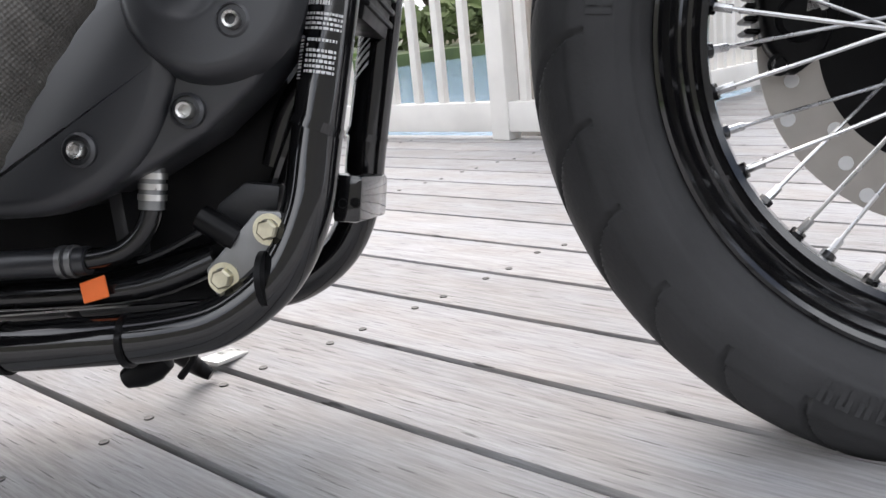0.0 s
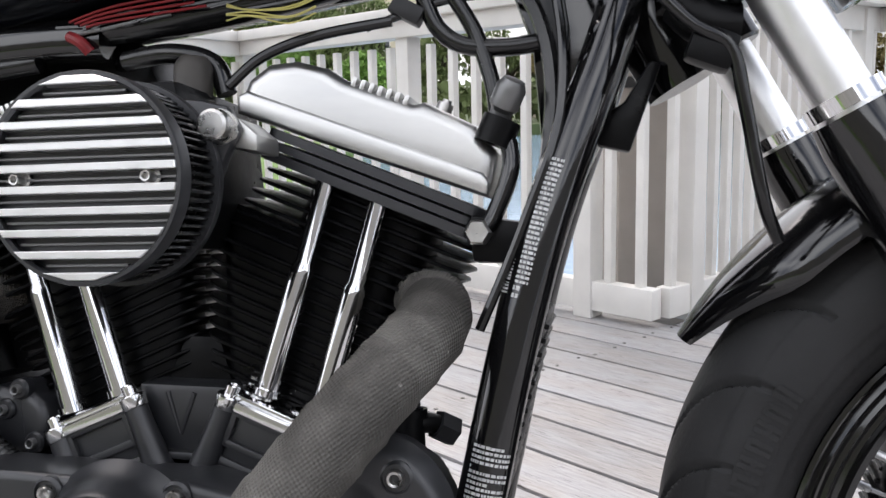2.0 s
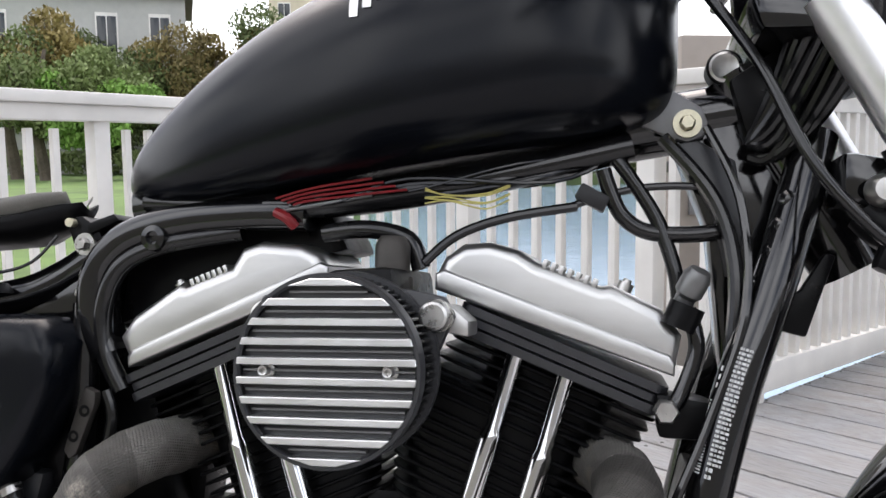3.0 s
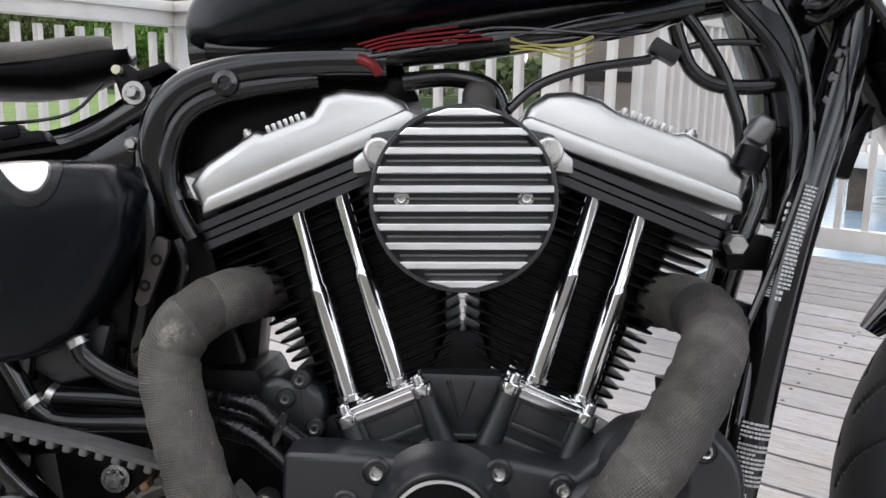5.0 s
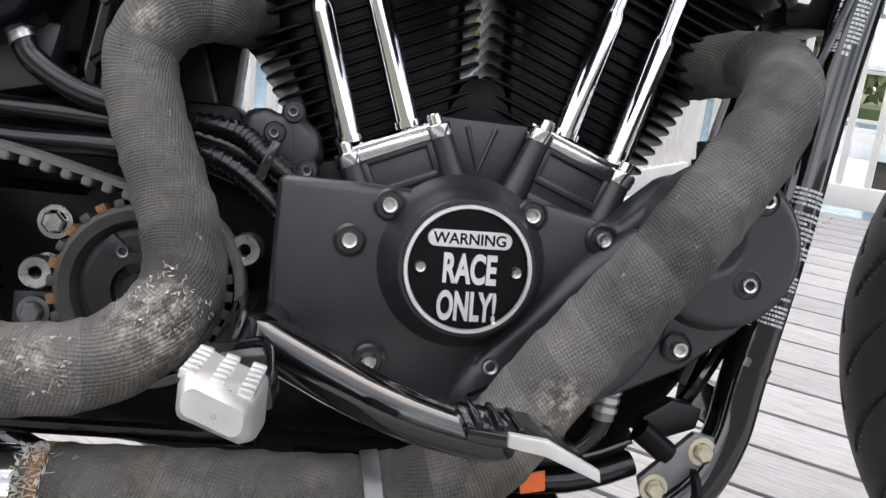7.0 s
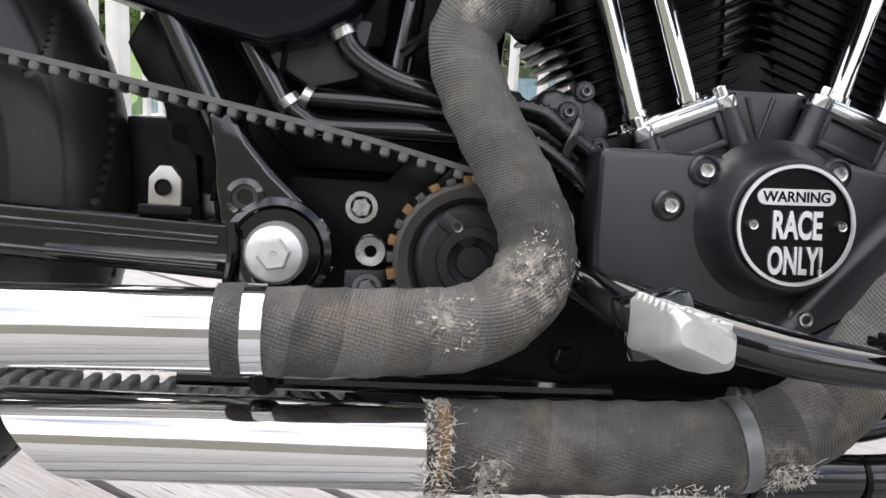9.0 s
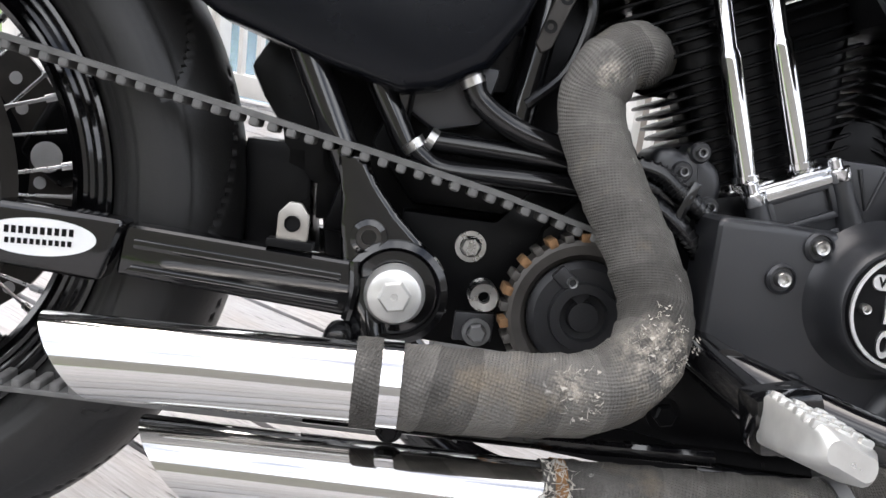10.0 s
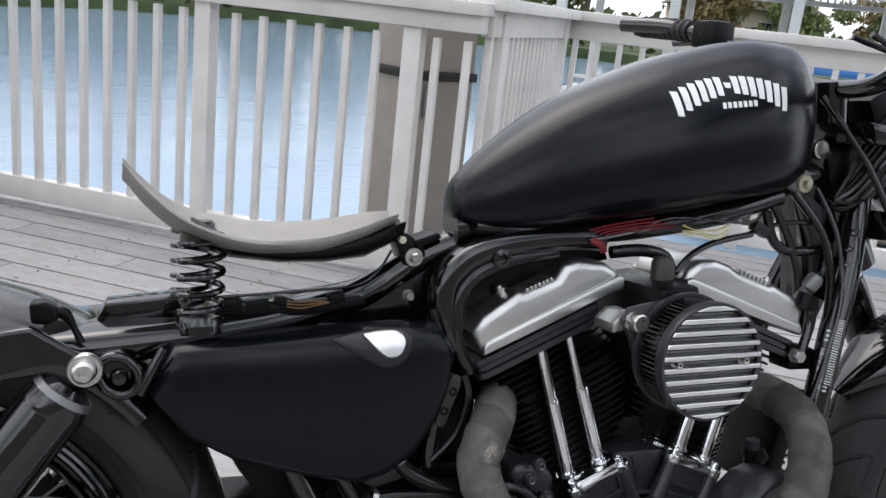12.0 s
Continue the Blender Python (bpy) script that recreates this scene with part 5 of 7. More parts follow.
# -- side cover, coil bracket, guard --
side = [(-0.582, 0.532), (-0.556, 0.572), (-0.47, 0.580), (-0.395, 0.585), (-0.320, 0.589), (-0.278, 0.587), (-0.261, 0.566), (-0.265, 0.525), (-0.280, 0.482), (-0.302, 0.446), (-0.335, 0.426), (-0.362, 0.419), (-0.42, 0.431), (-0.50, 0.456), (-0.545, 0.482)]
cx, cz = -0.425, 0.515
rings = []
for y, k, top in ((-0.055, 1.0, 0), (-0.085, 1.0, 0), (-0.096, 0.99, -0.002), (-0.1015, 0.973, -0.005), (-0.1045, 0.945, -0.008), (-0.1065, 0.88, -0.009), (-0.109, 0.5, -0.005), (-0.110, 0.1, 0)):
    rings.append([Vector((cx + (x - cx) * k, y, cz + (z - cz) * k + (top if z > cz else 0))) for x, z in side])
sc = part("side_cover", loft(rings), TANKBLACK, bike, "denim black side cover", angle=60)
cover_tree = BVHTree.FromPolygons([v.co for v in sc.data.vertices], [p.vertices for p in sc.data.polygons])


def laid_patch(outline, lift, rise, mat, name, label=""):
    """A thin rounded patch laid on the side cover."""
    cx2, cz2 = sum(p[0] for p in outline) / len(outline), sum(p[1] for p in outline) / len(outline)
    line = [p for p in smooth_path([(x, 0, z) for x, z in outline + outline[:1]], 4)][:-1]
    rings = []
    for k, up in ((1.0, -0.001), (1.0, lift), (0.93, lift + rise), (0.6, lift + rise), (0.3, lift + rise), (0.02, lift + rise)):
        ring = []
        for p in line:
            x, z = cx2 + (p.x - cx2) * k, cz2 + (p.z - cz2) * k
            co, nrm, _, _ = cover_tree.ray_cast(Vector((x, -0.4, z)), Vector((0, 1, 0)))
            co = co if co is not None else cover_tree.find_nearest(Vector((x, -0.1, z)))[0]
            ring.append(co + Vector((0, -up, 0.3 * up)))
        rings.append(ring)
    return part(name, loft(rings), mat, sc, label, angle=50)


laid_patch([(-0.403, 0.5795), (-0.37, 0.585), (-0.322, 0.587), (-0.316, 0.571), (-0.326, 0.553), (-0.343, 0.548), (-0.362, 0.556), (-0.387, 0.569)], 0.001, 0.0012, DARKGREY, "badge_trim", "ribbed dark badge trim")
laid_patch([(-0.370, 0.583), (-0.350, 0.5855), (-0.329, 0.585), (-0.323, 0.575), (-0.329, 0.562), (-0.341, 0.559), (-0.353, 0.566)], 0.003, 0.002, POLISHED, "cover_badge", "polished half-moon insert")
strip = [(-0.2505, 0.528), (-0.2405, 0.524), (-0.2405, 0.514), (-0.256, 0.470), (-0.263, 0.465), (-0.2685, 0.472), (-0.256, 0.516)]
ck = part("coil_bracket", prism(strip, -0.058, -0.068, 0.002), SPROCKET, bike, "grey two-hole strap")
for x, z in ((-0.2498, 0.5075), (-0.2592, 0.4851)):
    part("strap_hole", lathe([(0.0052, 0.0685), (0.0048, 0.0685), (0, 0.0675)], out(x, 0, z), 16), FINBLACK, ck)
part("coil_wire", tube([(-0.235, -0.06, 0.525), (-0.228, -0.06, 0.500), (-0.24, -0.06, 0.455), (-0.268, -0.06, 0.425)], 0.005, 10, 5), HOSE, bike)
part("vertical_frame_post", tube([(-0.272, -0.05, 0.40), (-0.262, -0.05, 0.50), (-0.268, -0.045, 0.60)], 0.012, 14, 4), GLOSS, bike)


def ribbon(line, w, t, mat, name, label=""):
    """A flat strip bent along a line in x and z; w: its width across y, given with y at each point."""
    secs = []
    pts = smooth_path([(x, y, z) for x, y, z in line], 6)
    for i, p in enumerate(pts):
        d = (pts[min(i + 1, len(pts) - 1)] - pts[max(i - 1, 0)]).normalized()
        nrm = Vector((-d.z, 0, d.x)).normalized()
        ring = []
        for qy, qn, a0 in ((1, 1, 0), (-1, 1, 90), (-1, -1, 180), (1, -1, 270)):
            for k in range(5):
                a = radians(a0 + 22.5 * k)
                r = t * 0.75
                ring.append(p + nrm * (qn * (t - r) + r * math.sin(a)) + Vector((0, qy * (w - r) + r * math.cos(a), 0)))
        secs.append(ring)
    return part(name, loft(secs), mat, bike, label, angle=60)


ribbon([(-0.243, -0.04, 0.555), (-0.258, -0.04, 0.59), (-0.258, -0.04, 0.625), (-0.242, -0.04, 0.650), (-0.215, -0.04, 0.666), (-0.17, -0.04, 0.677), (-0.11, -0.04, 0.683), (-0.06, -0.04, 0.684)], 0.020, 0.0145, GLOSS, "engine_guard", "black guard curving over the rear head")
part("coil_cover", prism([(-0.25, 0.58), (-0.245, 0.64), (-0.20, 0.672), (-0.05, 0.690), (-0.03, 0.655), (-0.10, 0.640), (-0.20, 0.60)], -0.02, 0.07, 0.006), FINBLACK, bike)
part("guard_boss", lathe([(0.013, 0.055), (0.011, 0.062), (0.006, 0.063), (0.0055, 0.058), (0, 0.058)], out(-0.197, 0, 0.660), 24), GLOSS, bike)
part("breather_hose", tube([(-0.225, -0.05, 0.525), (-0.243, -0.052, 0.56), (-0.246, -0.052, 0.60), (-0.23, -0.052, 0.635), (-0.19, -0.05, 0.655), (-0.12, -0.045, 0.668)], 0.009, 14, 6), HOSE, bike, "thick black hose arching round the rear head")
hex_bolt(-0.2922, -0.0145, 0.6086, 0.0060, washer=1.12)

# -- fuel tank --
stations = ((-0.246, 0.722, 0.708, 0.014), (-0.239, 0.744, 0.697, 0.030), (-0.210, 0.776, 0.690, 0.052), (-0.155, 0.822, 0.692, 0.078), (-0.09, 0.864, 0.702, 0.098), (0.0, 0.905, 0.718, 0.117), (0.075, 0.929, 0.731, 0.121), (0.13, 0.942, 0.741, 0.120), (0.172, 0.946, 0.748, 0.110), (0.203, 0.945, 0.757, 0.092), (0.226, 0.936, 0.766, 0.068), (0.240, 0.915, 0.779, 0.042), (0.246, 0.880, 0.800, 0.020))
secs = []
for x, zt, zb, w in stations:
    ring = []
    zc = zb + (zt - zb) * 0.40
    for k in range(40):
        a = 2 * math.pi * k / 40
        c, s_ = math.cos(a), math.sin(a)
        if s_ >= 0:
            px, pz = w * math.copysign(abs(c) ** 0.80, c), (zt - zc) * abs(s_) ** 0.95
        else:
            px, pz = w * math.copysign(abs(c) ** 0.55, c), -(zc - zb) * abs(s_) ** 0.60
        ring.append(Vector((x, px, zc + pz)))
    secs.append(ring)
dense_secs = []
for i in range(40):
    col = smooth_path([s_[i] for s_ in secs], 5)
    dense_secs.append(col)
secs = [[dense_secs[i][j] for i in range(40)] for j in range(len(dense_secs[0]))]
tank_bm = loft(secs)
tank_tree = BVHTree.FromBMesh(tank_bm)
tank = part("fuel_tank", tank_bm, TANKBLACK, bike, "denim black fuel tank with a white arched emblem", angle=70)


def on_tank(x, z, lift=0.0008):
    hit, nrm, _, _ = tank_tree.ray_cast(Vector((x, -0.4, z)), Vector((0, 1, 0)))
    return (hit + nrm * lift) if hit is not None and nrm.y < 0 else ((hit - nrm * lift) if hit is not None else Vector((x, -0.12, z)))


def laid_bar(bm, low, high, w0, w1, rows=4):
    """A plain printed bar from low to high (x, z), laid on the tank."""
    grid = []
    for k in range(rows + 1):
        f = k / rows
        x, z, w = low[0] + (high[0] - low[0]) * f, low[1] + (high[1] - low[1]) * f, w0 + (w1 - w0) * f
        grid.append([bm.verts.new(on_tank(x - w, z)), bm.verts.new(on_tank(x + w, z))])
    for a, b in zip(grid, grid[1:]):
        bm.faces.new((a[0], a[1], b[1], b[0]))


count = 14
for k in range(count):
    f = (k + 0.5) / count
    x = -0.014 + 0.152 * f
    mid = 0.877 - 0.032 * ((f - 0.60) / 0.60) ** 2
    h = (0.0100 + 0.009 * abs(f - 0.5)) * (0.3 if k == 6 else 1.0)
    lean = -0.25 * (f - 0.60)
    bar_bm = bmesh.new()
    laid_bar(bar_bm, (x + lean * h, mid - h), (x - lean * h, mid + h), 0.0038, 0.0043)
    part("emblem_bar", bar_bm, DECAL, tank, "white printed bar")
for k in range(7):
    x = 0.048 + k * 0.0070
    bar_bm = bmesh.new()
    laid_bar(bar_bm, (x, 0.8475 + 0.0010 * k), (x, 0.8545 + 0.0010 * k), 0.0024, 0.0024, 1)
    part("emblem_bar", bar_bm, DECAL, tank, "white printed bar")
part("tank_ear", prism([(0.2075, 0.767), (0.2110, 0.777), (0.2165, 0.795), (0.2315, 0.799), (0.2650, 0.7785), (0.2705, 0.766), (0.2665, 0.754), (0.2540, 0.7495), (0.2400, 0.754)], -0.020, -0.030, 0.003), EARGREY, bike, "grey tank mounting ear")
hex_bolt(0.2537, -0.034, 0.7641, 0.0064, ZINC, washer=1.8)
part("ignition_switch", lathe([(0.018, 0.0), (0.018, 0.024), (0.0165, 0.026), (0.012, 0.026), (0.011, 0.023), (0, 0.023)], out(0.283, -0.004, 0.812) @ Matrix.Scale(0.82, 4), 32), FINBLACK, bike)
part("ignition_face", lathe([(0.0155, 0.0265), (0.013, 0.028), (0.009, 0.0265), (0, 0.0262)], out(0.283, -0.004, 0.812) @ Matrix.Scale(0.82, 4), 32), STEEL, bike, "round steel ignition lock")

# wiring under the tank
rnd = random.Random(12)
for k in range(9):
    y = -0.05 + rnd.uniform(-0.01, 0.012)
    pts = [(-0.09 + rnd.uniform(-0.02, 0.02), y, 0.688 + rnd.uniform(-0.006, 0.01)), (-0.03, y - 0.003, 0.698 + rnd.uniform(-0.006, 0.008)), (0.03, y, 0.706 + rnd.uniform(-0.008, 0.008)), (0.10 + rnd.uniform(0, 0.05), y, 0.720 + rnd.uniform(-0.01, 0.01)), (0.2, -0.03, 0.74)]
    part("wire", tube(pts, 0.0014 + 0.0012 * rnd.random(), 7, 5), HOSE, bike)
part("wiring_loom", tube([(-0.22, -0.03, 0.694), (-0.10, -0.045, 0.690), (0.0, -0.045, 0.700), (0.1, -0.045, 0.718), (0.21, -0.035, 0.745)], [0.010, 0.012, 0.014, 0.014, 0.012], 12, 5), HOSE, bike)
part("red_connector", tube([(-0.083, -0.062, 0.684), (-0.072, -0.066, 0.679), (-0.066, -0.062, 0.672)], 0.0045, 10, 4), REDWIRE, bike, "red wire boot")
for k in range(4):
    part("red_wire", tube([(-0.085 + 0.006 * k, -0.060 - 0.002 * k, 0.696 - 0.002 * k), (-0.05, -0.064, 0.705 - 0.0035 * k), (0.0 + 0.01 * k, -0.063, 0.7135 - 0.003 * k)], 0.0011, 6, 4), REDWIRE, bike)
for k in range(5):
    z = 0.706 - 0.003 * k + 0.002 * math.sin(k * 2.4)
    part("yellow_wire", tube([(0.045, -0.060, z), (0.065, -0.064, z - 0.006 + 0.002 * k), (0.095, -0.063, z - 0.004), (0.115, -0.060, z + 0.004)], 0.0007, 6, 6), YELLOWWIRE, bike)
part("connector", box(0.026, 0.014, 0.014, pose(0.180, -0.04, 0.702, 0, 28, 0), 0.002), DARKGREY, bike)
part("throttle_cable", tube([(0.168, -0.04, 0.695), (0.11, -0.045, 0.684), (0.07, -0.05, 0.668), (0.045, -0.055, 0.645)], 0.0042, 10, 5), HOSE, bike)
part("intake_hose", tube([(-0.045, -0.045, 0.668), (-0.005, -0.05, 0.672), (0.03, -0.05, 0.664), (0.042, -0.05, 0.640)], 0.008, 12, 5), HOSE, bike)
for k, line in enumerate(([(-0.086, -0.062, 0.684), (-0.056, -0.063, 0.689)], [(-0.056, -0.062, 0.689), (-0.03, -0.062, 0.694), (0.0, -0.060, 0.700)])):
    part("cable_sleeve", tube(line, 0.0016, 8, 2), GREYMETAL, bike)
part("wire_loop", tube([(0.188, -0.04, 0.725), (0.1947, -0.04, 0.706), (0.2049, -0.04, 0.687), (0.2244, -0.04, 0.6753), (0.2577, -0.04, 0.6738), (0.285, -0.04, 0.678)], 0.0068, 12, 5), HOSE, bike)
part("throttle_cable", tube([(0.148, -0.04, 0.690), (0.1565, -0.04, 0.6931), (0.204, -0.04, 0.708), (0.2376, -0.04, 0.7124), (0.27, -0.04, 0.712)], 0.0032, 10, 5), HOSE, bike)
part("wire_loop", tube([(0.195, -0.038, 0.738), (0.2062, -0.04, 0.7238), (0.2287, -0.04, 0.6901), (0.239, -0.042, 0.666), (0.2469, -0.045, 0.6394), (0.250, -0.045, 0.61)], 0.0062, 12, 5), HOSE, bike)
part("horn_stud", lathe([(0, 0.015), (0.008, 0.014), (0.011, 0.008), (0.011, -0.006), (0.008, -0.010), (0.008, -0.03)], pose(0.258, -0.06, 0.633, 20, 25, 0), 24), GREYMETAL, bike)
part("horn_base", tube([(0.255, -0.06, 0.618), (0.248, -0.06, 0.60)], 0.014, 18, 1), FINBLACK, bike)
part("oil_line", tube([(0.255, -0.06, 0.615), (0.262, -0.062, 0.585), (0.250, -0.065, 0.548), (0.238, -0.07, 0.535)], 0.0065, 12, 5), GLOSS, bike)
part("cable", tube([(0.268, -0.04, 0.76), (0.292, -0.06, 0.70), (0.296, -0.075, 0.62), (0.272, -0.085, 0.54), (0.245, -0.09, 0.47)], 0.0035, 8, 6), GLOSS, bike)
part("cable", tube([(0.235, -0.035, 0.752), (0.275, -0.05, 0.70), (0.290, -0.06, 0.64), (0.285, -0.065, 0.56)], 0.006, 10, 6), HOSE, bike)
part("head_bolt", lathe([(0, 0.014), (0.008, 0.014), (0.010, 0.011), (0.010, 0)], out(0.240, -0.062, 0.537), 6), STEEL, bike)
part("head_mount", prism([(0.232, 0.55), (0.275, 0.545), (0.275, 0.515), (0.235, 0.515)], -0.02, -0.062, 0.005), FINBLACK, bike)
part("crash_tab", prism([(0.318, 0.602), (0.345, 0.596), (0.352, 0.618), (0.366, 0.660), (0.358, 0.662), (0.340, 0.632), (0.322, 0.622)], -0.03, -0.042, 0.003), FINBLACK, bike)

# -- solo seat on springs --
st = ((-0.607, 0.738, 0.731, 0.055), (-0.585, 0.717, 0.703, 0.088), (-0.548, 0.690, 0.674, 0.105), (-0.49, 0.673, 0.655, 0.108), (-0.42, 0.674, 0.653, 0.090), (-0.37, 0.682, 0.663, 0.062), (-0.335, 0.690, 0.677, 0.042), (-0.312, 0.693, 0.685, 0.022))
secs = []
for x, zt, zb, w in st:
    ring = []
    for k in range(24):
        a = 2 * math.pi * k / 24
        c, s_ = math.cos(a), math.sin(a)
        dish = 0.010 * (1 - abs(c)) if s_ > 0 else 0
        ring.append(Vector((x, w * math.copysign(abs(c) ** 0.75, c), (zt + zb) / 2 + (zt - zb) / 2 * math.copysign(abs(s_) ** 0.6, s_) - dish + 0.014 * abs(c))))
    secs.append(ring)
cols = [smooth_path([s_[i] for s_ in secs], 5) for i in range(24)]
seat = part("seat", loft([[cols[i][j] for i in range(24)] for j in range(len(cols[0]))]), LEATHER, bike, "worn grey leather solo seat", angle=60)
pan_secs = []
for x, top_z, low_z, w in ((-0.535, 0.682, 0.672, 0.030), (-0.50, 0.666, 0.650, 0.072), (-0.45, 0.662, 0.646, 0.080), (-0.40, 0.664, 0.646, 0.066), (-0.35, 0.676, 0.651, 0.044), (-0.318, 0.686, 0.665, 0.026), (-0.300, 0.688, 0.678, 0.014)):
    pan_secs.append([Vector((x, w * math.copysign(abs(math.cos(a)) ** 0.6, math.cos(a)), (top_z + low_z) / 2 + (top_z - low_z) / 2 * math.copysign(abs(math.sin(a)) ** 0.6, math.sin(a)) + 0.010 * abs(math.cos(a)))) for a in np.linspace(0, 2 * math.pi, 20, False)])
part("seat_pan", loft(pan_secs), FINBLACK, seat, "black underside pan", angle=60)
for y in (-0.062, 0.062):
    coil = [(-0.530 + 0.0215 * math.cos(a), y + 0.0215 * math.sin(a), 0.592 + 0.086 * a / (2 * math.pi * 5)) for a in np.linspace(0, 2 * math.pi * 5, 90)]
    sp = part("seat_spring", tube(coil, 0.0034, 8, 1), GLOSS, bike, "black coil seat spring")
    part("spring_seat", lathe([(0, 0.006), (0.02, 0.006), (0.023, 0), (0.023, -0.012), (0, -0.012)], pose(-0.530, y, 0.592), 24), GLOSS, sp)
    part("spring_cup", lathe([(0, 0.0), (0.022, 0.0), (0.022, 0.010), (0, 0.010)], pose(-0.530, y, 0.672), 24), GLOSS, sp)
part("wiring_tray", prism([(-0.518, 0.590), (-0.515, 0.602), (-0.40, 0.610), (-0.36, 0.616), (-0.352, 0.606), (-0.41, 0.594)], -0.030, -0.052, 0.003), FINBLACK, bike, "black wiring tray on the frame spine")
for x, z, w, h, tilt in ((-0.497, 0.605, 0.020, 0.014, -4), (-0.470, 0.603, 0.024, 0.016, -8), (-0.446, 0.609, 0.014, 0.010, 6), (-0.386, 0.613, 0.018, 0.012, -12)):
    plug = part("wire_plug", box(w, 0.018, h, pose(x, -0.046, z, 0, tilt, 0), 0.003), FINBLACK, bike)
    part("plug_collar", tube([(x + w * 0.45, -0.046, z), (x + w * 0.45 + 0.007, -0.046, z - 0.002)], h * 0.36, 12, 1), DARKGREY, plug)
for k in range(3):
    part("orange_wire", tube([(-0.441, -0.054, 0.604 + 0.003 * k), (-0.425, -0.056, 0.6025 + 0.0035 * k), (-0.408, -0.056, 0.606 + 0.0022 * k), (-0.393, -0.052, 0.608)], 0.0009, 6, 4), RUST, bike)
part("seat_wire", tube([(-0.52, -0.045, 0.612), (-0.44, -0.045, 0.618), (-0.37, -0.042, 0.624), (-0.338, -0.03, 0.636), (-0.318, -0.022, 0.662)], 0.0016, 8, 6), HOSE, bike)
hinge = part("seat_hinge", prism([(-0.3105, 0.668), (-0.308, 0.680), (-0.298, 0.682), (-0.280, 0.670), (-0.272, 0.655), (-0.284, 0.639), (-0.301, 0.643)], -0.016, 0.016, 0.003), FINBLACK, bike, "black seat hinge block")
hex_bolt(-0.2900, -0.020, 0.6545, 0.0062, washer=1.7, parent=hinge)
part("hinge_pin", tube([(-0.3055, -0.024, 0.6745), (-0.3055, 0.024, 0.6745)], 0.0042, 16, 1), ZINC, hinge)
part("hinge_tab", prism([(-0.290, 0.674), (-0.262, 0.684), (-0.256, 0.678), (-0.286, 0.664)], -0.020, 0.020, 0.002), FINBLACK, hinge)

# -- tail: struts, shock, rear fender --
part("fender_strut", prism([(-0.624, 0.571), (-0.620, 0.559), (-0.630, 0.545), (-0.650, 0.548), (-0.669, 0.560), (-0.70, 0.556), (-0.79, 0.500), (-0.85, 0.43), (-0.875, 0.44), (-0.82, 0.54), (-0.74, 0.588), (-0.70, 0.600), (-0.68, 0.603), (-0.645, 0.581)], -0.125, -0.140, 0.004, 3), GLOSS, bike, "black fender strut plate")
sbolt = part("strut_bolt", lathe([(0, 0.007), (0.0035, 0.007), (0.0040, 0.012), (0.0075, 0.012), (0.0100, 0.009), (0.0105, 0.0), (0.0105, -0.004)], out(-0.636, -0.146, 0.565), 28), STEEL, bike, "steel socket-head strut bolt")
part("bolt_washer", lathe([(0.0105, 0.0), (0.0145, 0.0), (0.0155, -0.002), (0.0155, -0.008)], out(-0.635, -0.144, 0.564), 32), STEEL, sbolt)
loop_line = [(-0.607 + 0.0180 * math.cos(a) - 0.004 * math.sin(a), -0.098, 0.546 + 0.019 * math.sin(a)) for a in np.linspace(0, 2 * math.pi, 20)]
loop = part("strut_loop", tube(loop_line, 0.0048, 12, 3), GLOSS, bike, "black looped bracket on the frame tail")
part("loop_plate", prism([(-0.632, 0.566), (-0.605, 0.570), (-0.588, 0.552), (-0.586, 0.534), (-0.602, 0.526), (-0.63, 0.532)], -0.080, -0.090, 0.003), GLOSS, loop)
part("loop_bolt", lathe([(0, 0.006), (0.006, 0.0055), (0.009, 0.001), (0.009, -0.004)], out(-0.606, -0.093, 0.543), 20), GLOSS, loop)
part("loop_arm", tube([(-0.588, -0.098, 0.528), (-0.579, -0.098, 0.546), (-0.566, -0.096, 0.572)], [0.006, 0.0055, 0.004], 12, 4), GLOSS, loop)
sh0, sh1 = Vector((-0.640, -0.135, 0.560)), Vector((-0.835, -0.135, 0.290))
d = (sh1 - sh0).normalized()
shock = part("shock_absorber", tube([sh0 + d * 0.035, sh0 + d * 0.12], 0.030, 28, 1), GLOSS, bike, "black rear shock with chrome cap")
part("shock_cap", tube([sh0 + d * 0.012, sh0 + d * 0.020, sh0 + d * 0.036, sh0 + d * 0.04], [0.016, 0.027, 0.031, 0.030], 28, 1), GLOSS, shock)
part("cap_ring", tube([sh0 + d * 0.018, sh0 + d * 0.024], [0.0265, 0.029], 28, 1), GREYMETAL, shock)
part("shock_body", tube([sh0 + d * 0.11, sh0 + d * 0.30], 0.018, 20, 1), FINBLACK, shock)
side_v = d.orthogonal().normalized()
o_v = d.cross(side_v)
coil = [sh0 + d * (0.12 + 0.17 * f) + (side_v * math.cos(f * 38) + o_v * math.sin(f * 38)) * 0.027 for f in np.linspace(0, 1, 110)]
part("shock_spring", tube(coil, 0.005, 8, 1), GLOSS, shock)
part("tail_peg", tube([(-0.661, -0.10, 0.609), (-0.654, -0.10, 0.607), (-0.646, -0.102, 0.594), (-0.639, -0.105, 0.580)], [0.006, 0.006, 0.003, 0.004], 12, 4), FINBLACK, bike)
part("tail_block", prism([(-0.684, 0.619), (-0.670, 0.621), (-0.661, 0.615), (-0.659, 0.603), (-0.670, 0.599), (-0.682, 0.600)], -0.088, -0.112, 0.004, 3), FINBLACK, bike)
part("tail_plate", prism([(-0.63, 0.582), (-0.62, 0.602), (-0.55, 0.610), (-0.545, 0.596), (-0.60, 0.575)], -0.02, 0.02, 0.003), GLOSS, bike)

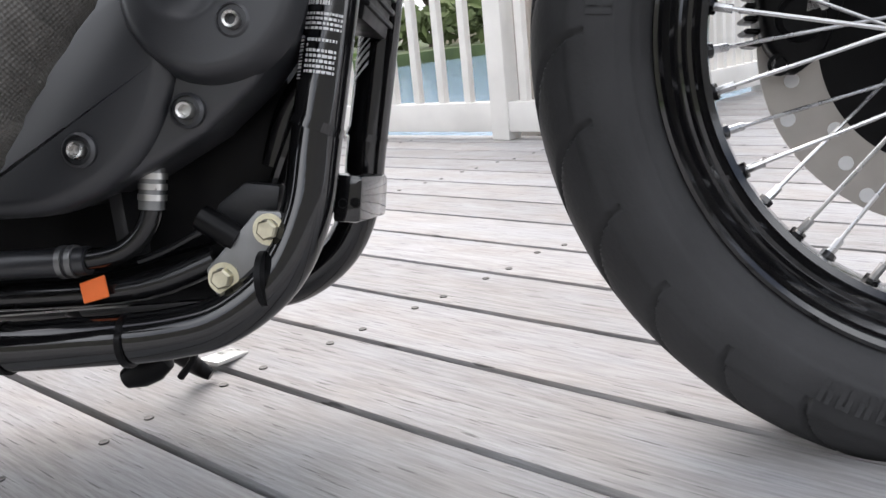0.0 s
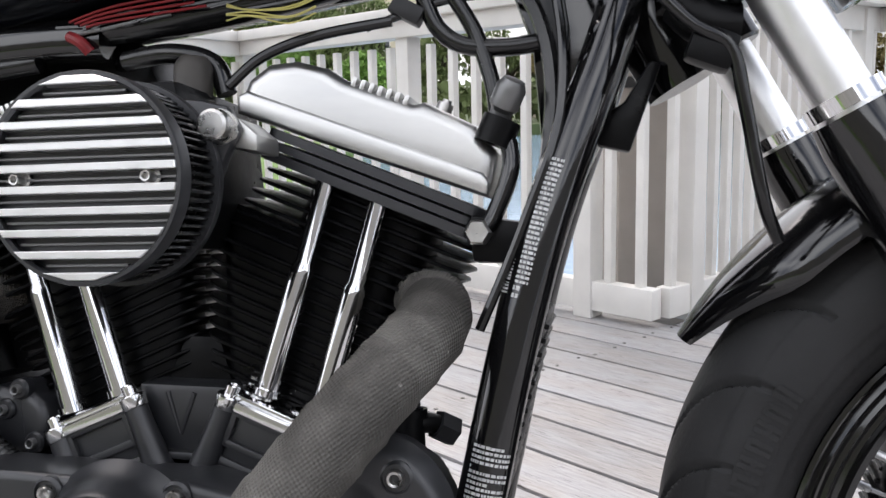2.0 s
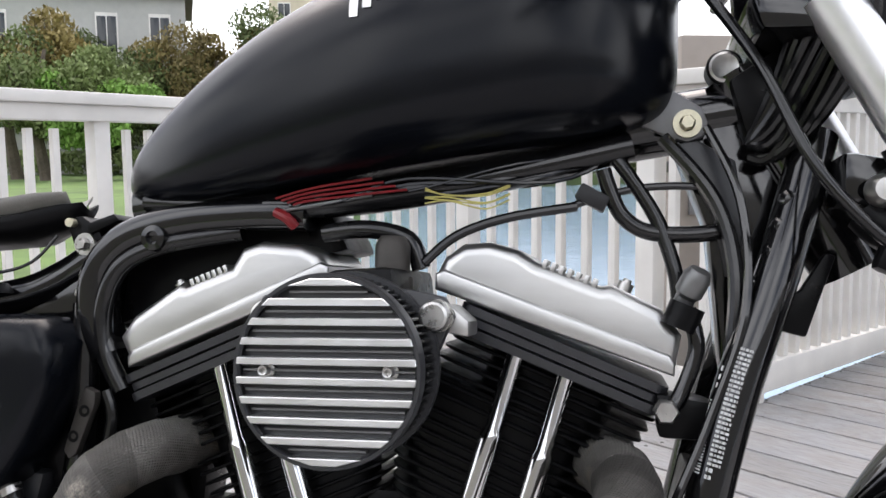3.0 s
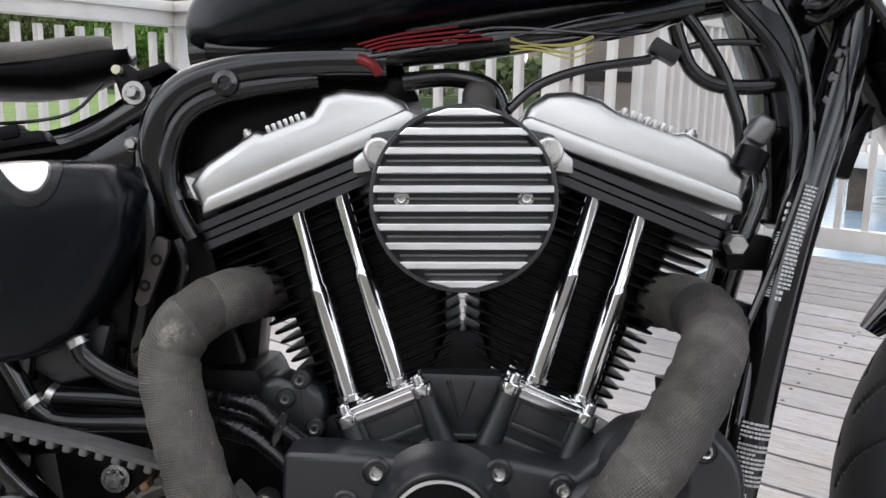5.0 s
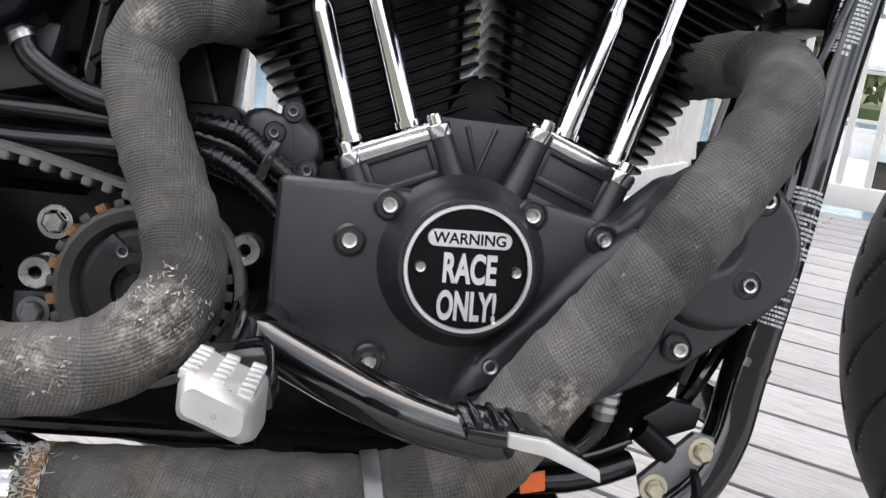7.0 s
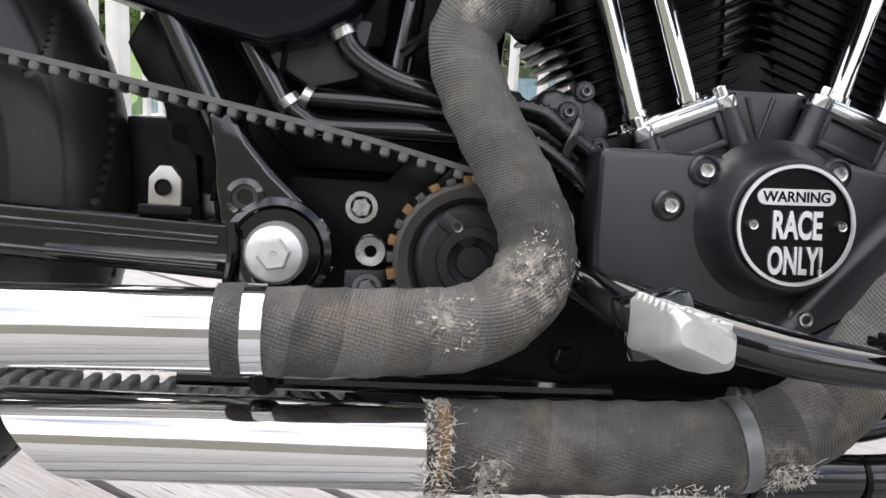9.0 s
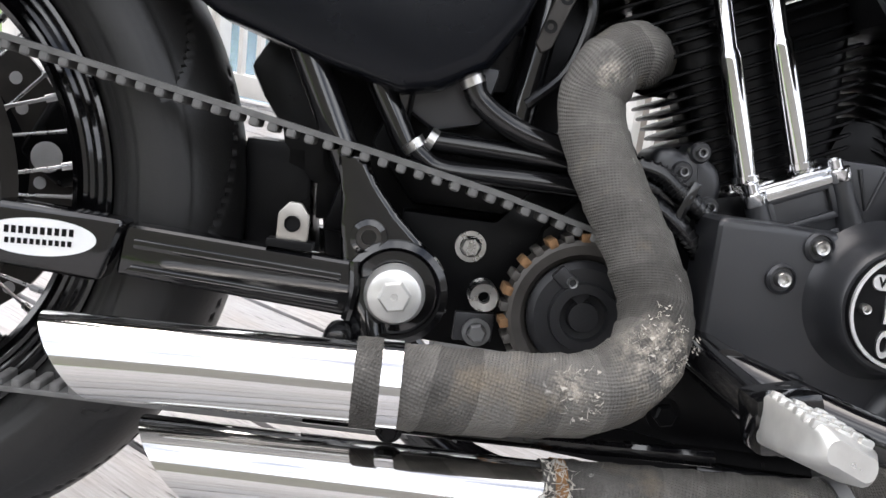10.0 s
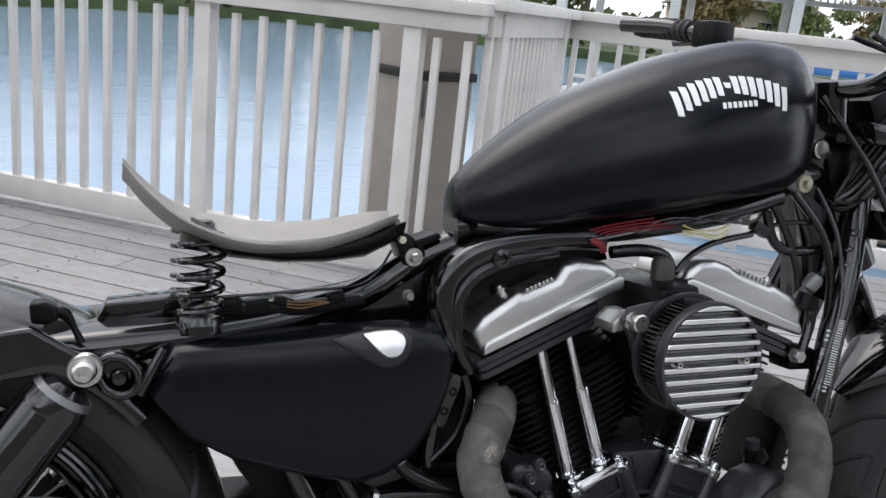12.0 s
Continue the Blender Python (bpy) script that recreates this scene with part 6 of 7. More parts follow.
WR, WF = Vector((-0.798, 0, 0.302)), Vector((0.695, -0.008, 0.298))
HEAD = Matrix.Translation((0.345, 0, 0.725))
STEER = HEAD @ Matrix.Rotation(radians(-9.0), 4, Vector((-0.5, 0, 0.866))) @ HEAD.inverted()  # the bars are turned a little


def arc_shell(c, r, a0, a1, w, t, mat, name, label, n=40, drop=0.35):
    """A rounded mudguard round a wheel."""
    secs = []
    for k in range(n + 1):
        a = a0 + (a1 - a0) * k / n
        e = Vector((math.cos(a), 0, math.sin(a)))
        taper = min(1.0, 0.25 + 6 * min(k, n - k) / n) if name == "front_fender" else 1.0
        ring = []
        for side in (0, 1):
            seq = range(13) if side == 0 else range(12, -1, -1)
            for j in seq:
                f = (j - 6) / 6
                y = w * taper * math.sin(f * math.pi / 2 * 0.98)
                rr = r - w * drop * taper * (1 - math.cos(f * math.pi / 2)) - (t if side else 0)
                ring.append(c + e * rr + Vector((0, y * (1 - 0.02 * side), 0)))
        secs.append(ring)
    return part(name, loft(secs), mat, bike, label, angle=60)


arc_shell(WR, 0.326, radians(42), radians(165), 0.085, 0.003, GLOSS, "rear_fender", "gloss black rear fender", 48, 0.5)
arc_shell(WF, 0.352, radians(152), radians(35), 0.068, 0.003, GLOSS, "front_fender", "gloss black cropped front fender", 44, 0.55).matrix_basis = STEER


def wheel(c, tyre_r, rim_r, half, name, rubber, cuts, spokes=40):
    """A spoked wheel: black rim, chrome spokes, hub, tyre."""
    m = out(c.x, c.y, c.z)
    h = half * 0.62
    rim = part(name, lathe([(rim_r - 0.022, -h * 0.35), (rim_r - 0.020, -h * 0.6), (rim_r + 0.010, -h), (rim_r + 0.012, -h - 0.004), (rim_r + 0.004, -h - 0.006), (rim_r - 0.016, -h - 0.001), (rim_r - 0.024, -h * 0.8), (rim_r - 0.027, -h * 0.3), (rim_r - 0.027, h * 0.3), (rim_r - 0.025, h * 0.7), (rim_r - 0.020, h * 0.78), (rim_r - 0.0185, h * 0.72), (rim_r - 0.014, h * 0.86), (rim_r - 0.011, h * 0.84), (rim_r - 0.007, h * 0.97), (rim_r - 0.004, h * 0.93), (rim_r + 0.001, h + 0.003), (rim_r + 0.004, h + 0.001), (rim_r + 0.009, h + 0.006), (rim_r + 0.012, h + 0.005), (rim_r + 0.013, h), (rim_r - 0.020, h * 0.6), (rim_r - 0.022, h * 0.35)], m, 120, closed=True), GLOSS, bike, "black laced wheel rim")
    # tyre: cross-section as angle round the carcass, with cut grooves
    rows, turns = 96, 1120
    sect = tyre_r - rim_r
    bm = bmesh.new()
    prof = []
    for j in range(rows + 1):
        f = -1 + 2 * j / rows
        a = f * radians(146)
        y = half * math.sin(a) if abs(f) < 0.62 else half * math.sin(a) * 1.0
        rr = tyre_r - sect * 0.56 + sect * 0.56 * math.cos(a) if math.cos(a) > 0 else tyre_r - sect * 0.56 + sect * 0.42 * math.cos(a)
        prof.append((rr, y, f))
    grid = []
    for k in range(turns):
        th = 2 * math.pi * k / turns
        line = []
        for rr, y, f in prof:
            cut = 0.0
            if abs(f) < 0.54:
                for sgn in (-1, 1):
                    q = f * sgn / 0.52
                    if 0.06 < q < 1.0:
                        ph = (th * cuts / (2 * math.pi) + (0.5 if sgn > 0 else 0) + 1.3 * (1 - (1 - q) ** 2)) % 1.0
                        wd = 0.0022 * cuts * (1 - 0.3 * q)
                        away = min(ph, 1 - ph) / wd
                        if away < 1:
                            cut = 0.0070 * (1 - away * away)
            ring_step = 0.0018 if 0.42 < abs(f) < 0.455 else (0.0013 if 0.53 < abs(f) < 0.56 or 0.70 < abs(f) < 0.73 or 0.80 < abs(f) < 0.83 else 0.0)
            r2 = rr - cut + ring_step
            line.append(bm.verts.new(c + Vector((math.cos(th) * r2, y, math.sin(th) * r2))))
        grid.append(line)
    for k in range(turns):
        for j in range(rows):
            bm.faces.new((grid[k][j], grid[(k + 1) % turns][j], grid[(k + 1) % turns][j + 1], grid[k][j + 1]))
    bmesh.ops.recalc_face_normals(bm, faces=bm.faces)
    tyre = part("tyre", bm, rubber, rim, "black rubber tyre with curved tread cuts", angle=50)
    part("hub", lathe([(0, -0.075), (0.018, -0.075), (0.022, -0.055), (0.042, -0.052), (0.042, -0.046), (0.026, -0.04), (0.022, 0), (0.026, 0.04), (0.042, 0.046), (0.042, 0.052), (0.022, 0.055), (0.018, 0.075), (0, 0.075)], m, 48), FINBLACK, rim)
    for k in range(spokes):
        th = 2 * math.pi * k / spokes
        sy = -1 if k % 2 else 1
        lean = 0.42 if (k // 2) % 2 else -0.42
        a = c + Vector((math.cos(th + lean) * 0.040, sy * 0.049, math.sin(th + lean) * 0.040))
        b = c + Vector((math.cos(th) * (rim_r - 0.026), sy * 0.008, math.sin(th) * (rim_r - 0.026)))
        sp = part("spoke", tube([a, b], 0.0016, 8, 1), SPOKE, rim)
        part("nipple", tube([b.lerp(a, 0.10), b.lerp(a, 0.02)], 0.0032, 8, 1), SPOKE, sp)
        part("seat_boss", tube([b.lerp(a, 0.025), b.lerp(a, -0.03)], 0.0060, 8, 1), GLOSS, sp)
    return rim, tyre


fw, ft = wheel(WF, 0.324, 0.222, 0.058, "front_wheel", RUBBER, 28)
fw.matrix_basis = STEER
rw, _ = wheel(WR, 0.315, 0.208, 0.070, "rear_wheel", WORNRUBBER, 13)
# belt pulley on the rear hub
pulley = part("belt_pulley", lathe([(0.144, -0.016), (0.163, -0.016), (0.165, -0.014), (0.165, 0.014), (0.163, 0.016), (0.144, 0.016)], out(WR.x, -0.1, WR.z), 72, closed=True), SPROCKET, rw, "dark toothed belt pulley")
part("pulley_web", lathe([(0.030, 0.004), (0.060, 0.004), (0.145, 0.010), (0.145, 0.002), (0.060, -0.004), (0.030, -0.004)], out(WR.x, -0.1, WR.z), 48, closed=True), DARKGREY, pulley)
part("axle_nut", lathe([(0, 0.028), (0.012, 0.028), (0.016, 0.022), (0.016, 0.0)], out(WR.x, -0.1, WR.z), 6), STEEL, pulley)


def sidewall_letter(th, k):
    """One raised bar pair, as plain as a worn letter."""
    bm = bmesh.new()
    strokes = [(th - 0.011, 0.262, 0.280, 0.0018), (th + 0.010, 0.262, 0.280, 0.0018), (th, 0.2765 if k % 2 else 0.268, 0.280 if k % 2 else 0.2715, 0.0030)]
    for a, r0, r1, width in strokes:
        e, tdir = Vector((math.cos(a), 0, math.sin(a))), Vector((-math.sin(a), 0, math.cos(a)))
        bm.faces.new([bm.verts.new(WF + e * r + tdir * s_ * width + Vector((0, -0.0592 if r == r0 else -0.0588, 0))) for r, s_ in ((r0, -1), (r0, 1), (r1, 1), (r1, -1))])
    part("sidewall_bar", bm, RUBBER, ft)


for base in (radians(-118), radians(150), radians(40)):
    for k in range(9):
        sidewall_letter(base + k * 0.050, k)


def brake_disc(c, y, r, parent, metal=None, label="grey drilled steel brake disc"):
    """A drilled brake disc on its carrier."""
    m = Matrix.Translation((c.x, y, c.z)) @ pose(0, 0, 0, 90, 0, 0)
    bm = bmesh.new()
    inner = r * 0.70
    lathe([(inner, -0.0025), (r, -0.0025), (r, 0.0025), (inner, 0.0025)], m, 96, bm, closed=True)
    disc = part("brake_disc", bm, metal or BRAKEDISC, parent, label)
    hole = mesh_of("drill_hole", lathe([(0, 0.0006), (0.0058, 0.0006), (0.0060, 0.0)], pose(0, 0, 0), 14), DECAL)
    for k in range(30):
        a = 2 * math.pi * k / 30
        rr = inner + (r - inner) * (0.22, 0.5, 0.78)[k % 3]
        o = new("drill_hole", hole)
        o.parent = disc
        o.matrix_basis = Matrix.Translation((c.x + rr * math.cos(a), y - 0.0026, c.z + rr * math.sin(a))) @ pose(0, 0, 0, 90, 0, 0)
    part("disc_carrier", lathe([(inner + 0.006, -0.002), (inner + 0.006, 0.002), (0.03, 0.004), (0.03, -0.002)], m, 48, closed=True), FINBLACK, disc)
    return disc


brake_disc(WF, 0.075, 0.152, fw)
brake_disc(WR, 0.082, 0.146, rw, SPROCKET, "dark drilled rear brake disc")
rear_cal = part("rear_brake_caliper", prism([(-0.70, 0.33), (-0.665, 0.40), (-0.63, 0.405), (-0.612, 0.37), (-0.63, 0.315), (-0.66, 0.30)], 0.055, 0.118, 0.010, 3), FINBLACK, bike, "black rear brake caliper")
part("caliper_cap", lathe([(0, 0.004), (0.010, 0.003), (0.014, 0.0), (0.014, -0.006)], out(-0.672, 0.054, 0.328), 24), DECAL, rear_cal, "cream round caliper cap")
cal = part("brake_caliper", prism([(0.545, 0.300), (0.538, 0.345), (0.550, 0.385), (0.575, 0.395), (0.610, 0.372), (0.606, 0.330), (0.59, 0.290), (0.565, 0.272)], 0.045, 0.115, 0.010, 3), FINBLACK, bike, "black brake caliper")
cal.matrix_basis = STEER
hex_bolt(0.556, 0.046, 0.284, 0.006, FINBLACK, cal)
for k in range(6):
    part("caliper_fin", box(0.012, 0.055, 0.0042, pose(0.539 + 0.0006 * k * k - 0.002 * k, 0.082, 0.302 + k * 0.0098, 0, 8, 0), 0.0015, 1), FINBLACK, cal)
for z in (0.318, 0.362):
    part("piston_housing", lathe([(0.0, 0.0), (0.014, 0.0), (0.018, -0.003), (0.0195, -0.008), (0.0195, -0.02)], out(0.572, 0.0400, z), 28), FINBLACK, cal)
part("caliper_insert", prism([(0.572, 0.318), (0.575, 0.345), (0.592, 0.345), (0.592, 0.322)], 0.040, 0.05, 0.003), STEEL, cal)

# -- forks, clamps, bars --
fork_dir = Vector((0.5, 0, -0.866))
for sgn in (-1, 1):
    top = Vector((0.345, sgn * 0.098, 0.845))
    fork = part("fork_tube", tube([top, top + fork_dir * 0.30], 0.0198, 24, 1), POLISHED, bike, "polished fork tube")
    part("fork_slider", tube([top + fork_dir * 0.265, top + fork_dir * 0.285, top + fork_dir * 0.60, top + fork_dir * 0.63], [0.0265, 0.0285, 0.0270, 0.024], 24, 1), GLOSS, fork, "gloss black fork slider")
    part("dust_ring", tube([top + fork_dir * 0.252, top + fork_dir * 0.262], 0.026, 24, 1), CHROME, fork)
    part("clamp_collar", tube([top + fork_dir * 0.128, top + fork_dir * 0.131, top + fork_dir * 0.169, top + fork_dir * 0.172], [0.0270, 0.0295, 0.0300, 0.0275], 32, 1), GLOSS, fork)
    part("collar_ring", tube([top + fork_dir * 0.117, top + fork_dir * 0.129], 0.0255, 28, 1), FINBLACK, fork)
    part("axle_lug", tube([Vector((0.662, sgn * 0.098, 0.31)), Vector((0.715, sgn * 0.09, 0.31))], 0.022, 16, 1), GLOSS, fork)
part("triple_clamp", prism([(0.36, 0.735), (0.405, 0.728), (0.418, 0.705), (0.40, 0.69), (0.36, 0.695)], -0.085, 0.085, 0.008), GLOSS, bike)
part("triple_clamp", prism([(0.29, 0.85), (0.36, 0.845), (0.375, 0.82), (0.30, 0.82)], -0.10, 0.10, 0.008), GLOSS, bike)
part("clamp_bolt", lathe([(0, 0.016), (0.008, 0.0155), (0.0108, 0.011), (0.012, 0.004), (0.012, 0)], out(0.381, -0.10, 0.703), 28), STEEL, bike, "domed steel clamp bolt")
part("clamp_knuckle", tube([(0.375, -0.085, 0.69), (0.39, -0.09, 0.675), (0.41, -0.09, 0.672)], 0.016, 14, 4), FINBLACK, bike)
part("brake_hose", tube([(0.255, -0.045, 0.88), (0.300, -0.085, 0.80), (0.335, -0.11, 0.72), (0.375, -0.115, 0.672), (0.402, -0.112, 0.655), (0.412, -0.11, 0.62), (0.425, -0.105, 0.56), (0.437, -0.09, 0.535)], 0.0045, 12, 6), HOSE, bike, "black brake hose")
part("brake_tee", box(0.03, 0.02, 0.025, pose(0.392, -0.105, 0.655, 0, 20, 0), 0.005), FINBLACK, bike)
part("headlamp_bracket", box(0.02, 0.06, 0.14, pose(0.46, -0.05, 0.76, 0, -30, 0), 0.004), GLOSS, bike)
part("headlamp", lathe([(0, -0.09), (0.04, -0.08), (0.075, -0.045), (0.088, 0.0), (0.09, 0.03), (0.084, 0.036), (0, 0.04)], pose(0.50, 0, 0.80, 0, 80, 0), 48), GLOSS, bike, "round black headlamp shell")
bar = part("handlebar", tube([(0.20, -0.40, 0.985), (0.23, -0.30, 0.978), (0.29, -0.16, 0.93), (0.31, -0.06, 0.90), (0.31, 0.06, 0.90), (0.29, 0.16, 0.93), (0.23, 0.30, 0.978), (0.16, 0.40, 0.985)], 0.0125, 14, 6), GLOSS, bike, "black handlebar")
bar.matrix_basis = STEER
part("bar_riser", tube([(0.315, 0, 0.85), (0.31, 0, 0.905)], 0.024, 18, 1), GLOSS, bike)
for sgn in (-1, 1):
    a, b = Vector((0.235, sgn * 0.29, 0.977)), Vector((0.195, sgn * 0.41, 0.985))
    grip = part("hand_grip", tube([a, b], 0.0165, 18, 1), RUBBER, bar, "ribbed black rubber grip")
    for k in range(9):
        p = a.lerp(b, 0.08 + 0.1 * k)
        part("grip_rib", tube([p, p.lerp(b, 0.06)], 0.0185, 18, 1), RUBBER, grip)
    part("lever", tube([(0.27, sgn * 0.23, 0.972), (0.285, sgn * 0.30, 0.968), (0.262, sgn * 0.40, 0.962)], [0.008, 0.007, 0.006], 10, 5), GLOSS, bar)
    part("switch_pod", box(0.05, 0.05, 0.045, pose(0.25, sgn * 0.245, 0.97, 0, 0, sgn * 18), 0.01), FINBLACK, bar)
for k in range(5):
    part("control_cable", tube([(0.26, -0.20 + 0.03 * k, 0.955), (0.33 + 0.01 * k, -0.11, 0.90), (0.325, -0.06, 0.82 - 0.015 * k), (0.30, -0.04, 0.745)], 0.0042, 8, 6), HOSE, bike)
part("instrument_housing", box(0.06, 0.11, 0.10, pose(0.395, 0.02, 0.855, 0, -28, 0), 0.018), FINBLACK, bike)
for k in range(4):
    y0 = -0.13 + 0.012 * k
    part("control_cable", tube([(0.25 + 0.01 * k, -0.24 + 0.02 * k, 0.960), (0.345 + 0.008 * k, -0.15 + 0.01 * k, 0.915 - 0.01 * k), (0.375 - 0.006 * k, y0 * 0.8, 0.83), (0.350 - 0.010 * k, y0 * 0.5, 0.765 - 0.008 * k), (0.318 - 0.006 * k, -0.04, 0.735)], 0.0046, 8, 6), HOSE, bike)
for k in range(5):
    f = k / 4
    part("frame_casting", lathe([(0, 0.008), (0.006, 0.0075), (0.0095, 0.004), (0.0105, -0.006)], out(0.330 - 0.026 * f, -0.052 - 0.014 * f, 0.70 - 0.085 * f) @ pose(0, 0, 0, 0, 0, 30 * k), 10), GLOSS, bike)
part("neck_plate", soft_plate([(0.245, 0.748), (0.262, 0.752), (0.292, 0.735), (0.300, 0.690), (0.296, 0.640), (0.286, 0.642), (0.276, 0.690), (0.258, 0.722)], -0.022, -0.030, 0.003, 2), SATIN, bike)
part("wire_cover", prism([(0.285, 0.80), (0.33, 0.83), (0.345, 0.79), (0.33, 0.745), (0.30, 0.75)], -0.035, 0.035, 0.006), FINBLACK, bike)


# ---- the surroundings ----
BU, BV = Vector((0.8021, -0.5972, 0)), Vector((0.5972, 0.8021, 0))  # along and across the deck boards


def on_deck(u, v, z=0.0):
    return BU * u + BV * v + Vector((0, 0, z))


def turn_to(d):
    return math.degrees(math.atan2(d.y, d.x))


# -- fence --
def fence(name, a, b, posts, label, pitch=0.107, top=0.985, beam=0.085):
    """A white rail with square balusters from a to b; posts: places along it."""
    a, b = Vector((*a, 0)), Vector((*b, 0))
    d = b - a
    length = d.length
    thing = new(name)
    thing.matrix_world = Matrix.Translation(a) @ pose(0, 0, 0, 0, 0, turn_to(d))
    tagged(thing, label, "fence", group="white railings round the deck")
    part("top_rail", box(length + 0.03, 0.15, 0.042, pose(length / 2, 0, top - 0.021), 0.008), WHITEPAINT, thing)
    part("under_rail", box(length, 0.042 if beam > 0.07 else 0.10, beam, pose(length / 2, 0, top - 0.042 - beam / 2), 0.004), WHITEPAINT, thing)
    part("bottom_rail", box(length, 0.05, 0.088, pose(length / 2, 0, 0.068), 0.006), WHITEPAINT, thing)
    first = None
    count = int(length / pitch)
    for i in range(count):
        x = (i + 0.5) * length / count
        if any(abs(x - p) < 0.075 for p in posts):
            continue
        if first is None:
            first = part("baluster", box(0.026, 0.026, top - 0.235, None, 0.004), WHITEPAINT, thing)
            first.matrix_basis = pose(x, 0, 0.110 + (top - 0.235) / 2)
        else:
            again(first, pose(x, 0, 0.110 + (top - 0.235) / 2), thing, "baluster")
    for p in posts:
        part("post", box(0.064, 0.064, top - 0.05, pose(p, 0, (top - 0.05) / 2), 0.006), WHITEPAINT, thing)
    return thing


def xy(u, v):
    p = on_deck(u, v)
    return p.x, p.y


K, CORNER, TURN, FAR = xy(-2.89, 1.85), xy(-0.772, 1.86), xy(-0.775, 1.895), xy(-0.735, 3.22)
fence("deck_railing", K, CORNER, [0.02, 1.10, 1.88], "white painted wooden railing beside the lake", 0.1015, 0.964, 0.056)
fence("deck_railing", TURN, FAR, [0.13, 1.20], "white railing with close balusters at the deck corner", 0.0675)
fence("deck_railing", FAR, xy(3.4, 3.22), [0.9, 2.1, 3.3], "long white railing along the far deck edge", 0.1015)
fence("deck_railing", K, (K[0] - 1.315, K[1] - 2.915), [0.30, 1.01, 1.70, 2.40, 3.06], "white painted railing beside the lawn", 0.094, 0.964, 0.056)

pile = new("wooden_piling")
pile.matrix_world = Matrix.Translation((0.473, 2.475, 0)) @ pose(0, 0, 0, 0, 0, 20)
tagged(pile, "square taupe painted timber piling behind the railing corner", "piling")
part("shaft", box(0.27, 0.27, 2.9, pose(0, 0, -0.35), 0.01), BROWNPAINT, pile)
part("band", box(0.29, 0.29, 0.035, pose(0, 0, 0.69), 0.004), DARKGREY, pile)
part("latch_plate", box(0.05, 0.01, 0.12, pose(-0.08, -0.145, 0.60), 0.003), GREYMETAL, pile)

# -- far ground, lake, lawn --
def sheet(name, pts, z, mat, label, kind="structure"):
    bm = bmesh.new()
    bm.faces.new([bm.verts.new((x, y, z)) for x, y in pts])
    bmesh.ops.recalc_face_normals(bm, faces=bm.faces)
    ob = part(name, bm, mat, None, label, kind)
    return ob


sheet("ground", [(-900, -900), (900, -900), (900, 900), (-900, 900)], -1.6, SOIL, "brown lake bed and far ground")
sheet("water", [(-70, -40), (90, -40), (90, 62), (-70, 62)], -1.0, WATER, "rippled lake water reflecting the sky")


def bank(name, pts, z, mat, label):
    bm = bmesh.new()
    a = [bm.verts.new((x, y, z)) for x, y in pts]
    b = [bm.verts.new((x, y, -1.55)) for x, y in pts]
    bm.faces.new(a)
    for i in range(len(a)):
        bm.faces.new((a[i], a[(i + 1) % len(a)], b[(i + 1) % len(a)], b[i]))
    bmesh.ops.recalc_face_normals(bm, faces=bm.faces)
    return part(name, bm, mat, None, label, "structure")


bank("lawn", [(-60, -30), (-3.2, -30), (-3.0, 3.4), (-1.9, 3.9), (-3.0, 9), (-6.5, 22), (-9, 34), (-8, 50), (-70, 80)], -0.28, GRASS, "mown green lawn beside the lake")
bank("far_bank", [(-60, 60), (-9, 34), (-2, 46), (8, 52), (20, 46), (28, 34), (60, 26), (120, 20), (120, 140), (-60, 140)], -0.45, BANKGRASS, "grassy far bank of the lake")


def leaf_cloud(bm, centre, radius, count, rnd, size, flat=0.8):
    for _ in range(count):
        d = Vector((rnd.gauss(0, 1), rnd.gauss(0, 1), rnd.gauss(0, 1))).normalized()
        c = centre + Vector((d.x, d.y, d.z * flat)) * radius * rnd.uniform(0.55, 1.05)
        m = Matrix.Translation(c) @ pose(0, 0, 0, rnd.uniform(0, 360), rnd.uniform(0, 360), rnd.uniform(0, 360))
        s = size * rnd.uniform(0.6, 1.3)
        vs = [bm.verts.new(m @ Vector(p)) for p in ((-s, 0, 0), (0, -s * 0.5, 0.1 * s), (s, 0, 0), (0, s * 0.5, 0.1 * s))]
        bm.faces.new(vs)


def tree(x, y, z, height, radius, seed, leaf, label, dense=420, size=0.16):
    rnd = random.Random(seed)
    t = new("tree")
    t.matrix_world = Matrix.Translation((x, y, z))
    tagged(t, label, "tree")
    bm = tube([(0, 0, -0.1), (0.05 * height * rnd.uniform(-1, 1), 0, height * 0.35), (0, 0.04 * height, height * 0.7)], [height * 0.035, height * 0.025, height * 0.01], 8, 3)
    limbs = []
    for k in range(7):
        a = rnd.uniform(0, 6.28)
        h = height * rnd.uniform(0.3, 0.6)
        end = Vector((math.cos(a) * radius * 0.7, math.sin(a) * radius * 0.7, h + height * rnd.uniform(0.1, 0.3)))
        tube([(0, 0, h * 0.8), end * 0.5 + Vector((0, 0, h * 0.45)), end], [height * 0.012, height * 0.008, height * 0.003], 6, 2, True, bm)
        limbs.append(end)
    part("trunk", bm, BARK, t)
    bm = bmesh.new()
    for k in range(14):
        c = rnd.choice(limbs) * rnd.uniform(0.5, 1.05) + Vector((rnd.uniform(-1, 1), rnd.uniform(-1, 1), rnd.uniform(-0.3, 0.7))) * radius * 0.35
        leaf_cloud(bm, c, radius * rnd.uniform(0.3, 0.5), dense, rnd, size)
    part("crown", bm, leaf, t, angle=180)
    return t


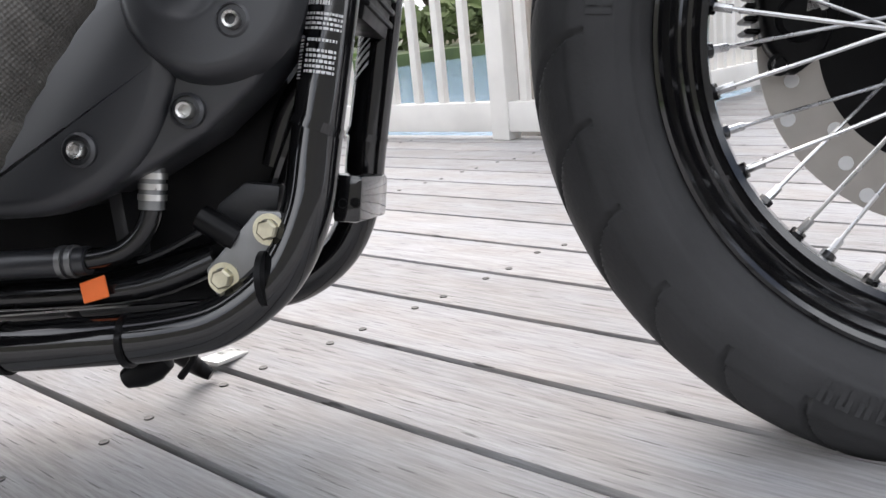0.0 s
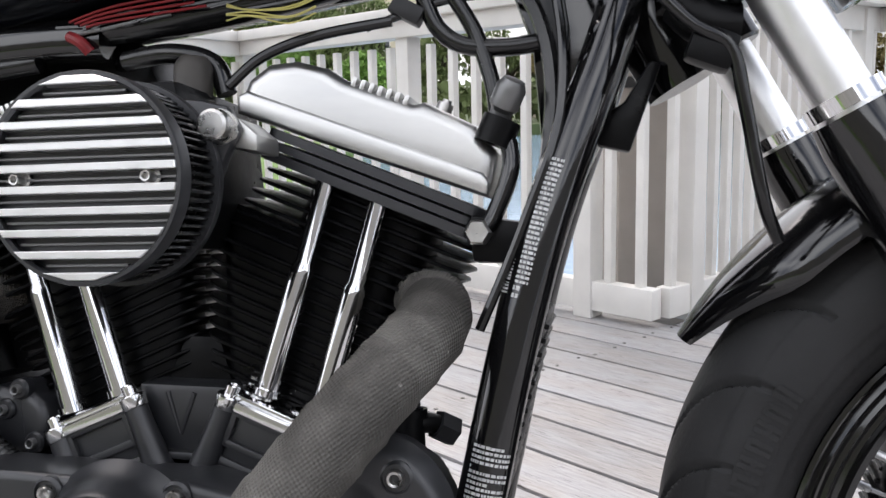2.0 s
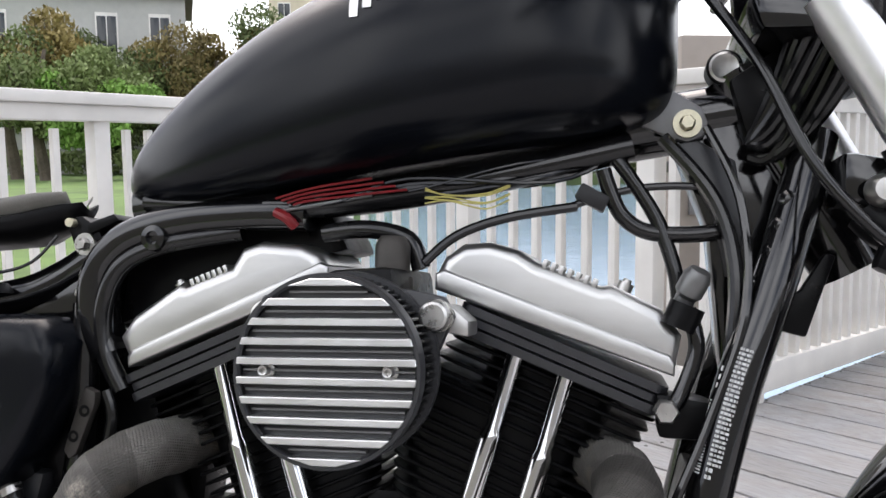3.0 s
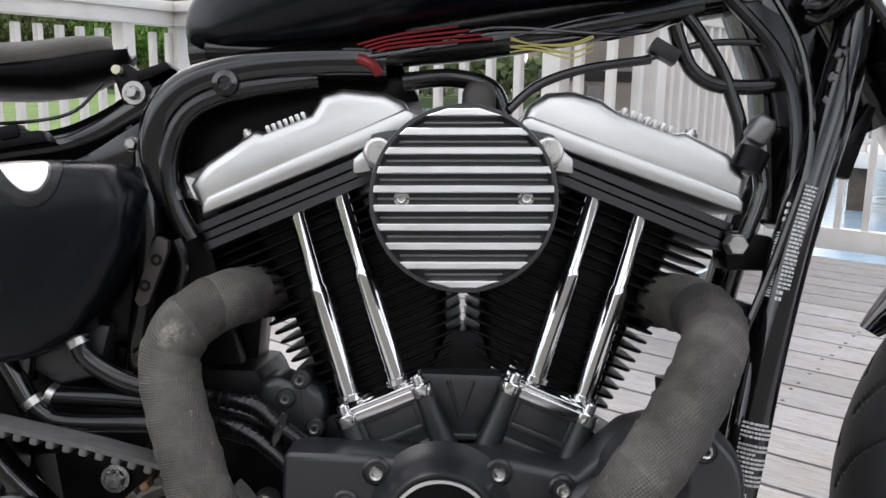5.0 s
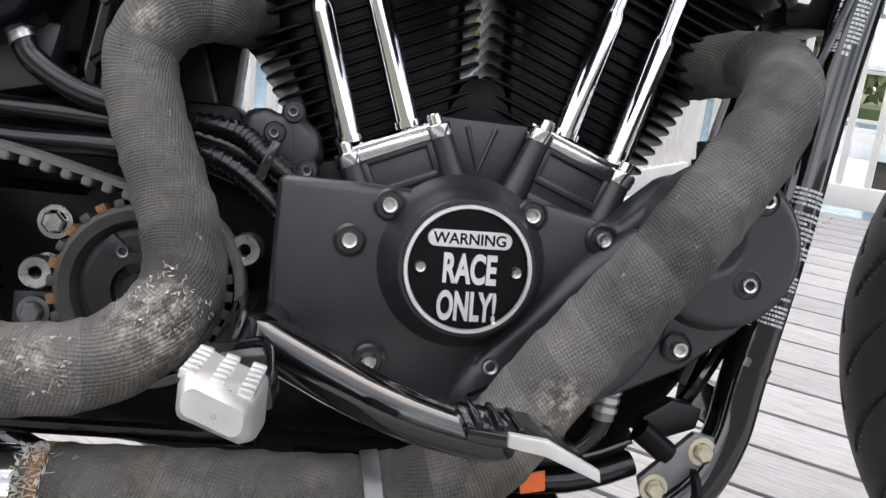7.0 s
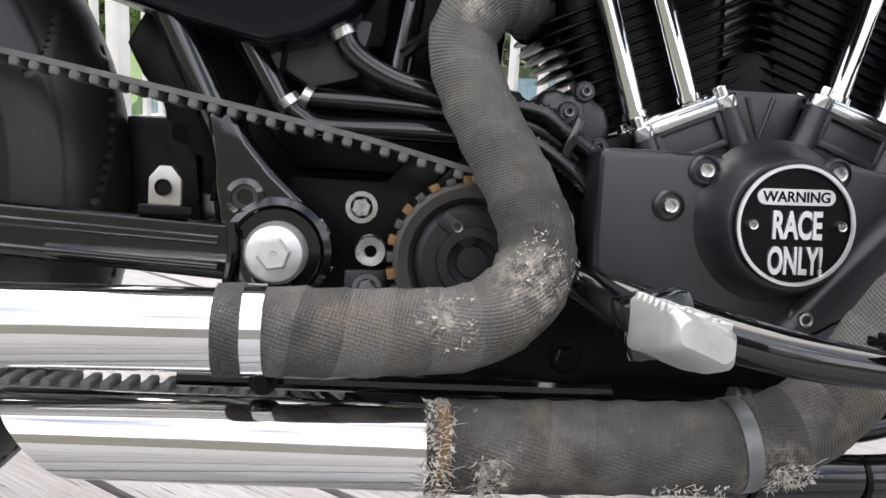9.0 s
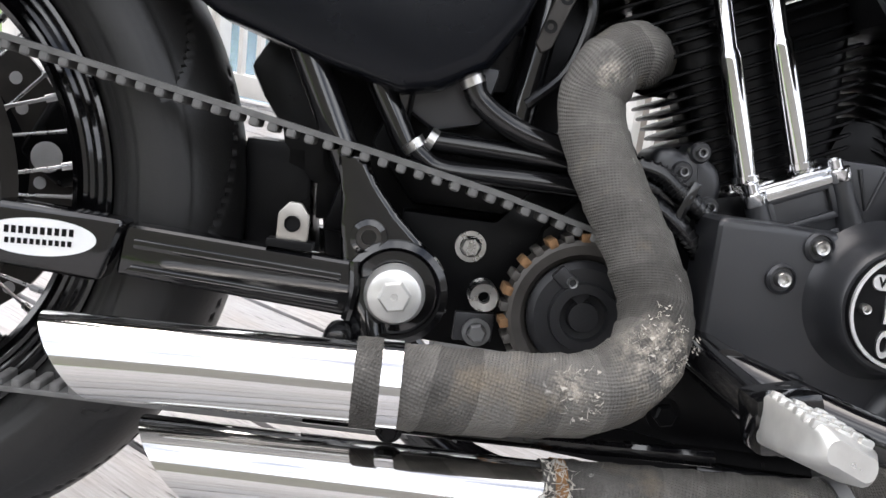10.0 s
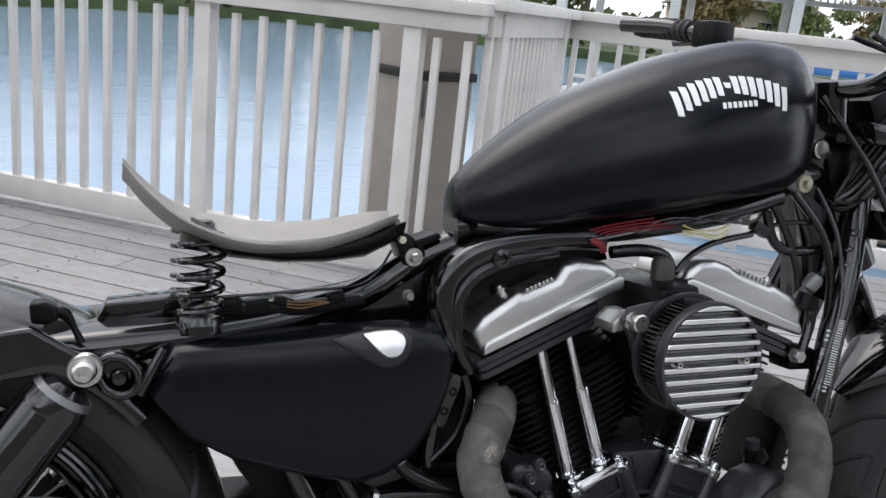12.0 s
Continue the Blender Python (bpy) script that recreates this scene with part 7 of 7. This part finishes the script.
def hedge(name, a, b, z, w, h, seed, leaf, label, size=0.06, count=5000):
    rnd = random.Random(seed)
    bm = bmesh.new()
    a, b = Vector((*a, z)), Vector((*b, z))
    side = (b - a).normalized().cross(Vector((0, 0, 1)))
    for _ in range(count):
        c = a.lerp(b, rnd.random()) + side * rnd.uniform(-w, w) / 2 + Vector((0, 0, h * math.sqrt(rnd.random()) * rnd.uniform(0.85, 1.1)))
        m = Matrix.Translation(c) @ pose(0, 0, 0, rnd.uniform(0, 360), rnd.uniform(0, 360), 0)
        s = size * rnd.uniform(0.6, 1.4)
        bm.faces.new([bm.verts.new(m @ Vector(p)) for p in ((-s, 0, 0), (0, -s * 0.6, 0), (s, 0, 0), (0, s * 0.6, 0))])
    return tagged(part(name, bm, leaf, None, angle=180), label, "hedge", kind="stuff")


hedge("hedge", (-36, 41), (-11, 46), -0.28, 1.8, 1.3, 1, LEAF, "clipped green hedge along the lawn", 0.12, 9000)
hedge("far_shrubs", (-20, 46), (10, 54), -0.45, 3.0, 2.2, 2, LEAF, "green shrubs on the far bank", 0.35, 3000)
hedge("far_shrubs", (10, 54), (60, 30), -0.45, 3.0, 2.0, 3, LEAF, "green shrubs on the far bank", 0.35, 3000)
for i, (x, y, h, r, leaf) in enumerate([(-34, 45, 9.5, 3.3, LEAF), (-30, 47, 9.6, 3.4, LEAF), (-26.5, 46, 10.2, 3.4, LEAF), (-22.5, 46, 9.2, 3.3, LEAFBROWN), (-24, 50, 9.6, 3.4, LEAFBROWN), (-19.5, 48, 9.8, 3.4, LEAF), (-16, 47, 9.0, 3.2, LEAF), (-12.8, 48, 8.2, 2.9, LEAF), (-17.8, 44, 5.0, 2.6, LEAFLIGHT), (-21, 44, 5.4, 2.6, LEAF), (-27.5, 43, 5.6, 2.6, LEAF), (-24.5, 33.5, 8.2, 3.2, LEAF), (-27.5, 35.5, 8.8, 3.4, LEAFBROWN), (-21.8, 33.0, 5.0, 2.2, LEAFLIGHT), (-14.2, 38.5, 4.2, 2.0, LEAFLIGHT), (-10.5, 41, 3.6, 1.9, LEAFLIGHT)]):
    tree(x, y, -0.3, h, r, 20 + i, leaf, "rust-tinted garden tree behind the lawn" if leaf is LEAFBROWN else "leafy green garden tree behind the lawn", 1000, 0.125)
for i in range(22):
    x = -22 + i * 4.2
    y = 58 - abs(x - 8) * 0.35 + 4 * math.sin(i * 2.3)
    tree(x, y, -0.5, 6 + 2.5 * abs(math.sin(i * 1.7)), 2.6, 50 + i, LEAFBROWN if i % 4 == 1 else LEAF, "leafy tree on the far lake bank", 240, 0.2)


def house(x, y, z, w, d, h, rz, mat, label, floors=2, bays=4, flat=False):
    t = new("house")
    t.matrix_world = Matrix.Translation((x, y, z)) @ pose(0, 0, 0, 0, 0, rz)
    tagged(t, label, "house")
    part("wall", box(w, d, h, pose(0, 0, h / 2), 0.02), mat, t)
    bm = bmesh.new()
    ov = 0.5
    base = [Vector((sx * (w / 2 + ov), sy * (d / 2 + ov), h + 0.02)) for sx, sy in ((-1, -1), (1, -1), (1, 1), (-1, 1))]
    ridge = [Vector((-w / 4, 0, h + d * 0.28)), Vector((w / 4, 0, h + d * 0.28))]
    b = [bm.verts.new(p) for p in base]
    r = [bm.verts.new(p) for p in ridge]
    for f in ((b[0], b[1], r[1], r[0]), (b[1], b[2], r[1]), (b[2], b[3], r[0], r[1]), (b[3], b[0], r[0]), (b[3], b[2], b[1], b[0])):
        bm.faces.new(f)
    bmesh.ops.recalc_face_normals(bm, faces=bm.faces)
    part("roof", bm, ROOF, t)
    fh = h / floors
    for f in range(floors):
        for k in range(bays):
            wx = -w / 2 + (k + 0.5) * w / bays
            win = part("window", box(w / bays * 0.42, 0.10, fh * 0.52, pose(wx, -d / 2, f * fh + fh * 0.55), 0.01), WHITEPAINT, t)
            for s in (-1, 1):
                part("pane", box(w / bays * 0.17, 0.02, fh * 0.44, pose(wx + s * w / bays * 0.095, -d / 2 - 0.05, f * fh + fh * 0.55), 0.005), GLASS, win)
    return t


house(-33.0, 50.0, -0.3, 12, 9, 10.5, 28, SIDING, "grey two-storey house with white windows behind the lawn")
house(-29.0, 98, -0.3, 20, 12, 27, 15, STUCCO, "tall cream apartment house behind the trees", 9, 6)
for i, (x, y, rz) in enumerate([(-1, 66, 0), (10, 70, -5), (24, 62, -15), (40, 52, -25), (58, 44, -30)]):
    house(x, y, -0.5, 9, 7, 3.4, rz, STUCCO, "single-storey cream house on the far bank", 1, 4)

# -- bench on the lawn --
bench = new("garden_bench")
bench.matrix_world = Matrix.Translation((-17.6, 36.2, -0.28)) @ pose(0, 0, 0, 0, 0, 35)
tagged(bench, "white metal garden bench on the lawn", "bench")
for k in range(4):
    part("seat_slat", box(1.3, 0.09, 0.03, pose(0, -0.18 + k * 0.12, 0.44), 0.006), WHITEPAINT, bench)
for k in range(4):
    part("back_slat", box(1.3, 0.03, 0.08, pose(0, 0.27 + k * 0.03, 0.52 + k * 0.11, -12), 0.006), WHITEPAINT, bench)
for sx in (-0.6, 0.6):
    part("leg", box(0.06, 0.06, 0.44, pose(sx, -0.2, 0.22), 0.006), WHITEPAINT, bench)
    part("leg", box(0.06, 0.06, 0.9, pose(sx, 0.3, 0.45, -8), 0.006), WHITEPAINT, bench)
    part("armrest", box(0.06, 0.5, 0.04, pose(sx, 0.03, 0.66), 0.006), WHITEPAINT, bench)

# -- white pavilion and blue awning across the water --
pav = new("pavilion")
pav.matrix_world = Matrix.Translation((9.0, 10.5, -0.2)) @ pose(0, 0, 0, 0, 0, -38)
tagged(pav, "white open timber pavilion standing over the water", "pavilion")
part("floor", box(7, 4, 0.2, pose(0, 0, -0.1), 0.02), WHITEPAINT, pav)
for k in range(5):
    part("post", box(0.14, 0.14, 2.2, pose(-3.2 + 1.6 * k, -1.8, 1.1), 0.01), WHITEPAINT, pav)
    part("post", box(0.14, 0.14, 2.2, pose(-3.2 + 1.6 * k, 1.8, 1.1), 0.01), WHITEPAINT, pav)
for y in (-1.8, 1.8):
    part("beam", box(7, 0.12, 0.12, pose(0, y, 2.25), 0.01), WHITEPAINT, pav)
    part("beam", box(7, 0.12, 0.08, pose(0, y, 1.85), 0.01), WHITEPAINT, pav)
    part("handrail", box(7, 0.1, 0.06, pose(0, y, 0.95), 0.01), WHITEPAINT, pav)
    part("handrail", box(7, 0.1, 0.06, pose(0, y, 0.15), 0.01), WHITEPAINT, pav)
    for k in range(60):
        part("lattice_bar", box(0.035, 0.035, 0.34, pose(-3.4 + k * 0.115, y, 2.05), 0.0), WHITEPAINT, pav)
part("roof", box(7.6, 4.6, 0.12, pose(0, 0, 2.4), 0.03), ROOF, pav)
for k in range(5):
    part("support_post", box(0.25, 0.25, 1.5, pose(-3.2 + 1.6 * k, -1.6, -0.9), 0.02), BARK, pav)
boat = new("canvas_awning")
boat.matrix_world = Matrix.Translation((6.6, 6.2, -0.9)) @ pose(0, 0, 0, 0, 0, -30)
tagged(boat, "bright blue canvas awning on posts over the water", "awning")
part("canvas", box(3.2, 1.6, 0.32, pose(0, 0, 1.75), 0.12, 4), BLUECANVAS, boat)
for sx in (-1.4, 1.4):
    for sy in (-0.7, 0.7):
        part("pole", tube([(sx, sy, -0.6), (sx, sy, 1.65)], 0.03, 10, 1), WHITEPAINT, boat)
part("dock", box(3.6, 1.9, 0.2, pose(0, 0, 0.2), 0.02), BARK, boat)

# -- plain unseen wall added behind the camera: closes the place, darkens low reflections --
WALLTAUPE = material("taupe_building_wall", (0.21, 0.20, 0.185), 0.9, var=0.15, scale=3)
part("wall_south", box(60, 0.4, 5.4, pose(0, -12.0, 1.9), 0.0), WALLTAUPE, None, "plain taupe wall added out of view to darken reflections", "structure")

# -- deck boards and screws --
deck = new("floor")
tagged(deck, "weathered grey wooden deck of diagonal boards with open joints", kind="structure")
PITCH, WIDE, LONG = 0.1365, 0.1270, 4.88
board_mesh = mesh_of("board", box(LONG - 0.004, WIDE, 0.032, None, 0.0035, 2), DECKWOOD)
screw_bm = bmesh.new()
JOIST = 0.61
angle = turn_to(BU)
k0 = math.floor((-4.6 - 0.153) / PITCH)
for k in range(k0, k0 + 59):
    v0 = 0.153 + (k - 0.5) * PITCH
    lo, hi = (-5.2, 5.4) if v0 < 1.86 else (-0.76, 5.4)
    if v0 > 3.22:
        break
    start = lo - 1.5 - ((k * 7) % 5) * 0.27
    u = start
    while u < hi:
        a, b = max(u, lo), min(u + LONG, hi)
        if b - a > 0.2:
            ob = new("board", board_mesh)
            ob.parent = deck
            c = on_deck((a + b) / 2, v0, -0.016)
            ob.matrix_basis = Matrix.Translation(c) @ pose(0, 0, 0, 0, 0, angle) @ Matrix.Diagonal(((b - a) / LONG, 1, 1, 1))
        u += LONG
    if v0 > -1.2:
        j = -0.1405 - 8 * JOIST
        while j < hi:
            if j > lo:
                for off in (-0.046, 0.040):
                    c = on_deck(j + random.uniform(-0.008, 0.008), v0 + off, 0)
                    lathe([(0, 0.0006), (0.0024, 0.0008), (0.0046, 0.0014), (0.0050, -0.002)], Matrix.Translation(c), 10, screw_bm)
            j += JOIST
tagged(part("deck_screws", screw_bm, SCREW, None), "dark weathered deck screws in pairs", "screws", kind="stuff")
# one flat near-black sheet below the boards stands in for shade in their gaps
under = part("deck_underside", box(14, 14, 0.05, pose(0, 0, 0), 0), GAPSHADE, None, "near-black sheet standing in for shade in the deck gaps", "structure")
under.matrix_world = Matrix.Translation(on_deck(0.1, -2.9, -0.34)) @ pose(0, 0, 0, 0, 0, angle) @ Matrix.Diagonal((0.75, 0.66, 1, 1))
